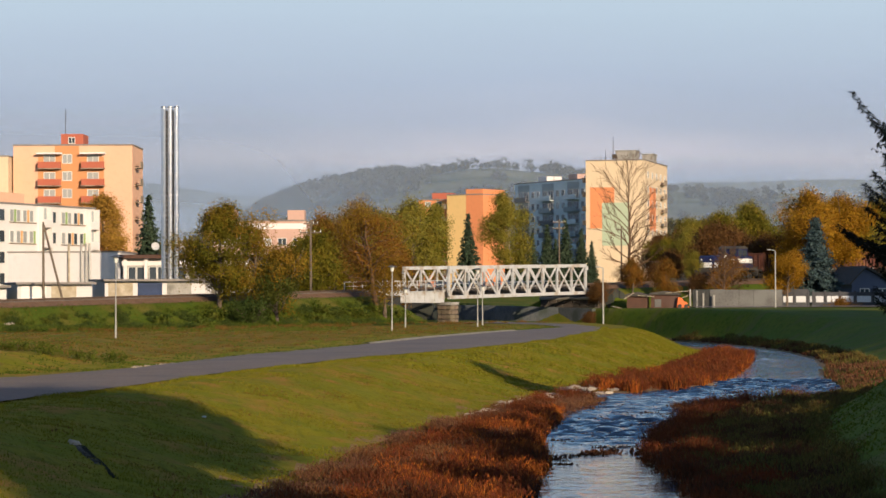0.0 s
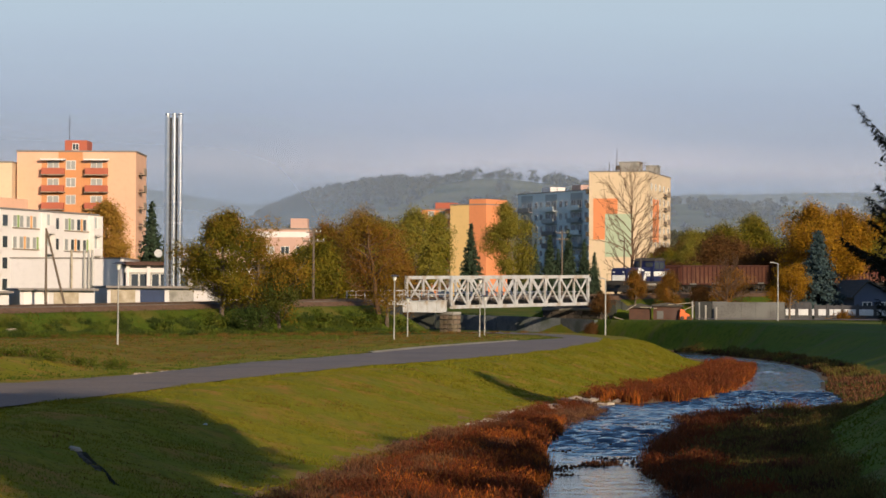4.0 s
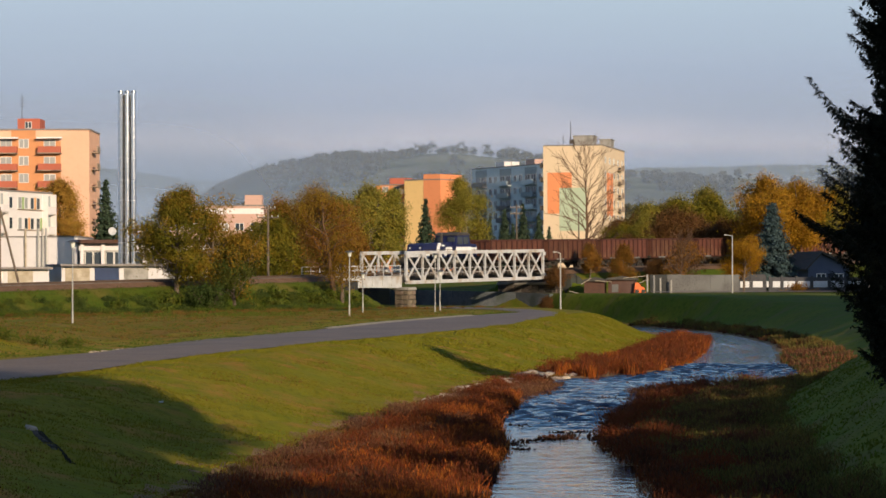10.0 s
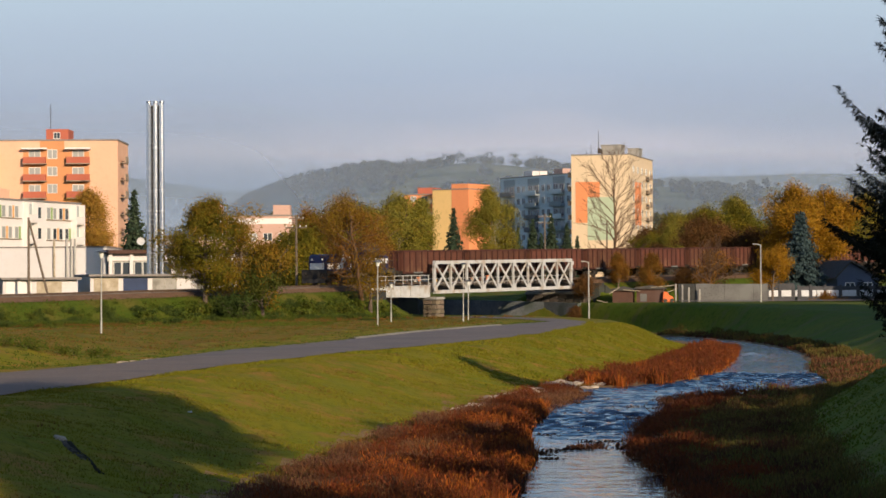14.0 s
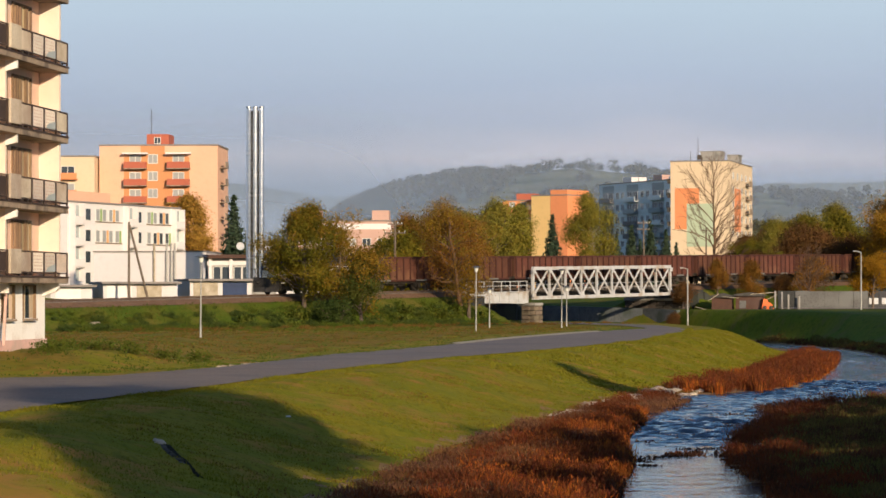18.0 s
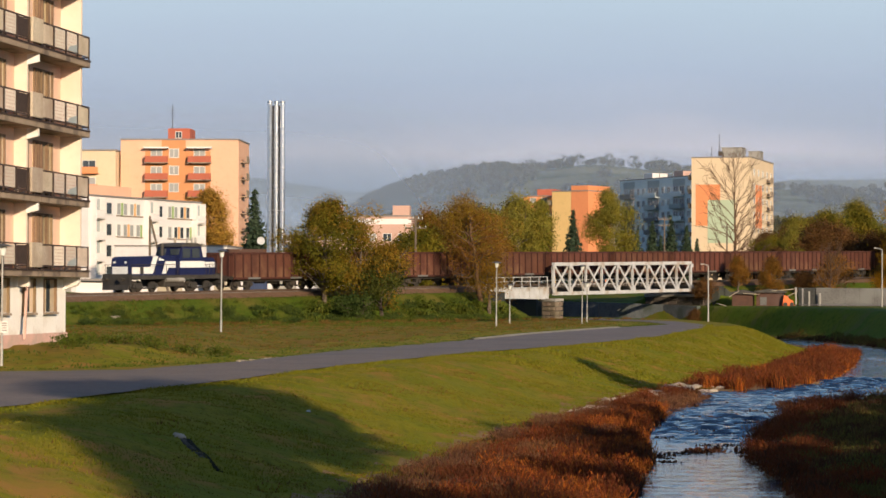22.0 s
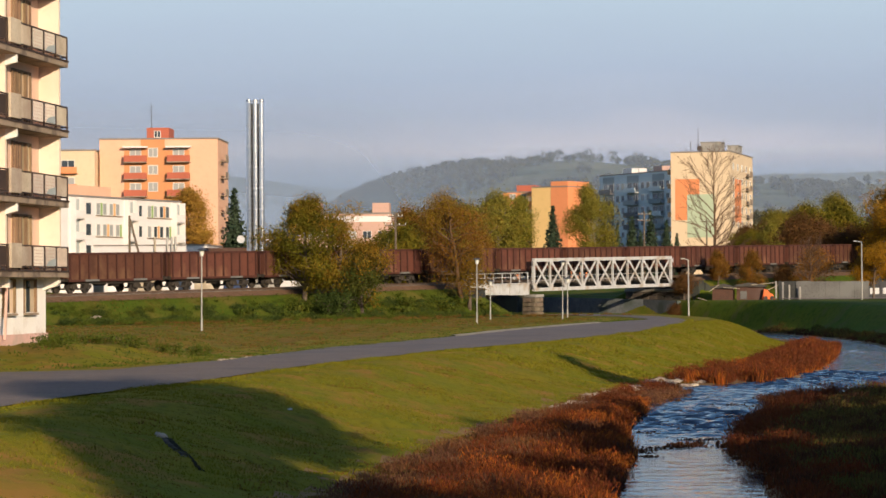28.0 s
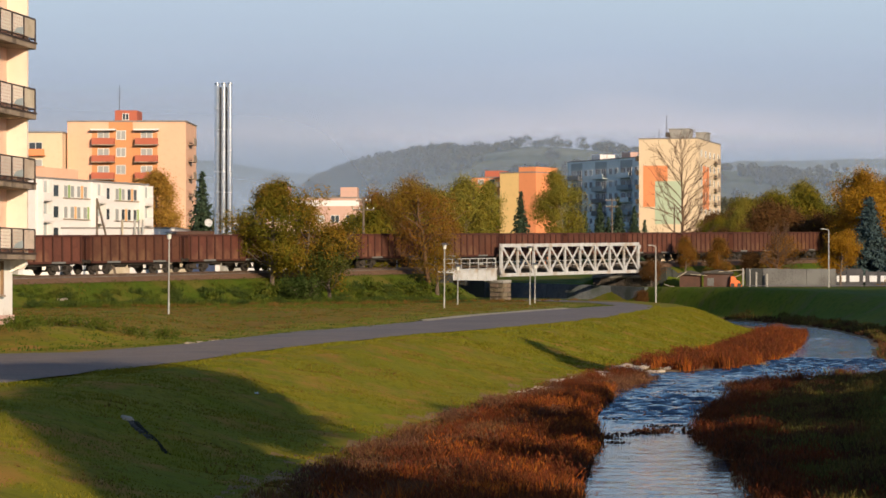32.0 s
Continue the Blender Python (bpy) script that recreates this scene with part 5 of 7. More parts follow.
def big_spruce(seed, height):
    gen = np.random.default_rng(seed)
    t = thing("spruce_tree", pose(0, 0, 0), "spruce with drooping branches and hanging twigs, darkened for shade", "tree", "riverside spruces")
    bm = B()
    rod(bm, (0, 0, -3.2), (0, 0, height), 0.16, 0.02, seg=10)
    part("trunk", bm, M["bark_dark"], t)
    wood, cs, ways, inner, outs = B(), [], [], [], []

    def bough(zz, a, rr, lift, full=1.0):
        """A bough that sags and lifts its tip, hung with twigs."""
        d = np.array([math.cos(a), math.sin(a), 0])
        side = np.array([-d[1], d[0], 0])
        prev = np.array([0, 0, zz])
        for s in np.linspace(0.08, 1, 24):
            p = d * rr * s + np.array([0, 0, zz - 0.2 * rr * math.sin(s * 2.2) + lift * rr * s ** 3])
            rod(wood, prev, p, 0.016 * (1.05 - s), 0.016 * (1.02 - s) + 0.003, seg=4, caps=False)
            prev = p
            fan = 0.3 * (1.1 - s) * min(rr, 1.0)
            for side_k in (-1, -0.5, 0, 0.5, 1):
                q = p + side * side_k * fan + np.array([0, 0, -0.16 * abs(side_k) * fan])
                drop = (0.04 + 0.2 * math.sin(min(s * 1.15, 1) * math.pi)) * gen.uniform(0.2, 1.2) * full
                for w in np.arange(0, drop, 0.025):
                    cs.append(q + np.array([gen.normal(0, 0.004), gen.normal(0, 0.004), -w]))
                    ways.append(d * 0.35 + side * gen.normal(side_k * 0.4, 0.4) + np.array([0, 0, gen.uniform(-1.3, -0.2)]))
                for v in range(4):
                    cs.append(q + gen.normal(0, 0.01, 3))
                    ways.append(d * 0.8 + side * gen.normal(0, 0.8) + np.array([0, 0, gen.uniform(-0.5, 0.6)]))
            if s < 0.74:
                inner.append(p + np.array([0, 0, -0.06]))

    z = 1.8
    while z < height - 0.15:
        reach = float(np.interp(z, (1.7, 2.05, 2.4, 2.75, 3.3, 3.9, 4.3, 4.7, 5.3, 5.9, 7.0), (0.46, 0.86, 1.09, 1.18, 1.21, 1.2, 1.03, 0.87, 0.82, 0.9, 0.06)))
        a0 = gen.uniform(0, 6)
        for j in range(12):
            rr = reach * (gen.uniform(0.6, 0.88) if gen.random() < 0.6 else gen.uniform(0.9, 1.04))
            bough(z + gen.normal(0, 0.05), a0 + j * math.tau / 12 + gen.normal(0, 0.2), rr, 0.22)
        z += gen.uniform(0.13, 0.2)
    # two boughs that reach out over the river
    bough(4.62, math.pi + 0.12, 1.36, 0.4, 1.3)
    bough(4.5, math.pi - 0.3, 1.1, 0.3, 1.3)
    for k in range(5):
        bough(3.5 - 0.05 * k, math.pi + gen.normal(0, 0.16), 1.48 - 0.05 * k, 0.16, 0.5)
    part("bough", wood, M["bark_dark"], t)
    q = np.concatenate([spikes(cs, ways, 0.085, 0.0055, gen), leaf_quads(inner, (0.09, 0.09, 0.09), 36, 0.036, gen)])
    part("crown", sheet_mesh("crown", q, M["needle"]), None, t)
    return t


near_spruce = big_spruce(61, 7.0)
near_spruce.matrix_basis = pose(5.6, 30, -0.05)
shade_spruce = conifer("spruce_tree", 13.0, 9.0, "needle", 62, "unseen broad spruce added to cast shade", whorls=30, size=0.32, droop=0.3)
stand(shade_spruce, 41, 20)
# unseen trees added behind and beside the view, to cast shade on the banks
for k, (x, y, s) in enumerate(((32, 15, 1.35), (30, 25, 1.35), (36, 9, 1.45), (28.5, 49, 1.1), (31, 41, 1.2), (32, 32, 1.3), (35, 45, 1.15), (37, 36, 1.3), (36, 23, 1.4), (41, 27, 1.35), (40, 43, 1.2), (32.5, 57, 1.1), (41, 55, 1.3), (43, 13, 1.6), (48.3, 154.3, 1.1), (54.3, 162.3, 1.3), (51.3, 176.3, 1.2), (56.3, 190.3, 1.4), (58.3, 204.3, 1.4), (62.3, 174.3, 1.4), (60.3, 218.3, 1.4), (65.3, 199.3, 1.4), (49.8, 207.3, 1.7), (52.3, 196.3, 1.7), (53.8, 218.3, 1.7), (28.4, 78.0, 1.23), (15.0, 38.0, 0.5), (63, 270, 1.5), (68, 262, 1.4), (66, 286, 1.8), (72, 280, 1.8), (49, 185, 1.5), (47.5, 170, 1.3), (57, 206, 1.7), (14.7, 46, 0.55), (13.4, 43.5, 0.5), (12.3, 42.0, 0.5))):
    c = another(shade_spruce, x, y, 57 * k, s)
# two unseen limes, crowns shaped to cast the shadow on the slope
SHADE = dict(size=0.34, per=30, cluster_r=0.55, bare=0.0, limbs=60)
stand(tree("lime_tree", 21.2, 5.0, "leaf_green", 71, "unseen tall lime tree added to shade the slope", clusters=1500, top=2.0, trunk_share=0.83, **SHADE), 20.7, 14.5)
stand(tree("lime_tree", 17.2, 6.5, "leaf_green", 72, "unseen lower lime tree added to shade the slope", clusters=1500, top=1.3, trunk_share=0.45, **SHADE), 17.5, 12.9)

# ---- woods on the far hill ----
gen = np.random.default_rng(77)
def far_wood(name, label, leaf, spots, size, h):
    """Many rounded crowns of small leaves, standing on the land at the spots."""
    xs, ys = spots[:, 0], spots[:, 1]
    zs = land(xs, ys)
    hh = h * gen.uniform(0.6, 1.25, len(xs))
    c, out = [], []
    for x, y, z, q in zip(xs, ys, zs, hh):
        m = int(34 * max(1, h / 4.5) ** 1.5)
        p = gen.normal(0, 1, (m, 3))
        p /= np.linalg.norm(p, axis=1)[:, None]
        out.append(p.copy())
        p *= gen.uniform(0.65, 1.0, (m, 1)) * np.array([q * 0.44, q * 0.44, q * 0.46])
        c.append(p + np.array([x, y, z + q * 0.48]))
    q = leaf_quads(np.concatenate(c), 0.35 * size, 3, size, gen, np.concatenate(out))
    return tagged(new(name, sheet_mesh(name, q, M[leaf])), label, "woods", kind="stuff")


M["far_green"] = leafy("far woods", (0.075, 0.085, 0.045), (0.12, 0.1, 0.05), 0.3, 0.1)
M["far_brown"] = leafy("far autumn woods", (0.17, 0.125, 0.075), (0.13, 0.115, 0.075), 0.3, 0.1)
n_w = 5200
ridge = np.column_stack([gen.uniform(-260, 330, n_w), gen.uniform(840, 1480, n_w)])
wooded = np.sin(ridge[:, 0] / 31 + ridge[:, 1] / 57) + np.sin(ridge[:, 0] / 13 - ridge[:, 1] / 91) + 2.2 * smooth_step(10, -50, ridge[:, 0]) * smooth_step(1150, 1400, ridge[:, 1]) + 0.9 * smooth_step(1100, 900, ridge[:, 1])
hedge = (np.abs((ridge[:, 1] + 0.5 * ridge[:, 0]) % 95 - 40) < 5) & (ridge[:, 0] > -120)
ridge = ridge[(wooded > 0.75) | (hedge & (gen.random(n_w) < 0.9))]
far_wood("hill_woods", "misty grey-green woods on the hillside", "far_green", ridge, 0.75, 4.6)
lone = np.column_stack([gen.uniform(-110, 330, 90), 1455 + gen.normal(0, 14, 90)])
lone = lone[np.sin(lone[:, 0] / 9.0) + np.sin(lone[:, 0] / 23.0 + 2) > -0.1]
far_wood("ridge_trees", "single round trees along the hill ridge", "far_green", lone, 0.6, 4.2)
crest_trees = np.array([(-40, 1450), (-37, 1455), (-26, 1452), (-23, 1456), (-9, 1453), (-5, 1450), (-1, 1456), (3, 1452), (16, 1450), (19, 1456), (32, 1452), (45, 1452)], float)
far_wood("ridge_trees", "large round trees on the hill crest", "far_green", crest_trees, 0.6, 6.6)
low = np.column_stack([gen.uniform(40, 420, 420), gen.uniform(520, 900, 420)])
low = low[low[:, 0] > low[:, 1] * 0.078]
far_wood("valley_woods", "mixed autumn woods beyond the railway", "far_brown", low, 1.0, 7)
low = np.column_stack([gen.uniform(-70, 20, 90), gen.uniform(620, 800, 90)])
far_wood("valley_woods", "grey-green trees behind the apartment houses", "far_green", low, 1.0, 7)

# ---- reeds and weeds ----
def blades(spots, height, width, gen, lean=0.28):
    """Bent reed blades: two quads each."""
    n = len(spots)
    x, y = spots[:, 0], spots[:, 1]
    z = np.maximum(ground_z(x, y), WATER_Z - 0.03) - 0.015
    h = height * gen.uniform(0.5, 1.2, n)
    a = gen.uniform(0, math.tau, n)
    d = np.stack([np.cos(a), np.sin(a), np.zeros(n)], -1)
    ln = gen.normal(0, lean, (n, 2))
    base = np.stack([x, y, z], -1)
    mid = base + np.stack([ln[:, 0] * h * 0.35, ln[:, 1] * h * 0.35, h * 0.55], -1)
    tip = base + np.stack([ln[:, 0] * h, ln[:, 1] * h, h], -1)
    w = d * (width * gen.uniform(0.6, 1.4, n))[:, None]
    return np.concatenate([np.stack([base - w * 0.7, base + w * 0.7, mid + w, mid - w], 1), np.stack([mid - w, mid + w, tip + w * 0.15, tip - w * 0.15], 1)])


def reed_bed(name, label, leaf, y0, y1, left, right, count, height, width, gap=0.0, seed=1, category="reeds"):
    g = np.random.default_rng(seed)
    y = g.uniform(y0, y1, count * 2)
    u = g.uniform(0, 1, count * 2)
    xl = np.interp(y, YS, left) if not callable(left) else left(y)
    xr = np.interp(y, YS, right) if not callable(right) else right(y)
    x = xl + (xr - xl) * u
    ph = g.uniform(0, math.tau, 6)
    clump = sum(np.sin(x * kx + y * ky + p + 1.4 * np.sin(x * ky - y * kx * 0.6 + p)) for kx, ky, p in zip((2.1, 0.9, -1.6, 3.1, 0.5, -2.6), (0.5, 1.1, 0.7, -0.8, -0.45, 1.5), ph)) * 0.62 + g.normal(0, 0.4, len(x))
    ok = (clump > gap) & (xr > xl)
    s = np.column_stack([x, y])[ok][:count]
    hmod = height * (0.78 + 0.45 * np.sin(s[:, 0] * 1.1) * np.sin(s[:, 1] * 0.6))
    return tagged(new(name, sheet_mesh(name, blades(s, hmod, width, g), M[leaf])), label, category, kind="stuff")


edge = lambda base, off: (lambda y: np.interp(y, YS, base) + off)
reed_bed("reeds", "tall rust-red reeds along the near water", "reed", 50, 110, edge(X_FOOT, 2.2), edge(X_LEFT, -0.1), 12000, 0.5, 0.011, 0.2, 1)
reed_bed("reeds", "reed clumps painted bright sunlit orange", "reed_sunlit", 50, 108, edge(X_FOOT, 2.4), edge(X_LEFT, 0.1), 6500, 0.55, 0.011, 0.9, 21)
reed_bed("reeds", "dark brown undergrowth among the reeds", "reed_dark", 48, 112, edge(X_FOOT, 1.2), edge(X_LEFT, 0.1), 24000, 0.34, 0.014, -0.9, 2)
reed_bed("reeds", "rust-red reeds on the bend", "reed", 130, 205, edge(X_FOOT, 1.4), edge(X_LEFT, -0.1), 14000, 0.6, 0.018, -0.1, 3)
reed_bed("reeds", "reed clumps on the bend painted bright sunlit orange", "reed_sunlit", 129, 205, edge(X_FOOT, 1.8), edge(X_LEFT, 0.0), 8000, 0.66, 0.018, 0.5, 22)
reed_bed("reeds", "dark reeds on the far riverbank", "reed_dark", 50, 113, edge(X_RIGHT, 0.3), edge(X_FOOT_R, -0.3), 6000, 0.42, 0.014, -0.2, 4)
reed_bed("reeds", "rust-red reeds on the far riverbank", "reed", 50, 112, edge(X_RIGHT, 0.0), edge(X_RIGHT, 1.9), 7000, 0.52, 0.012, 0.35, 5)
reed_bed("reeds", "brown-green sedge under the far bank", "reed_green", 50, 115, edge(X_RIGHT, 1.0), edge(X_FOOT_R, 0.5), 24000, 0.3, 0.016, -0.6, 6)
reed_bed("reeds", "brown sedge along the distant bank", "reed_dark", 120, 270, edge(X_RIGHT, 0.3), edge(X_FOOT_R, 0.2), 6000, 0.36, 0.03, -0.2, 7)
reed_bed("reeds", "withered plum-brown sedge on the river bend", "weed_plum", 116, 168, edge(X_RIGHT, 0.2), edge(X_FOOT_R, 0.9), 6000, 0.36, 0.03, -0.2, 24)
reed_bed("reeds", "dark green weeds on the river bend", "scrub", 116, 168, edge(X_RIGHT, 0.2), edge(X_FOOT_R, 0.9), 5000, 0.3, 0.03, -0.2, 25)
reed_bed("reeds", "yellow-green sedge along the distant bank", "reed_green", 165, 270, edge(X_RIGHT, 0.5), edge(X_FOOT_R, 0.9), 10000, 0.4, 0.03, -0.3, 8)


def knotweed(name, label, leaf, y0, y1, left, right, count, height, gap, seed, size=0.035):
    """Bushy autumn weed stands: clumps of small leaves on the bank."""
    g = np.random.default_rng(seed)
    y = g.uniform(y0, y1, count * 3)
    x = left(y) + (right(y) - left(y)) * g.uniform(0, 1, count * 3)
    ph = g.uniform(0, math.tau, 4)
    clump = sum(np.sin(x * kx + y * ky + p) for kx, ky, p in zip((1.7, 0.8, -1.1, 2.6), (0.6, 1.2, 0.9, -0.5), ph)) * 0.7 + g.normal(0, 0.3, len(x))
    ok = (clump > gap) & (right(y) > left(y))
    x, y, clump = x[ok][:count], y[ok][:count], clump[ok][:count]
    h = height * (0.55 + 0.3 * np.clip(clump - gap, 0, 2)) * g.uniform(0.5, 1.15, len(x))
    z = np.maximum(ground_z(x, y), WATER_Z)
    base = np.repeat(np.stack([x, y, z], -1), 46, 0)
    hh = np.repeat(h, 46)
    up = g.uniform(0.05, 1.0, len(base)) ** 0.8
    spread = 0.1 + 0.1 * up
    base = base + np.stack([g.normal(0, 1, len(base)) * spread, g.normal(0, 1, len(base)) * spread, hh * up * 1.1], -1)
    ways = np.stack([g.normal(0, 0.45, len(base)), g.normal(0, 0.45, len(base)), np.ones(len(base))], -1)
    q = spikes(base, ways, 4.0 * size, 0.3 * size, g)
    return tagged(new(name, sheet_mesh(name, q, M[leaf])), label, "weeds", kind="stuff")


knotweed("bank_weeds", "rust-brown bushy weeds along the near water", "reed", 50, 111, edge(X_FOOT, 1.6), edge(X_LEFT, -0.2), 1500, 0.5, -0.2, 31)
knotweed("bank_weeds", "purple-brown withered weeds at the slope foot", "weed_plum", 50, 118, edge(X_FOOT, 0.7), edge(X_FOOT, 3.6), 1400, 0.3, -0.5, 32)
knotweed("bank_weeds", "bushy weeds painted sunlit orange", "reed_sunlit", 50, 109, edge(X_FOOT, 2.2), edge(X_LEFT, 0.0), 330, 0.56, 0.9, 33)
knotweed("bank_weeds", "rust-brown bushy weeds on the bend", "reed", 130, 205, edge(X_FOOT, 0.8), edge(X_LEFT, -0.1), 1500, 0.55, -0.4, 34, 0.05)
knotweed("bank_weeds", "red-brown weeds at the far water's edge", "reed", 50, 120, edge(X_RIGHT, 0.0), edge(X_RIGHT, 2.2), 700, 0.5, 0.1, 35)
knotweed("bank_weeds", "dark brown weeds under the far bank", "reed_dark", 50, 115, edge(X_RIGHT, 0.2), edge(X_FOOT_R, 0.2), 650, 0.42, 0.1, 36)
knotweed("bank_weeds", "dull green weeds under the far bank", "reed_green", 50, 116, edge(X_RIGHT, 1.2), edge(X_FOOT_R, 1.0), 1700, 0.36, -0.3, 37)
knotweed("river_island", "dark weed island in the shallows", "reed_dark", 105, 113, lambda y: 0 * y + 8.2, lambda y: 0 * y + 11.4, 160, 0.3, -0.4, 38)
knotweed("river_island", "rust-red tuft standing in the water", "reed", 117, 121.5, lambda y: 0 * y + 3.9, lambda y: 0 * y + 5.4, 80, 0.45, -1.2, 39)
reed_bed("water_weed", "dark weed tufts in the shallow water", "reed_dark", 74, 150, edge(X_LEFT, 0.0), edge(X_RIGHT, 0.0), 8500, 0.11, 0.05, 1.1, 9, "weed")
reed_bed("grass_tufts", "short olive turf on the slope", "turf", 48, 120, edge(X_CREST, -1.2), edge(X_FOOT, 2.0), 100000, 0.07, 0.011, -9, 10, "grass")
reed_bed("grass_tufts", "short olive turf along the bend", "turf", 120, 215, edge(X_CREST, -1.2), edge(X_FOOT, 0.8), 60000, 0.09, 0.035, -9, 18, "grass")
reed_bed("grass_tufts", "dry straw at the foot of the slope", "dry_weed", 50, 210, edge(X_FOOT, 0.0), edge(X_FOOT, 2.2), 26000, 0.12, 0.02, -2, 13, "grass")
reed_bed("grass_tufts", "dry straw patches on the slope", "dry_weed", 50, 130, edge(X_CREST, 2.0), edge(X_FOOT, 1.0), 8000, 0.07, 0.02, 0.9, 19, "grass")
reed_bed("grass_tufts", "red-brown weeds in the meadow", "dry_weed", 118, 236, lambda y: -40 + 0 * y, lambda y: np.interp(y, ROAD_Y, ROAD_FAR) - 4.0, 70000, 0.1, 0.018, 0.1, 11, "grass")
reed_bed("grass_tufts", "green weeds in the meadow", "weed", 100, 240, lambda y: -40 + 0 * y, lambda y: np.interp(y, ROAD_Y, ROAD_FAR) - 0.2, 30000, 0.12, 0.035, 0.5, 14, "grass")
reed_bed("grass_tufts", "ragged green grass along the road edges", "weed", 99, 225, lambda y: np.interp(y, ROAD_Y, ROAD_FAR) - 1.4, lambda y: np.interp(y, ROAD_Y, ROAD_FAR) + 0.15, 9000, 0.09, 0.03, -0.3, 16, "grass")
reed_bed("grass_tufts", "ragged turf along the near road edge", "turf", 55, 225, lambda y: np.interp(y, ROAD_Y, ROAD_NEAR) - 0.35, lambda y: np.interp(y, ROAD_Y, ROAD_NEAR) + 0.7, 26000, 0.08, 0.025, -2, 17, "grass")
reed_bed("grass_tufts", "rough green grass on the railway bank", "weed", 205, 262, lambda y: 0 * y - 60, lambda y: 0 * y - 9.5, 26000, 0.2, 0.03, -0.4, 20, "grass")


def bank_line(across):
    """The x at each y of a line beside the track, on the camera's side."""
    return lambda y: RAIL_O[0] + across * RU[1] + (y - (RAIL_O[1] - across * RU[0])) * RU[0] / RU[1]


knotweed("bank_scrub", "rank dark green weeds on the railway bank", "scrub", 205, 258, bank_line(4.5), bank_line(9.5), 600, 0.45, 0.3, 41, 0.07)
knotweed("bank_scrub", "yellowing weeds on the railway bank", "weed", 205, 258, bank_line(3.6), bank_line(10.5), 600, 0.4, 0.2, 42, 0.06)
knotweed("bank_scrub", "russet weeds at the bank foot", "dry_weed", 205, 258, bank_line(8.0), bank_line(20.0), 180, 0.18, 0.2, 43, 0.05)
reed_bed("grass_tufts", "cool green grass on the shaded bank", "cool_turf", 50, 130, edge(X_FOOT_R, 0), edge(X_CREST_R, 3), 26000, 0.08, 0.025, -9, 12, "grass")


def stones(name, label, count, y0, y1, line, r0, r1, seed):
    """Pale stones strewn along a line on the ground."""
    g = np.random.default_rng(seed)
    bm = B()
    for k in range(count):
        y = g.uniform(y0, y1)
        x = line(y, g)
        r = g.uniform(r0, r1)
        z = max(float(ground_z(np.array([x]), np.array([y]))[0]), float(land(x, y)))
        st = bmesh.ops.create_icosphere(bm, subdivisions=1, radius=r)["verts"]
        for v in st:
            v.co = Vector((v.co.x * 1.5, v.co.y, v.co.z * 0.55)) * (1 + 0.3 * math.sin(37 * v.co.x + k)) + Vector((x, y, z + r * 0.15))
    return tagged(new(name, mesh_from(name, bm, M["bank_stone"])), label, "stones", kind="stuff")


stones("bank_stones", "pale stones washed out along the slope foot", 260, 100, 134, lambda y, g: float(np.interp(y, YS, X_FOOT)) + g.uniform(0.2, 2.4), 0.05, 0.2, 52)
stones("kerb_stones", "broken pale kerb stones along the road edge", 420, 112, 206, lambda y, g: float(np.interp(y, ROAD_Y, ROAD_FAR)) + g.normal(0.05, 0.14), 0.03, 0.1, 53)


def bank_bushes():
    g = np.random.default_rng(15)
    for k, (al_, ac_, r) in enumerate(((-62, 5.5, 1.3), (-58, 6.2, 1.5), (-55, 4.8, 1.2), (-52, 5.0, 1.2), (-66, 7.5, 1.0), (-48, 6.5, 1.3), (-45, 5.2, 1.2), (-41, 6.0, 1.4), (-37, 5.6, 1.3), (-34, 6.6, 1.5), (-70, 6.0, 0.9))):
        x, y, _ = on_rail(al_, ac_)
        r *= 0.6
        t = thing("bush", pose(x, y, float(land(x, y))), "low green bramble bush on the railway bank", "bush", "bank bushes")
        c = g.normal(0, 1, (60, 3)) * np.array([r * 0.6, r * 0.6, r * 0.25]) + np.array([0, 0, r * 0.25])
        bm = B()
        for q in c[:14]:
            rod(bm, (q[0] * 0.2, q[1] * 0.2, -0.1), q, 0.02, 0.008, seg=4, caps=False)
        part("stem", bm, M["bark"], t)
        part("foliage", sheet_mesh("foliage", leaf_quads(c, 0.22, 16, 0.15, g), M["weed"]), None, t)


bank_bushes()


# ---- buildings ----
def window_mesh(w, h, panes=2, pane_mat="pane"):
    """A window lying in the plane y = 0, looking towards -y, its lower left corner at the origin."""
    key = (round(w, 2), round(h, 2), panes, pane_mat)
    if key not in WINDOWS:
        t = min(0.09, w * 0.08)
        xs = sorted(v for k in range(panes + 1) for v in (k * (w - t) / panes, k * (w - t) / panes + t))
        zs = (0, t, h - t, h)
        bm = B()
        grid = [[bm.verts.new((x, -0.05, z)) for z in zs] for x in xs]
        cells = [bm.faces.new((grid[i][j], grid[i + 1][j], grid[i + 1][j + 1], grid[i][j + 1])) for i in range(len(xs) - 1) for j in range(3) if j != 1 or i % 2 == 0]
        ext = bmesh.ops.extrude_face_region(bm, geom=cells)
        for v in ext["geom"]:
            if isinstance(v, bmesh.types.BMVert):
                v.co.y = 0.02
        fr = mesh_from("window", bm, M["frame"])
        bm = B()
        box(bm, t * 0.5, w - t * 0.5, -0.02, 0.0, t * 0.5, h - t * 0.5)
        WINDOWS[key] = (fr, mesh_from("pane", bm, M[pane_mat]))
    return WINDOWS[key]


WINDOWS = {}
wr_ = random.Random(9)


def add_window(parent, x, y, z, w, h, panes=2, turn=0.0, light=0.3):
    fr, pn = window_mesh(w, h, panes, "pane_light" if wr_.random() < light else "pane")
    a = part("window", fr, None, parent, m=pose(x, y, z, 0, 0, turn))
    part("pane", pn, None, a)
    return a


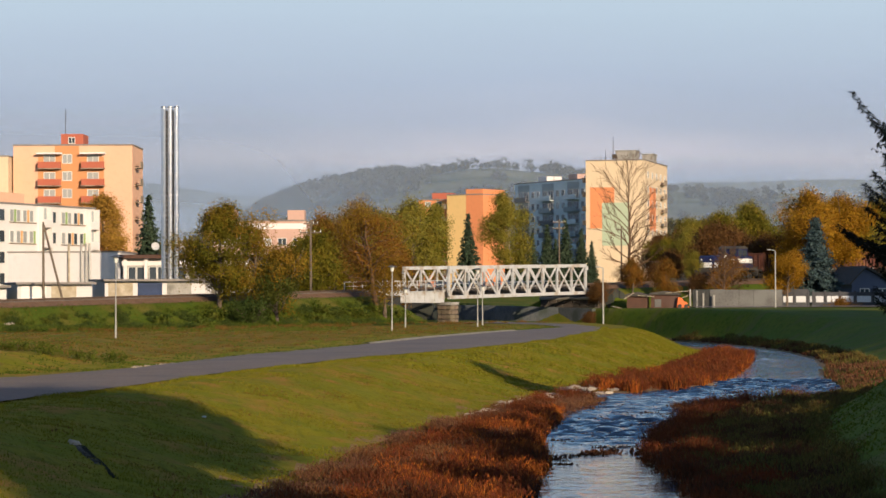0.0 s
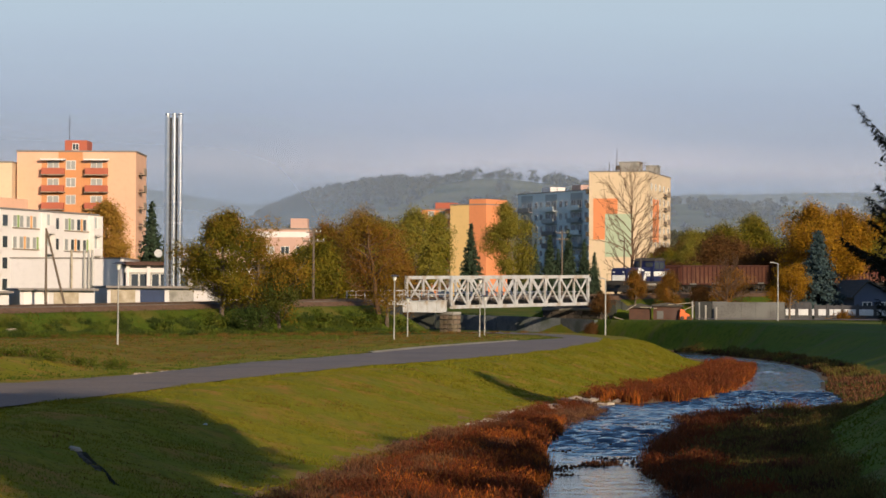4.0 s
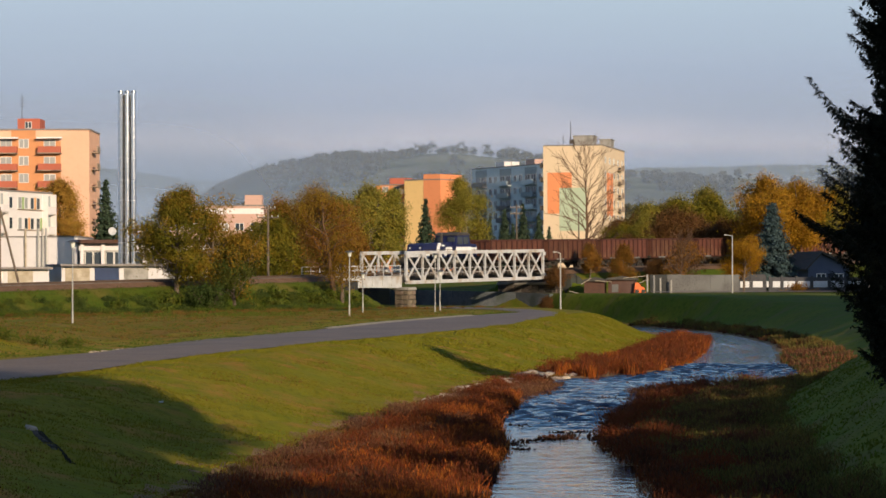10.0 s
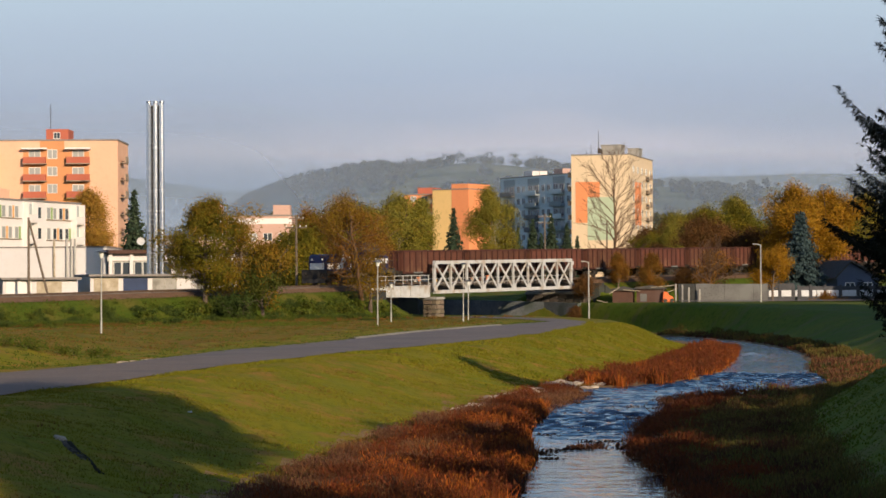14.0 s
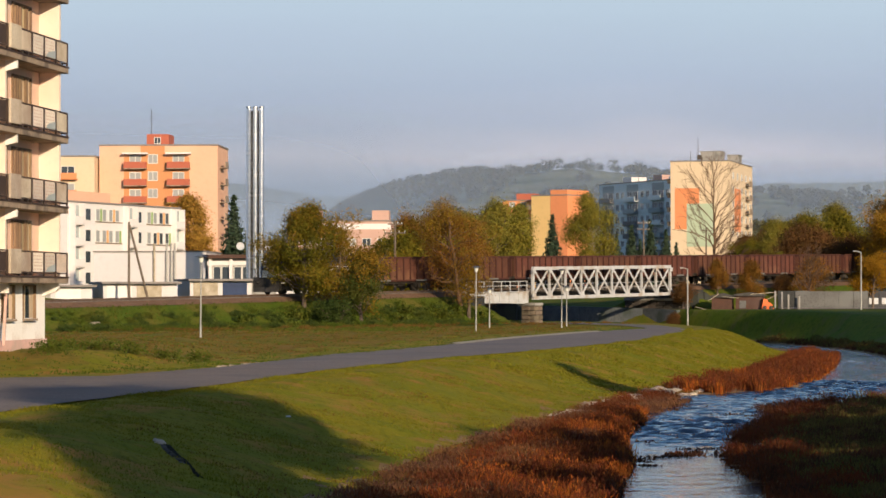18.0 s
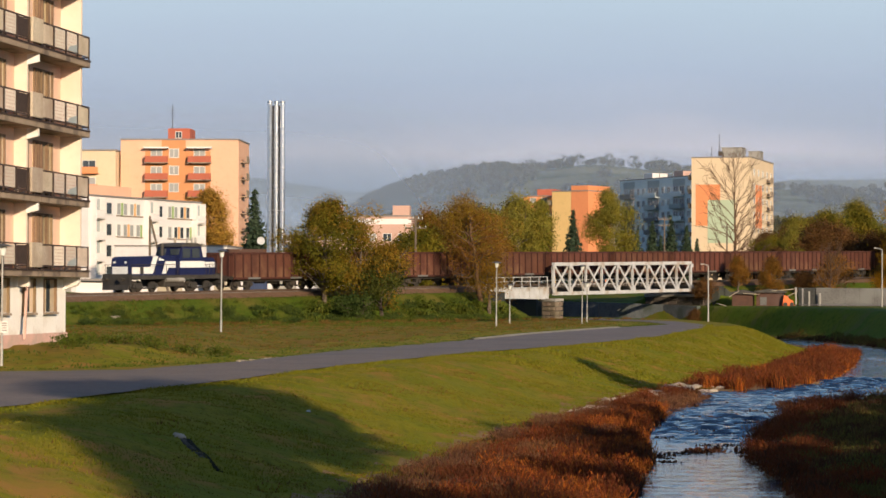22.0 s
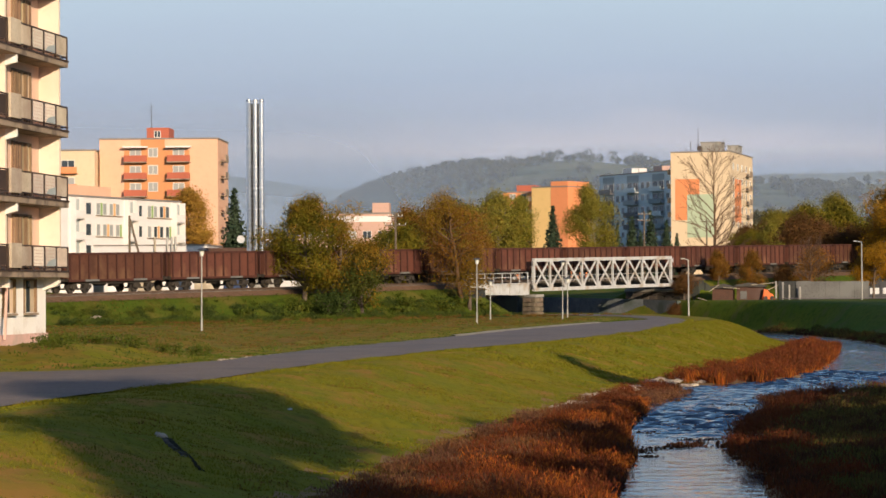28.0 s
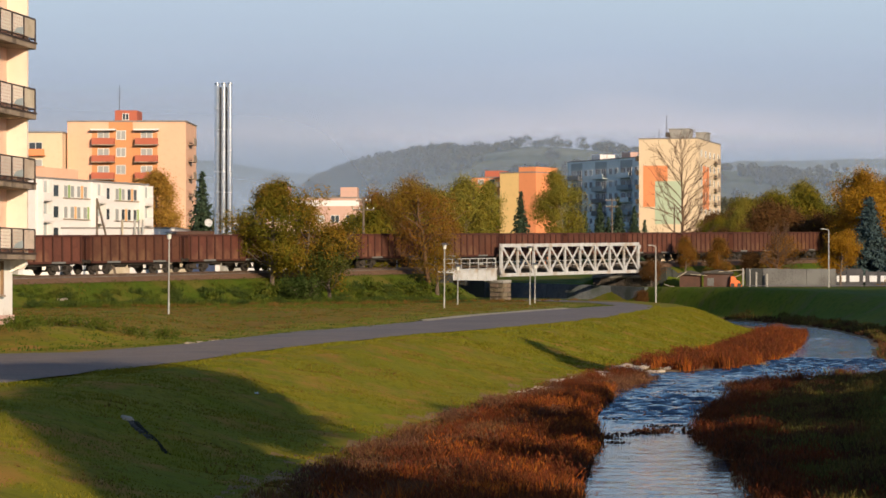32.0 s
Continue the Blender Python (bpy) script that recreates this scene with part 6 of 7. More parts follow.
def block_body(name, m, w, d, z0, z1, wall, label, category="apartment building", group="apartment buildings"):
    b = thing(name, m, label, category, group)
    bm = B()
    box(bm, 0, w, 0, d, z0, z1)
    part("wall", bm, M[wall], b)
    bm = B()
    box(bm, -0.12, w + 0.12, -0.12, d + 0.12, z1, z1 + 0.22)
    box(bm, 0.3, w - 0.3, 0.3, d - 0.3, z1 + 0.22, z1 + 0.26)
    part("roof", bm, M["flat_roof"], b)
    return b


# tall block with red balconies
ST = 2.78
a = block_body("apartment_building", pose(-73.2, 437, 0), 19.2, 14, 2, 27.0, "peach", "peach and orange apartment block with red balconies")
bm = B()
box(bm, 6.7, 10.6, -0.06, -0.004, 5, 27.0)
box(bm, 4.0, 6.7, -0.03, -0.004, 5, 25.2)
box(bm, 10.6, 14.6, -0.03, -0.004, 5, 25.2)
part("orange_stripe", bm, M["ochre"], a, "orange painted middle strip")
bm = B()
box(bm, 7.4, 11.0, 2, 8, 27.0, 29.0)
ph = part("stair_house", bm, M["red_panel"], a, "orange rooftop stair house")
add_window(a, 8.6, 1.95, 27.4, 1.1, 1.1)
bm = B()
rod(bm, (8.0, 3, 29), (8.0, 3, 33.2), 0.06, 0.03, seg=6)
for k in range(4):
    rod(bm, (7.6, 3, 31 + k * 0.5), (8.4, 3, 31 + k * 0.5), 0.025, seg=5)
part("aerial", bm, M["steel_dark"], a)
for f in range(7):
    z = 26.2 - ST * (f + 1)
    for x0 in (3.9, 10.9):
        bm = B()
        box(bm, x0 + 0.2, x0 + 3.8, -1.15, -1.05, z - 0.05, z + 0.95)
        for xx in (x0 + 0.2, x0 + 3.7):
            box(bm, xx, xx + 0.1, -1.05, 0, z - 0.05, z + 0.95)
        bal = part("balcony", bm, M["red_panel"], a)
        bm = B()
        box(bm, x0 + 0.1, x0 + 3.9, -1.2, 0, z - 0.22, z - 0.06)
        part("slab", bm, M["slab"], bal)
        add_window(a, x0 + 1.0, -0.04, z + 0.5, 1.9, 1.6, 2, light=0.7)
    add_window(a, 7.9, -0.08, z + 0.7, 1.6, 1.5, 2, light=0.9)
for x0 in (3.9, 10.9):
    bm = B()
    box(bm, x0, x0 + 4.0, -1.3, 0, 25.6, 25.85)
    part("balcony_canopy", bm, M["white_wall"], a)
for f in range(8):
    bm = B()
    box(bm, 19.2, 20.2, 3, 6.5, 4 + f * ST, 4.15 + f * ST)
    box(bm, 20.1, 20.2, 3, 6.5, 4.15 + f * ST, 5.1 + f * ST)
    part("side_balcony", bm, M["slab"], a)
# lower neighbour
a = block_body("apartment_building", pose(-86.4, 434, 0), 12.9, 12, 2, 25.1, "cream", "yellow apartment block with orange balconies")
for f in range(7):
    z = 24.3 - ST * (f + 1)
    bm = B()
    box(bm, 7.0, 10.2, -1.1, -1.0, z, z + 0.95)
    box(bm, 7.0, 10.2, -1.0, 0, z - 0.12, z)
    part("balcony", bm, M["orange"], a)
    add_window(a, 7.5, -0.02, z + 0.4, 2.2, 1.7)
    add_window(a, 4.6, -0.02, z + 0.7, 1.5, 1.4)

# white three-storey house with coloured panels
a = block_body("school_building", pose(-61.2, 341, 0, 0, 0, 71), 31.5, 12, 1.5, 14.6, "white_wall", "white multi-storey building with coloured window panels", "building", "")
bm = B()
box(bm, 4, 17, 3, 10, 14.6, 16.3)
part("roof_storey", bm, M["peach"], a)
wr_.seed(4)
for f in range(4):
    z = 14.6 - 2.72 * (f + 1)
    # window bands with coloured panels between, single windows, open loggias
    for g0, nwin in ((7.4, 4), (21.6, 4)):
        for k in range(nwin):
            x = g0 + k * 1.75
            add_window(a, x, -0.02, z + 0.5, 1.1, 1.6, 1, light=0.55)
            bm = B()
            box(bm, x + 1.1, x + 1.75, -0.035, -0.004, z + 0.5, z + 2.1)
            part("panel", bm, M[("green_panel", "white_wall", "orange_panel", "white_wall")[(k + f) % 4]], a)
        bm = B()
        box(bm, g0 - 0.1, g0 + nwin * 1.75 + 0.1, -0.12, -0.004, z + 0.36, z + 0.48)
        part("sill", bm, M["slab"], a)
    for x in (4.6, 18.6):
        add_window(a, x, -0.02, z + 0.5, 1.5, 1.6, 1, light=0.1)
    for g0 in (0.9, 15.4, 29.0):
        # no real recess: a flat grey panel paints the loggia's shade
        bm = B()
        box(bm, g0, g0 + 2.1, -0.02, -0.004, z + 0.1, z + 2.45)
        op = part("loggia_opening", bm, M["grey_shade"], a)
        bm = B()
        box(bm, g0 + 0.3, g0 + 1.3, -0.035, -0.022, z + 0.15, z + 2.2)
        part("loggia_door", bm, M["pane"], op)
        bm = B()
        box(bm, g0 - 0.1, g0 + 2.2, -0.85, -0.77, z, z + 0.95)
        box(bm, g0 - 0.1, g0 + 2.2, -0.77, -0.004, z - 0.12, z)
        part("balcony", bm, M["white_wall"], a)
        for xx in (g0 - 0.25, g0 + 2.2):
            bm = B()
            box(bm, xx, xx + 0.15, -0.8, -0.004, z - 0.1, z + 2.62)
            part("loggia_pillar", bm, M["white_wall"], a)

# boiler house: white hall, glazed front, low sheds
hall = thing("boiler_house", pose(-51.2, 302, 0), "low white windowless industrial hall", "industrial hall")
bm = B()
box(bm, 0, 12.6, 0, 14, 1.5, 7.6)
part("wall", bm, M["hall_white"], hall)
bm = B()
box(bm, -0.1, 12.7, -0.1, 14.1, 7.6, 7.75)
part("roof", bm, M["flat_roof"], hall)
for x in (6.8, 8.2, 8.7, 9.1):
    bm = B()
    rod(bm, (x, -0.18, 4.2), (x, -0.18, 8.6), 0.13, seg=8)
    part("vent_pipe", bm, M["lamp_post"] if x > 7.2 else M["verge"], hall)
annex = thing("boiler_annex", pose(-38.4, 301, 0), "flat-roofed annex with dark glazed front and white pillars", "industrial hall")
bm = B()
box(bm, 0, 17, 0.5, 12, 1.5, 6.9)
part("wall", bm, M["concrete"], annex)
bm = B()
box(bm, -0.4, 17.4, -0.5, 12.2, 6.9, 7.3)
part("roof", bm, M["brick"], annex)
for k in range(8):
    bm = B()
    box(bm, 0.2 + k * 2.3, 0.55 + k * 2.3, -0.05, 0.5, 1.5, 6.9)
    part("pillar", bm, M["white_wall"], annex)
bm = B()
box(bm, 0, 17, 0.1, 0.45, 6.1, 6.6)
part("lintel", bm, M["white_wall"], annex)
for k in range(7):
    for j in range(2):
        add_window(annex, 0.65 + k * 2.3 + j * 0.95, 0.44, 3.6, 0.9, 2.4, 1, light=0.0)
for x, z in ((-36.9, 7.5), (-33.7, 7.5)):
    dish = thing("satellite_dish", pose(x + 2.0, 303, z + 0.9, 78, 0, -20), "white satellite dish on the annex roof", "satellite dish", "satellite dishes")
    bm = B()
    for k in range(4):
        r0, r1 = k * 0.22, (k + 1) * 0.22
        rod(bm, (0, 0, r0 * r0 * 0.25), (0, 0, r1 * r1 * 0.25), max(r0, 0.01), r1, seg=20, caps=False)
    part("reflector", bm, M["dish_grey"], dish)
    bm = B()
    rod(bm, (0, -0.2, 0), (0, -0.75, -0.4), 0.05, seg=6)
    part("mount", bm, M["steel_dark"], dish)
    dish.matrix_basis = pose(x + 2.0, 303, z + 0.75, 75, 0, 15)
    dish.scale = (0.52, 0.52, 0.52)

# triple steel chimney
ch = thing("chimney", pose(-31.27, 285, 0), "triple polished steel chimney bound by dull rings", "chimney")
for k, x in enumerate((-0.66, 0.02, 0.68)):
    bm = B()
    rod(bm, (x, 0.1 * (k == 1), 2.5), (x, 0.1 * (k == 1), 22.45), 0.275, seg=28)
    fl = part("flue", bm, M["steel"], ch)
    bm = B()
    rod(bm, (x, 0.1 * (k == 1), 22.45), (x, 0.1 * (k == 1), 22.65), 0.3, 0.26, seg=28)
    part("flue_cap", bm, M["steel_ring"], fl)
    for z in np.arange(4.5, 22, 2.2):
        bm = B()
        rod(bm, (x, 0.1 * (k == 1), z), (x, 0.1 * (k == 1), z + 0.06), 0.285, seg=28)
        part("seam_ring", bm, M["steel_ring"], fl)
bm = B()
for x in (-0.32, 0.36):
    box(bm, x - 0.1, x + 0.1, 0.22, 0.42, 2.5, 22.2)
part("support_mast", bm, M["steel_dark"], ch)
bm = B()
for z in np.arange(3.2, 22, 0.5):
    box(bm, -0.55, -0.12, -0.36, -0.32, z, z + 0.035)
for x in (-0.55, -0.14):
    box(bm, x, x + 0.035, -0.37, -0.32, 3, 22.3)
part("ladder", bm, M["steel_ring"], ch)

# low garages behind the track
for k, (x, y, w, wall, z1) in enumerate(((-62, 258, 10, "brick", 3.8), (-51.5, 262, 7, "hall_white", 3.6), (-44, 265, 7.4, "hall_white", 3.9), (-36, 269, 11, "hall_white", 4.2))):
    g = thing("garage_row", pose(x, y, 0, 0, 0, 22), "low flat-roofed garage with plain doors", "garage", "garages by the track")
    bm = B()
    box(bm, 0, w, 0, 5, 1.5, z1)
    part("wall", bm, M[wall], g)
    bm = B()
    box(bm, -0.3, w + 0.3, -0.7, 5.2, z1, z1 + 0.22)
    part("roof", bm, M["flat_roof"], g)
    for j in range(int(w // 3)):
        bm = B()
        box(bm, 0.35 + j * 3, 2.85 + j * 3, -0.06, -0.005, 1.6, z1 - 0.15)
        part("door", bm, M[("teal", "concrete", "white_wall", "verge")[(j + k) % 4]], g)

# cream tower block with painted gable
a = block_body("tower_block", pose(24.45, 565, 0, 0, 0, -13), 12.4, 30, 2, 30.4, "cream", "cream tower block with orange and green painted gable")
bm = B()
box(bm, 0.9, 6.0, -0.05, -0.004, 16.4, 24.9)
part("painted_field", bm, M["orange"], a, "orange painted rectangle")
bm = B()
box(bm, 3.4, 9.2, -0.08, -0.055, 12.8, 21.7)
part("painted_field", bm, M["mint"], a, "pale green painted rectangle")
bm = B()
box(bm, 12.404, 12.45, 6, 14, 16, 25)
part("painted_field", bm, M["orange"], a, "orange painted side field")
for f in range(8):
    z = 6.2 + f * 2.95
    for k in range(5):
        add_window(a, 12.42, 3.2 + k * 5.6, z, 1.7, 1.4, 2, turn=90, light=0.6)
    bm = B()
    box(bm, 12.45, 13.4, 20, 24, z - 0.9, z - 0.75)
    box(bm, 13.3, 13.4, 20, 24, z - 0.75, z + 0.2)
    part("balcony", bm, M["slab"], a)
    bm = B()
    box(bm, -0.8, -0.004, 0.4, 3.2, z - 0.9, z + 0.1)
    part("balcony", bm, M["steel_dark"], a)
for x0, x1, y0, y1, h in ((5.6, 9.8, 4, 9, 2.0), (9.9, 12.2, 12, 17, 1.6)):
    bm = B()
    box(bm, x0, x1, y0, y1, 30.6, 30.6 + h)
    box(bm, x0 - 0.2, x1 + 0.2, y0 - 0.2, y1 + 0.2, 30.6 + h, 30.75 + h)
    part("lift_house", bm, M["concrete"], a)
bm = B()
for x, h in ((5.2, 5.0), (3.6, 2.2), (2.6, 0.8), (6.1, 0.9)):
    rod(bm, (x, 3.5, 30.5), (x, 3.5, 30.6 + h), 0.09, 0.05, seg=6)
box(bm, 5.0, 5.9, 3.2, 3.8, 31.0, 31.9)
part("aerial", bm, M["steel_dark"], a)

# grey slab block in grazing light
a = block_body("apartment_building", pose(11.0, 639.7, 0, 0, 0, -62), 33, 12, 2, 28.6, "pale_grey", "long pale grey-green apartment block with dark balconies")
wr_.seed(8)
# flat grey strips on the wall paint the shade inside the balcony columns
for x in (1.6, 13.0, 24.6):
    bm = B()
    box(bm, x, x + 5.4, -0.015, -0.004, 4.2, 28.2)
    part("loggia_recess", bm, M["grey_shade"], a, "balcony column with recess shade painted grey")
for f in range(8):
    z = 5.5 + f * 2.8
    for k, x in enumerate((1.6, 13.0, 24.6)):
        bm = B()
        box(bm, x, x + 5.4, -1.1, -1.0, z - 0.75, z + 0.25)
        box(bm, x, x + 5.4, -1.0, -0.016, z - 0.9, z - 0.75)
        part("balcony", bm, M[("flat_roof", "grey_shade", "pale_grey")[wr_.randrange(3)]], a)
        for dx in (0.3, 3.0):
            add_window(a, x + dx, -0.03, z - 0.3, 2.1, 1.8, 2, light=0.1)
    for x in (8.0, 10.4, 19.5, 22.0, 30.9):
        add_window(a, x, -0.02, z, 1.4, 1.45, 2, light=0.3)
for x in (6, 20, 27):
    bm = B()
    box(bm, x, x + 4, 3, 7, 28.8, 30.2 if x < 27 else 29.6)
    part("lift_house", bm, M["salmon" if x == 20 else "white_wall"], a)
bm = B()
for x, h in ((11.5, 3.6), (26.0, 2.4)):
    rod(bm, (x, 4, 28.7), (x, 4, 28.7 + h), 0.07, 0.04, seg=5)
part("aerial", bm, M["steel_dark"], a)

# orange and yellow block in the middle
a = block_body("apartment_building", pose(-4.4, 566, 0, 0, 0, -30), 8.6, 9, 2, 23.4, "yellow_wall", "orange and yellow stepped apartment block")
bm = B()
box(bm, 4.6, 8.65, -0.05, -0.004, 3, 24.6)
box(bm, 4.6, 8.65, -0.004, 8, 23.7, 24.6)
part("orange_wall", bm, M["orange"], a, "orange painted wall")
bm = B()
box(bm, 8.604, 8.66, 0, 9, 3, 24.6)
part("orange_wall", bm, M["orange"], a)
for f in range(7):
    z = 4 + f * 2.78
    bm = B()
    box(bm, -1.2, 0, 0.3, 2.0, z, z + 1.0)
    part("balcony", bm, M["slab"], a)
a = block_body("apartment_building", pose(-10.4, 572, 0, 0, 0, -14), 6.2, 9, 2, 22.6, "orange", "brown-orange apartment block wing")
bm = B()
box(bm, 2.4, 6.3, 2, 7, 22.8, 24.2)
part("lift_house", bm, M["red_panel"], a)
for f in range(7):
    add_window(a, 1.4, -0.02, 4.4 + f * 2.78, 1.3, 1.3)
    add_window(a, 3.8, -0.02, 4.4 + f * 2.78, 1.3, 1.3)

# low salmon block behind the bank trees
a = block_body("apartment_building", pose(-45.5, 485, -1.0), 16.6, 12, 3, 17.0, "salmon", "low salmon-white apartment block")
bm = B()
box(bm, 0, 16.6, -0.06, -0.004, 15.6, 16.6)
part("band", bm, M["white_wall"], a)
for x0, x1 in ((0.9, 4.0), (13.2, 16.2)):
    bm = B()
    box(bm, x0, x1, 1, 6, 17.2, 19.0)
    part("lift_house", bm, M["salmon"], a)
for f in range(4):
    for k in range(6):
        add_window(a, 0.7 + k * 2.7, -0.02, 4.2 + f * 2.8, 1.6, 1.4, 2, light=0.5)

# ---- the balconied house beside the road ----
house = thing("balcony_house", pose(-22.1, 118.5, 0, 0, 0, 84.3), "cream apartment house with stacked loggias and brown railings", "apartment building")
# local x runs along the front, away from the road's near end; -y looks out over the road
HS = 3.08
Z0 = 0.15                                   # ground
F1 = 3.55                                  # first balcony floor
LEN = 26.8
bm = B()
box(bm, -LEN, 0, 0.4, 13, Z0 - 1, F1 + 4 * HS + 2.75)
part("wall", bm, M["old_cream"], house)
bm = B()
box(bm, -LEN, -0.05, 0.45, 2.0, Z0 + 0.75, F1 - 0.35)
part("ground_floor_wall", bm, M["old_white"], house, "weathered white ground floor")
bm = B()
box(bm, -LEN, 0.0, 0.44, 2.0, Z0 - 1, Z0 + 0.75)
part("plinth", bm, M["pink"], house, "faded pink plinth")
bm = B()
box(bm, -LEN, 0.7, -0.55, 13.4, F1 + 4 * HS + 2.75, F1 + 4 * HS + 3.05)
part("roof", bm, M["steel_dark"], house)
bm = B()
box(bm, -LEN, 0.6, -0.45, 1.0, F1 + 4 * HS + 2.5, F1 + 4 * HS + 2.75)
part("eaves", bm, M["old_cream"], house)
BAY = 6.7
SKEW = 3.0                                # the ground-floor panels stand slightly skewed


def skewed_wall(x0, length, y, z0, z1, mat):
    """A wall panel turned towards the road's near end."""
    bm = B()
    box(bm, 0, length, 0, 0.3, z0, z1)
    return part("wall_panel", bm, M[mat], house, m=pose(x0, y, 0, 0, 0, -SKEW))


def railing_bay(x0, xe, z, box_out, end):
    """A balcony railing of four fields: plain sheets at the ends, studded pale sheets between."""
    ra = new("railing")
    ra.parent = house
    bm = B()
    box(bm, x0, xe, -0.735, -0.675, z + 1.0, z + 1.06)
    box(bm, x0, xe, -0.72, -0.69, z + 0.12, z + 0.17)
    if end:
        box(bm, xe - 0.05, xe, -0.675, 0.0, z + 1.0, z + 1.06)
        box(bm, xe - 0.04, xe, -0.69, 0.0, z + 0.12, z + 0.17)
    part("rail", bm, M["railing"], ra)
    for j in range(5):
        xx = x0 + 0.04 + (xe - x0 - 0.08) * j / 4
        bm = B()
        box(bm, xx - 0.05, xx + 0.05, -0.742, -0.67, z - 0.02, z + 1.0)
        part("post", bm, M["railing"], ra)
    for j in range(4):
        xa, xb = x0 + (xe - x0) * (j + 0.07) / 4, x0 + (xe - x0) * (j + 0.93) / 4
        bm = B()
        box(bm, xa, xb, -0.712, -0.698, z + 0.19, z + 0.98)
        if j in (0, 3):
            part("infill", bm, M["infill"], ra, "plain beige sheet")
        elif j == 2 and box_out:
            part("infill", bm, M["railing"], ra, "dark brown sheet")
        else:
            sh = part("infill", bm, M["wire"], ra, "pale studded sheet")
            bm = B()
            for r in range(5):
                for c in range(5):
                    xx = xa + (xb - xa) * (c + 0.5 + 0.25 * (r % 2)) / 5.5
                    box(bm, xx - 0.05, xx + 0.05, -0.72, -0.7125, z + 0.28 + r * 0.14, z + 0.32 + r * 0.14)
            tagged(part("stud_row", bm, M["stud"], sh), kind="stuff")
            if j == 2:
                bm = B()
                prism(bm, [(xa + 0.1, z + 0.2), (xb, z + 0.2), (xb, z + 0.55), (xa + 0.5, z + 0.4)], -0.73, -0.7215)
                part("grey_cover", bm, M["grey_shade"], sh, "grey cloth behind the sheet")
    if box_out:
        xa, xb = x0 + (xe - x0) * 0.76, x0 + (xe - x0) * 0.98
        bm = B()
        box(bm, xa, xb, -0.86, -0.745, z + 0.08, z + 1.1, 0.015)
        part("side_box", bm, M["infill"], ra, "beige box hung on the railing")
    return ra


for f in range(5):
    z = F1 + f * HS
    top = z + HS - 0.3
    for k in range(4):
        x1 = -k * BAY
        x0 = x1 - BAY
        xe = x1 + (0.5 if k == 0 else -0.03)
        bm = B()
        box(bm, x0 + 0.02, xe + 0.02, -0.76, 1.0, z - 0.3, z, 0.02)
        part("balcony_slab", bm, M["slab"], house)
        bm = B()
        box(bm, x0 + 0.02, xe + 0.03, -0.8, -0.762, z - 0.06, z + 0.01)
        part("drip_edge", bm, M["railing"], house)
        # a plain cross wall at the bay's end; the inner ones carry a cantilever beam
        bm = B()
        box(bm, x1 - 0.22, x1 - 0.005, -0.55 if k == 0 else -0.17, 0.4, z, top)
        part("cross_wall", bm, M["old_cream"], house)
        if k:
            bm = B()
            prism(bm, [(-0.17, top - 0.46), (-0.172, top), (-0.66, top), (-0.66, top - 0.34)], x1 - 0.22, x1 - 0.005)
            for v in bm.verts:
                v.co = Vector((v.co.y, v.co.x, v.co.z))
            part("cantilever_beam", bm, M["old_white"], house)
        part("wall_panel", box(B(), x0 + 0.01, x1 - 0.24, 0.36, 0.398, z, top), M["salmon_plaster"], house)
        for wx, ww, mat in ((0.5, 1.0, "curtain"), (2.3, 0.5, "curtain_pale"), (2.95, 0.5, "pane"), (3.45, 0.75, "curtain"), (4.35, 0.65, "curtain_pale")):
            bm = B()
            box(bm, x0 + wx, x0 + wx + ww, 0.34, 0.356, z + 0.1, z + 2.36)
            wd = part("window", bm, M[mat], house)
            bm = B()
            for xx in (x0 + wx, x0 + wx + ww - 0.09):
                box(bm, xx, xx + 0.09, 0.25, 0.338, z + 0.08, z + 2.42)
            box(bm, x0 + wx + 0.09, x0 + wx + ww - 0.09, 0.27, 0.338, z + 2.34, z + 2.42)
            part("window_frame", bm, M["frame_brown"], wd)
        railing_bay(x0, xe, z, k > 0, k == 0)


def curtained_window(parent, x, z, w, h):
    """A ground-floor window: dark glass between drawn-back curtains, brown reveal, sill."""
    bm = B()
    box(bm, x, x + w, -0.012, -0.004, z, z + h)
    wd = part("window", bm, M["pane"], parent)
    for xa, xb in ((x, x + w * 0.3), (x + w * 0.66, x + w)):
        bm = B()
        box(bm, xa, xb, -0.024, -0.014, z, z + h)
        part("curtain", bm, M["curtain_pale"], wd)
    bm = B()
    for xx in (x - 0.08, x + w):
        box(bm, xx, xx + 0.08, -0.14, -0.004, z - 0.02, z + h + 0.06)
    box(bm, x, x + w, -0.1, -0.004, z + h, z + h + 0.06)
    part("window_frame", bm, M["frame_brown"], wd)
    bm = B()
    box(bm, x - 0.14, x + w + 0.14, -0.2, -0.004, z - 0.12, z - 0.03)
    part("sill", bm, M["slab"], wd)


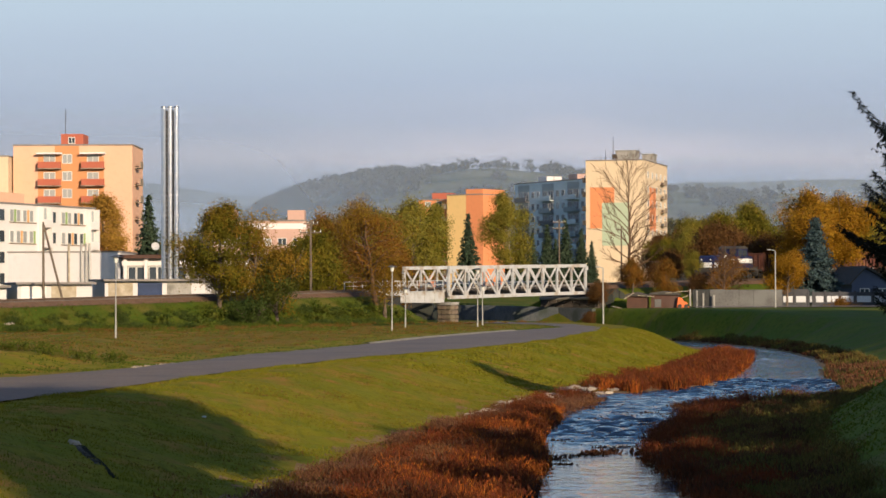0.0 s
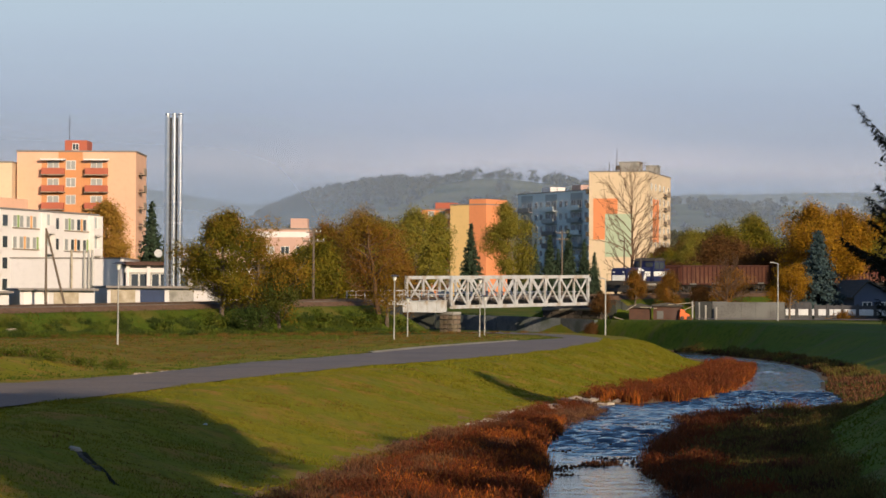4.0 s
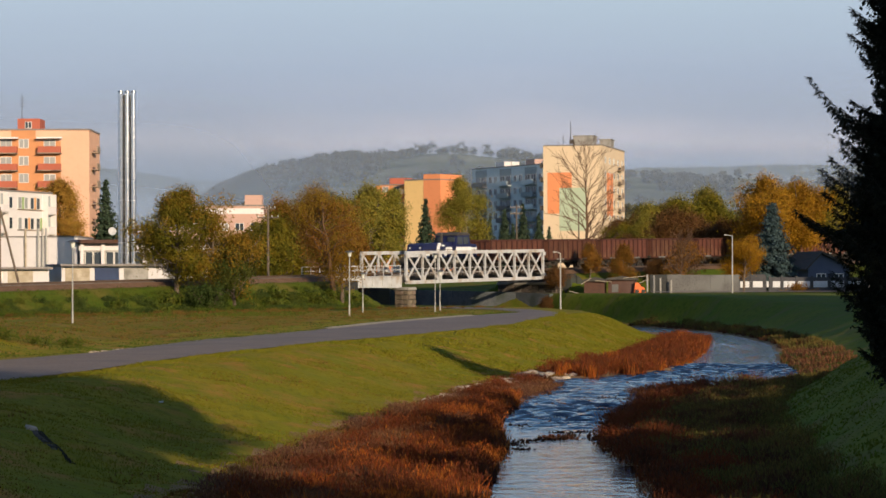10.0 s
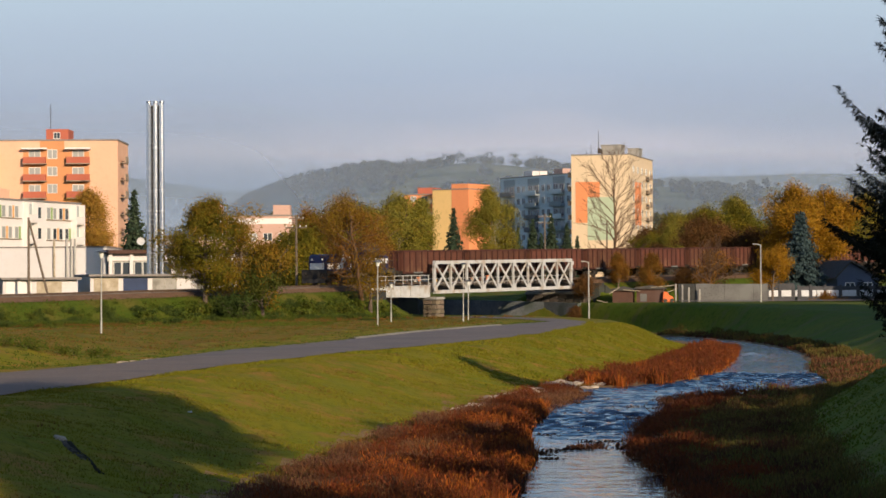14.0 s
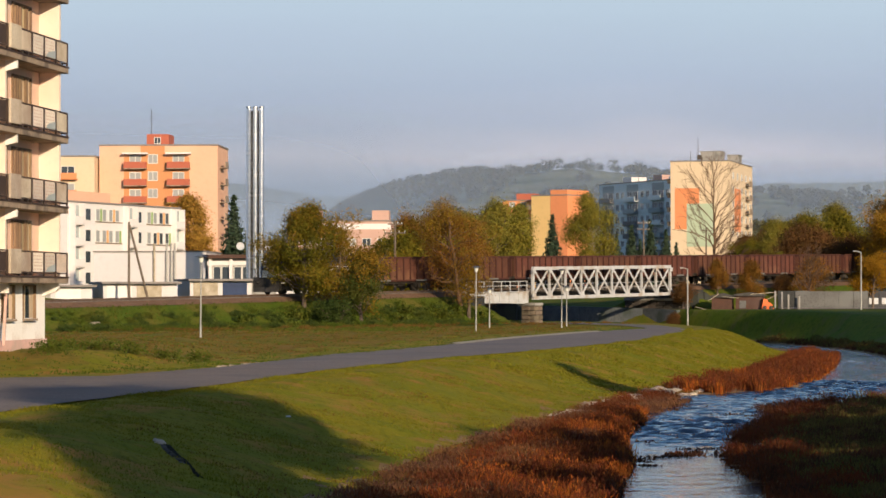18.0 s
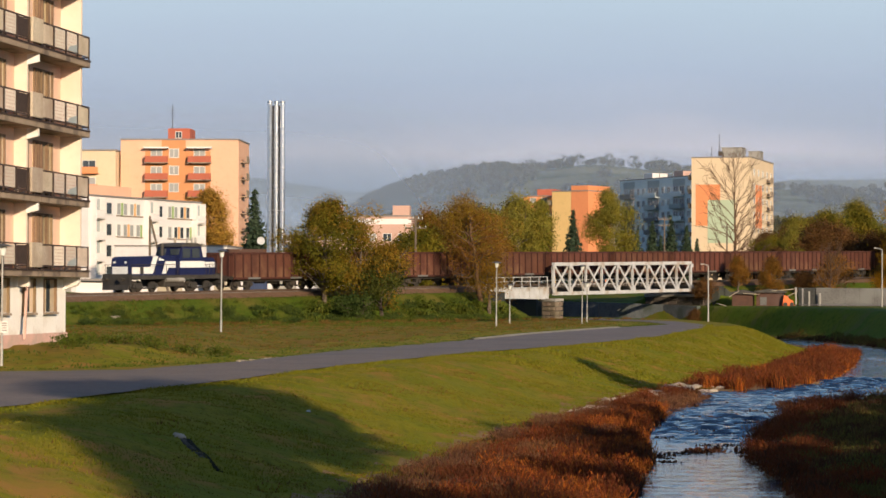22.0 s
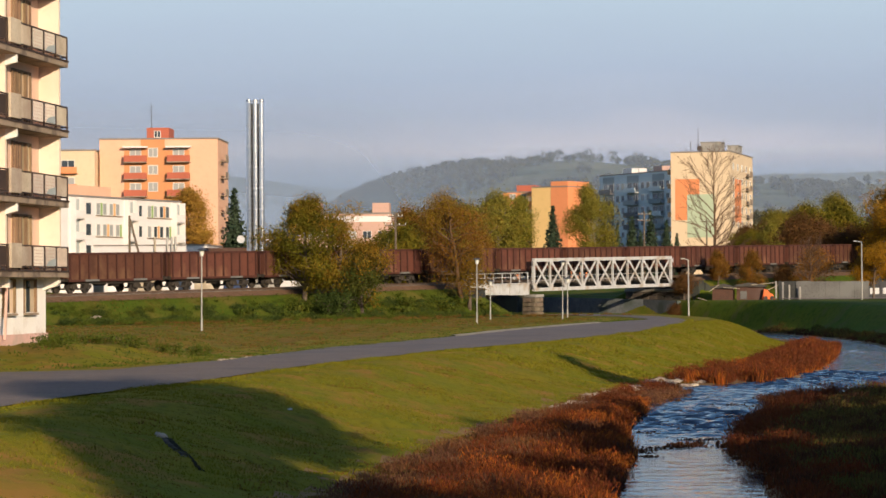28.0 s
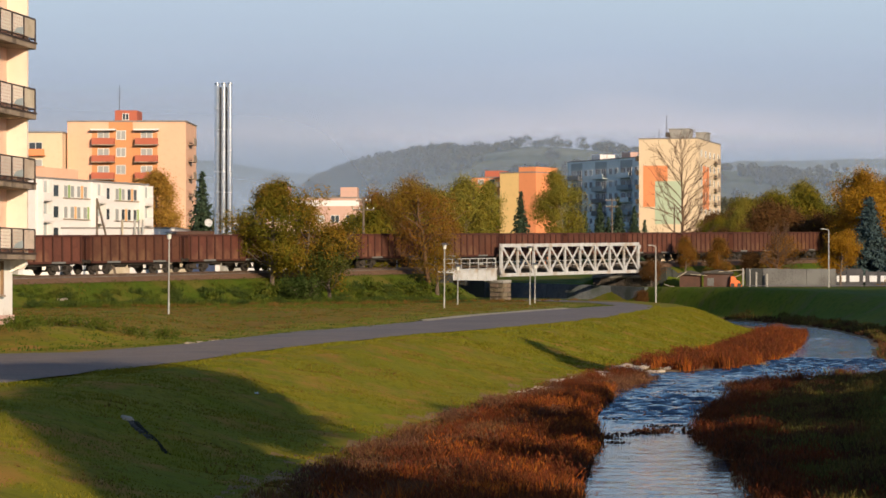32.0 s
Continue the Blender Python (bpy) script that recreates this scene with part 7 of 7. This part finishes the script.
for k in range(4):
    for x0, wx, ww in ((-k * BAY - BAY + 0.05, 0.75, 1.2), (-k * BAY - 3.3, 0.25, 1.45)):
        pn = skewed_wall(x0, 3.28, 0.32, Z0 + 0.7, F1 - 0.3, "old_white")
        curtained_window(pn, wx, Z0 + 1.62, ww, 1.36)
        bm = B()
        box(bm, 0.02, 3.36, -0.07, 0.3, Z0 - 0.7, Z0 + 0.7)
        part("plinth_panel", bm, M["pink"], house, "faded pink plinth", m=pose(x0, 0.32, 0, 0, 0, -SKEW))
    bm = B()
    beam(bm, (-k * BAY - 6.6, -0.02, Z0 + 0.5), (-k * BAY - 6.15, 0.02, F1 - 0.75), 0.11, 0.11)
    part("downpipe", bm, M["pink"], house)
    # the cross walls' feet carry the first balcony
    bm = B()
    if k == 0:
        prism(bm, [(0.34, F1 - 1.0), (0.34, F1 - 0.3), (-0.5, F1 - 0.3), (-0.52, F1 - 0.5), (-0.42, F1 - 0.66), (-0.1, F1 - 0.74), (0.1, F1 - 0.82)], -0.3, 0.02)
    else:
        prism(bm, [(0.34, F1 - 0.72), (0.34, F1 - 0.3), (-0.3, F1 - 0.3), (-0.3, F1 - 0.72)], -k * BAY - 0.22, -k * BAY)
    for v in bm.verts:
        v.co = Vector((v.co.y, v.co.x, v.co.z))
    part("corbel", bm, M["old_white"], house)


def nettles():
    g = np.random.default_rng(44)
    for x, y, r in ((-21.2, 116.5, 0.8), (-20.8, 113.5, 0.9), (-20.2, 118.5, 0.8), (-19.4, 119.5, 0.9), (-18.4, 118.6, 0.7), (-20.6, 110.5, 0.8), (-17.0, 119.4, 0.7), (-15.8, 120.5, 0.6)):
        t = thing("nettle_clump", pose(x, y, float(ground_z(np.array([x]), np.array([y]))[0]) - 0.02), "ragged dark green nettle clump by the plinth", "weed", "nettle clumps")
        c = g.normal(0, 1, (46, 3)) * np.array([r * 0.5, r * 0.5, 0.12]) + np.array([0, 0, 0.24])
        c[:, 2] = np.abs(c[:, 2])
        part("leaves", sheet_mesh("leaves", leaf_quads(c, 0.08, 14, 0.05, g), M["weed"]), None, t)


nettles()


# ---- street furniture ----
def park_lamp(x, y, height, label, group="park lamps"):
    p = thing("street_lamp", pose(x, y, float(land(x, y)) - 0.05, 0.6, 0.4), label, "street lamp", group)
    bm = B()
    rod(bm, (0, 0, -0.3), (0, 0, 0.9), 0.065, 0.06, seg=10)
    rod(bm, (0, 0, 0.9), (0, 0, height - 0.45), 0.046, 0.038, seg=10)
    part("post", bm, M["lamp_post"], p)
    bm = B()
    rod(bm, (0, 0, height - 0.45), (0, 0, height - 0.1), 0.1, 0.17, seg=12)
    part("lantern", bm, M["lamp_glass"], p)
    bm = B()
    rod(bm, (0, 0, height - 0.1), (0, 0, height), 0.42, 0.1, seg=16)
    part("hat", bm, M["lamp_hat"], p)
    return p


park_lamp(-20.65, 159, 5.0, "pale post lamp with flat dark hat in the meadow")
house_lamp = park_lamp(-21.8, 103, 4.7, "pale post lamp before the balconied house")
bm = B()
box(bm, -0.02, 0.26, -0.085, -0.07, 1.3, 1.75)
notice = part("notice", bm, M["white_wall"], house_lamp, "white notice with dark bars")
bm = B()
for k in range(4):
    box(bm, 0.02, 0.22, -0.09, -0.086, 1.38 + k * 0.09, 1.41 + k * 0.09)
part("bar", bm, M["steel_dark"], notice)
park_lamp(-5.8, 205.7, 5.0, "pale post lamp with flat dark hat by the road")
park_lamp(0.75, 229, 5.0, "pale post lamp with flat dark hat by the bridge")
park_lamp(1.2, 236, 3.6, "short pale post lamp by the bridge")
park_lamp(-5.3, 228, 3.4, "short pale post by the underpass")


def arm_lamp(x, y, height, label, arm=-0.5):
    p = thing("street_lamp", pose(x, y, float(land(x, y)) - 0.05), label, "street lamp", "roadside lamps")
    bm = B()
    rod(bm, (0, 0, -0.3), (0, 0, height), 0.08, 0.055, seg=10)
    rod(bm, (0, 0, height), (arm, 0, height + 0.12), 0.045, 0.04, seg=8)
    part("post", bm, M["lamp_post"], p)
    bm = B()
    box(bm, arm - 0.35, arm, -0.09, 0.09, height + 0.06, height + 0.18, 0.03)
    part("lamp_head", bm, M["lamp_post"], p)
    return p


arm_lamp(12.4, 250.7, 5.2, "pale roadside lamp with short arm", -0.35)
arm_lamp(31.9, 283, 6.0, "pale roadside lamp beside the fence", -0.5)


def utility_pole(x, y, z, height, label, cross=(), brace=False):
    p = thing("utility_pole", pose(x, y, z), label, "utility pole", "utility poles")
    bm = B()
    rod(bm, (0, 0, -0.5), (0, 0, height), 0.14, 0.1, seg=9)
    part("pole", bm, M["wood"], p)
    if brace:
        bm = B()
        rod(bm, (2.0, 0, -0.5), (0.05, 0, height - 0.3), 0.13, 0.1, seg=9)
        part("brace", bm, M["wood"], p)
    for h, w in cross:
        bm = B()
        box(bm, -w, w, -0.06, 0.06, h - 0.06, h + 0.06)
        arm = part("crossarm", bm, M["wood"], p)
        for s in (-1, -0.4, 0.4, 1):
            bm = B()
            rod(bm, (s * w * 0.92, 0, h + 0.06), (s * w * 0.92, 0, h + 0.22), 0.04, seg=7)
            part("insulator", bm, M["lamp_glass"], arm)
    return p


utility_pole(-41.0, 262, 2.3, 7.6, "weathered A-shaped wooden pole by the garages", brace=True)
utility_pole(-16.0, 276, 2.5, 7.9, "wooden pole with two pale crossarms", ((7.5, 0.75), (6.6, 1.1)))
utility_pole(13.2, 395, 4.0, 9.6, "distant wooden pole with crossarms", ((9.2, 0.9), (8.3, 0.9)))
utility_pole(22.5, 400, 4.0, 8.6, "distant wooden pole with crossarms", ((8.2, 0.9),))

# ---- right bank: hut, fence, house ----
hut = thing("hut", pose(17.1, 294, float(land(19, 294)), 0, 0, -8), "low dark brick hut with tin roofs", "hut")
for x0, x1, h, r in ((0, 2.2, 1.35, 0.3), (2.6, 5.5, 1.5, 0.25)):
    bm = B()
    box(bm, x0, x1, 0, 2.6, -0.5, h)
    wl_ = part("wall", bm, M["brick"], hut)
    bm = B()
    prism(bm, [(x0 - 0.2, h - 0.05), (x1 + 0.2, h - 0.05 - r * 0.2), (x1 + 0.2, h + 0.08), ((x0 + x1) / 2, h + r + 0.1), (x0 - 0.2, h + 0.12)], -0.3, 2.8)
    part("roof", bm, M["steel_dark"], hut)
bm = B()
box(bm, 3.0, 3.7, -0.05, -0.005, 0.1, 0.95)
part("door", bm, M["grey_wall"], hut)
for k, (x, y, z0, ln, tilt) in enumerate(((-1.6, -0.4, 0.25, 1.5, 14), (-0.3, -0.5, 0.95, 1.3, -32), (1.2, -0.45, 1.35, 1.8, 4), (5.6, -0.4, 0.9, 1.6, -24), (4.2, -0.4, 1.62, 2.6, -5))):
    bm = B()
    box(bm, 0, ln, -0.09, 0.09, -0.03, 0.03, 0.008)
    part("plank", bm, M["verge"], hut, "pale weathered plank", m=pose(x, y, z0, 0, tilt, 4 * k))
digger = thing("orange_machine", pose(22.4, 292.6, float(land(22.4, 292.6)), 0, 0, 5), "small bright orange machine beside the hut", "machine")
bm = B()
prism(bm, [(0, 0.05), (1.3, 0.05), (1.1, 0.6), (0.75, 0.75), (0.5, 1.1), (0.15, 1.15)], 0, 1.1)
part("body", bm, M["orange_tarp"], digger)
for x in (0.3, 1.0):
    for y0, y1 in ((-0.12, 0.0), (1.1, 1.22)):
        bm = B()
        rod(bm, (x, y0, 0.2), (x, y1, 0.2), 0.22, seg=12)
        part("wheel", bm, M["under"], digger)
for k, (x, y, h) in enumerate(((24.1, 296, 2.1), (24.9, 297, 2.0), (25.7, 298, 1.7), (27.0, 299.4, 1.5))):
    p = thing("fence_post", pose(x, y, float(land(x, y)) - 0.1), "pale concrete fence post in the grass", "post", "pale posts")
    bm = B()
    box(bm, -0.09, 0.09, -0.09, 0.09, 0, h, 0.02)
    part("shaft", bm, M["concrete"], p)
wall_r = thing("boundary_wall", pose(26.6, 300, float(land(28, 300)) - 0.1), "grey block boundary wall beside the road", "wall")
for k in range(5):
    bm = B()
    box(bm, k * 1.6 + 0.01, k * 1.6 + 1.59, 0.0 + (0.2 if k else 0), 0.2 + (0.2 if k else 0), -0.3, 2.05 + 0.05 * (k == 0))
    part("wall_panel", bm, M["grey_wall"], wall_r)
bm = B()
box(bm, -1.9, 0, 0.1, 0.3, -0.3, 2.1)
part("wall_panel", bm, M["concrete_dark"], wall_r)
fence = thing("garden_fence", pose(34.6, 304, float(land(38, 304)) - 0.1, 0, 0, 5), "dark garden wall with a row of white panels", "fence")
for x0, x1, top in ((-1.35, 3.4, 2.1), (3.9, 10.7, 1.75), (10.7, 18.0, 1.75)):
    bm = B()
    box(bm, x0, x1, 0.1, 0.3, -0.4, top, 0.02)
    part("wall_panel", bm, M["dark_fence"], fence)
for x in (-1.4, 0.25, 1.8, 3.4, 3.9, 5.3, 6.95, 8.7, 10.7, 12.7, 14.6, 16.5):
    bm = B()
    box(bm, x - 0.12, x + 0.12, 0.02, 0.098, -0.4, 1.9, 0.02)
    part("pillar", bm, M["dark_fence"], fence)
for x0, x1 in ((-1.18, -0.75), (0.55, 1.6), (2.0, 3.1), (3.55, 3.78), (4.25, 5.1), (5.5, 5.95), (6.02, 6.78), (7.1, 8.5), (8.9, 10.5), (10.9, 12.4), (12.9, 14.3), (14.8, 16.2)):
    bm = B()
    box(bm, x0, x1, 0.03, 0.096, 0.62, 1.31, 0.015)
    part("panel", bm, M["white_panel"], fence)
shrub = thing("bush", pose(41.2, 301.5, float(land(41.2, 301.5))), "low dull orange bush before the garden wall", "bush")
g_ = np.random.default_rng(91)
c_ = g_.normal(0, 1, (50, 3)) * np.array([0.75, 0.4, 0.22]) + np.array([0, 0, 0.35])
bm = B()
for q_ in c_[:12]:
    rod(bm, (q_[0] * 0.3, q_[1] * 0.3, -0.1), q_, 0.02, 0.008, seg=4, caps=False)
part("stem", bm, M["bark"], shrub)
part("foliage", sheet_mesh("foliage", leaf_quads(c_, 0.2, 18, 0.1, g_), M["leaf_orange"]), None, shrub)
strip("lane", [(24, 296), (32, 296), (45, 297), (70, 290)], [(24, 287), (32, 284), (45, 283), (70, 276)], M["asphalt"], 0.14, "pale narrow lane before the fence", "road")
cottage = thing("house", pose(45.3, 322, float(land(48, 322)) - 0.2, 0, 0, 12), "small dark-roofed house behind the fence, walls painted shade-blue", "house")
bm = B()
box(bm, 0, 5.2, 0, 8, -0.5, 2.9)
part("wall", bm, M["house_shade"], cottage)
bm = B()
prism(bm, [(-0.5, 2.6), (1.6, 4.7), (5.7, 2.6), (5.7, 2.85), (1.6, 4.95), (-0.5, 2.85)], -0.6, 8.6)
part("roof", bm, M["steel_dark"], cottage)
bm = B()
prism(bm, [(0, 2.9), (1.6, 4.6), (5.2, 2.9)], 0, 0.2)
part("gable", bm, M["house_shade"], cottage)
for x in (1.0, 3.2):
    add_window(cottage, x, -0.02, 1.0, 1.2, 1.3)

# stone drain and debris on the slope
drain = thing("drain_outlet", pose(0, 0, 0), "pale stone drain head with dark overgrown gutter", "drain")


def on_slope(x, y, sink):
    """A pose on the ground sheet, lying in the slope's plane."""
    zs = [float(ground_z(np.array([x + dx]), np.array([y + dy]))[0]) for dx, dy in ((0, 0), (0.6, 0), (-0.6, 0), (0, 0.6), (0, -0.6))]
    up = Vector(((zs[2] - zs[1]) / 1.2, (zs[4] - zs[3]) / 1.2, 1)).normalized()
    way = Vector((0.326, -0.945, 0))
    way = (way - up * way.dot(up)).normalized()
    side = up.cross(way)
    return Matrix.Translation((x, y, max(zs[0], float(land(x, y))) - sink)) @ Matrix((way, side, up)).transposed().to_4x4()


bm = B()
box(bm, -0.1, 0.22, -0.15, 0.13, -0.15, 0.07, 0.03)
part("headstone", bm, M["bank_stone"], drain, m=on_slope(-9.2, 63.4, 0.0))
g_ = np.random.default_rng(63)
for k in range(12):
    x, y = -9.2 + 0.326 * (0.35 + k * 0.36), 63.4 - 0.945 * (0.35 + k * 0.36)
    # gutter strip: the shadow gap beside the stones is put into its dark colour
    bm = B()
    box(bm, -0.2, 0.2, 0.05, 0.05 + 0.19 - 0.011 * k, -0.2, 0.02, 0.015)
    part("gutter", bm, M["gutter_dark"], drain, "overgrown gutter with its shadow painted dark", m=on_slope(x, y, 0.0))
    if k < 8:
        bm = B()
        box(bm, -0.15, 0.15, -0.09, 0.04, -0.15, 0.045, 0.02)
        part("gutter_stone", bm, M["stone_dark"], drain, m=on_slope(x, y, g_.uniform(0.0, 0.05)) @ pose(0, 0, 0, g_.normal(0, 5), g_.normal(0, 5), g_.normal(0, 8)))
slab_stone = thing("stone_slab", pose(-35.9, 211.8, 0.58, 12, -8, 30), "pale flat stone lying on the railway bank", "stone")
bm = B()
box(bm, -0.42, 0.42, -0.24, 0.24, -0.1, 0.08, 0.04)
for v in bm.verts:
    v.co += Vector((0.06 * math.sin(v.co.y * 17), 0.05 * math.sin(v.co.x * 13), 0.0))
part("slab", bm, M["bank_stone"], slab_stone)
litter = thing("litter_bag", pose(-7.6, 78.0, float(land(-7.6, 78.0)) + 0.05), "small white scrap lying in the grass", "litter")
bm = B()
bmesh.ops.create_icosphere(bm, subdivisions=2, radius=0.055)
for v in bm.verts:
    v.co = Vector((v.co.x * 1.3, v.co.y, v.co.z * 0.6)) * (1 + 0.25 * math.sin(v.co.x * 60) * math.cos(v.co.y * 50))
part("scrap", bm, M["white_panel"], litter)

motions()
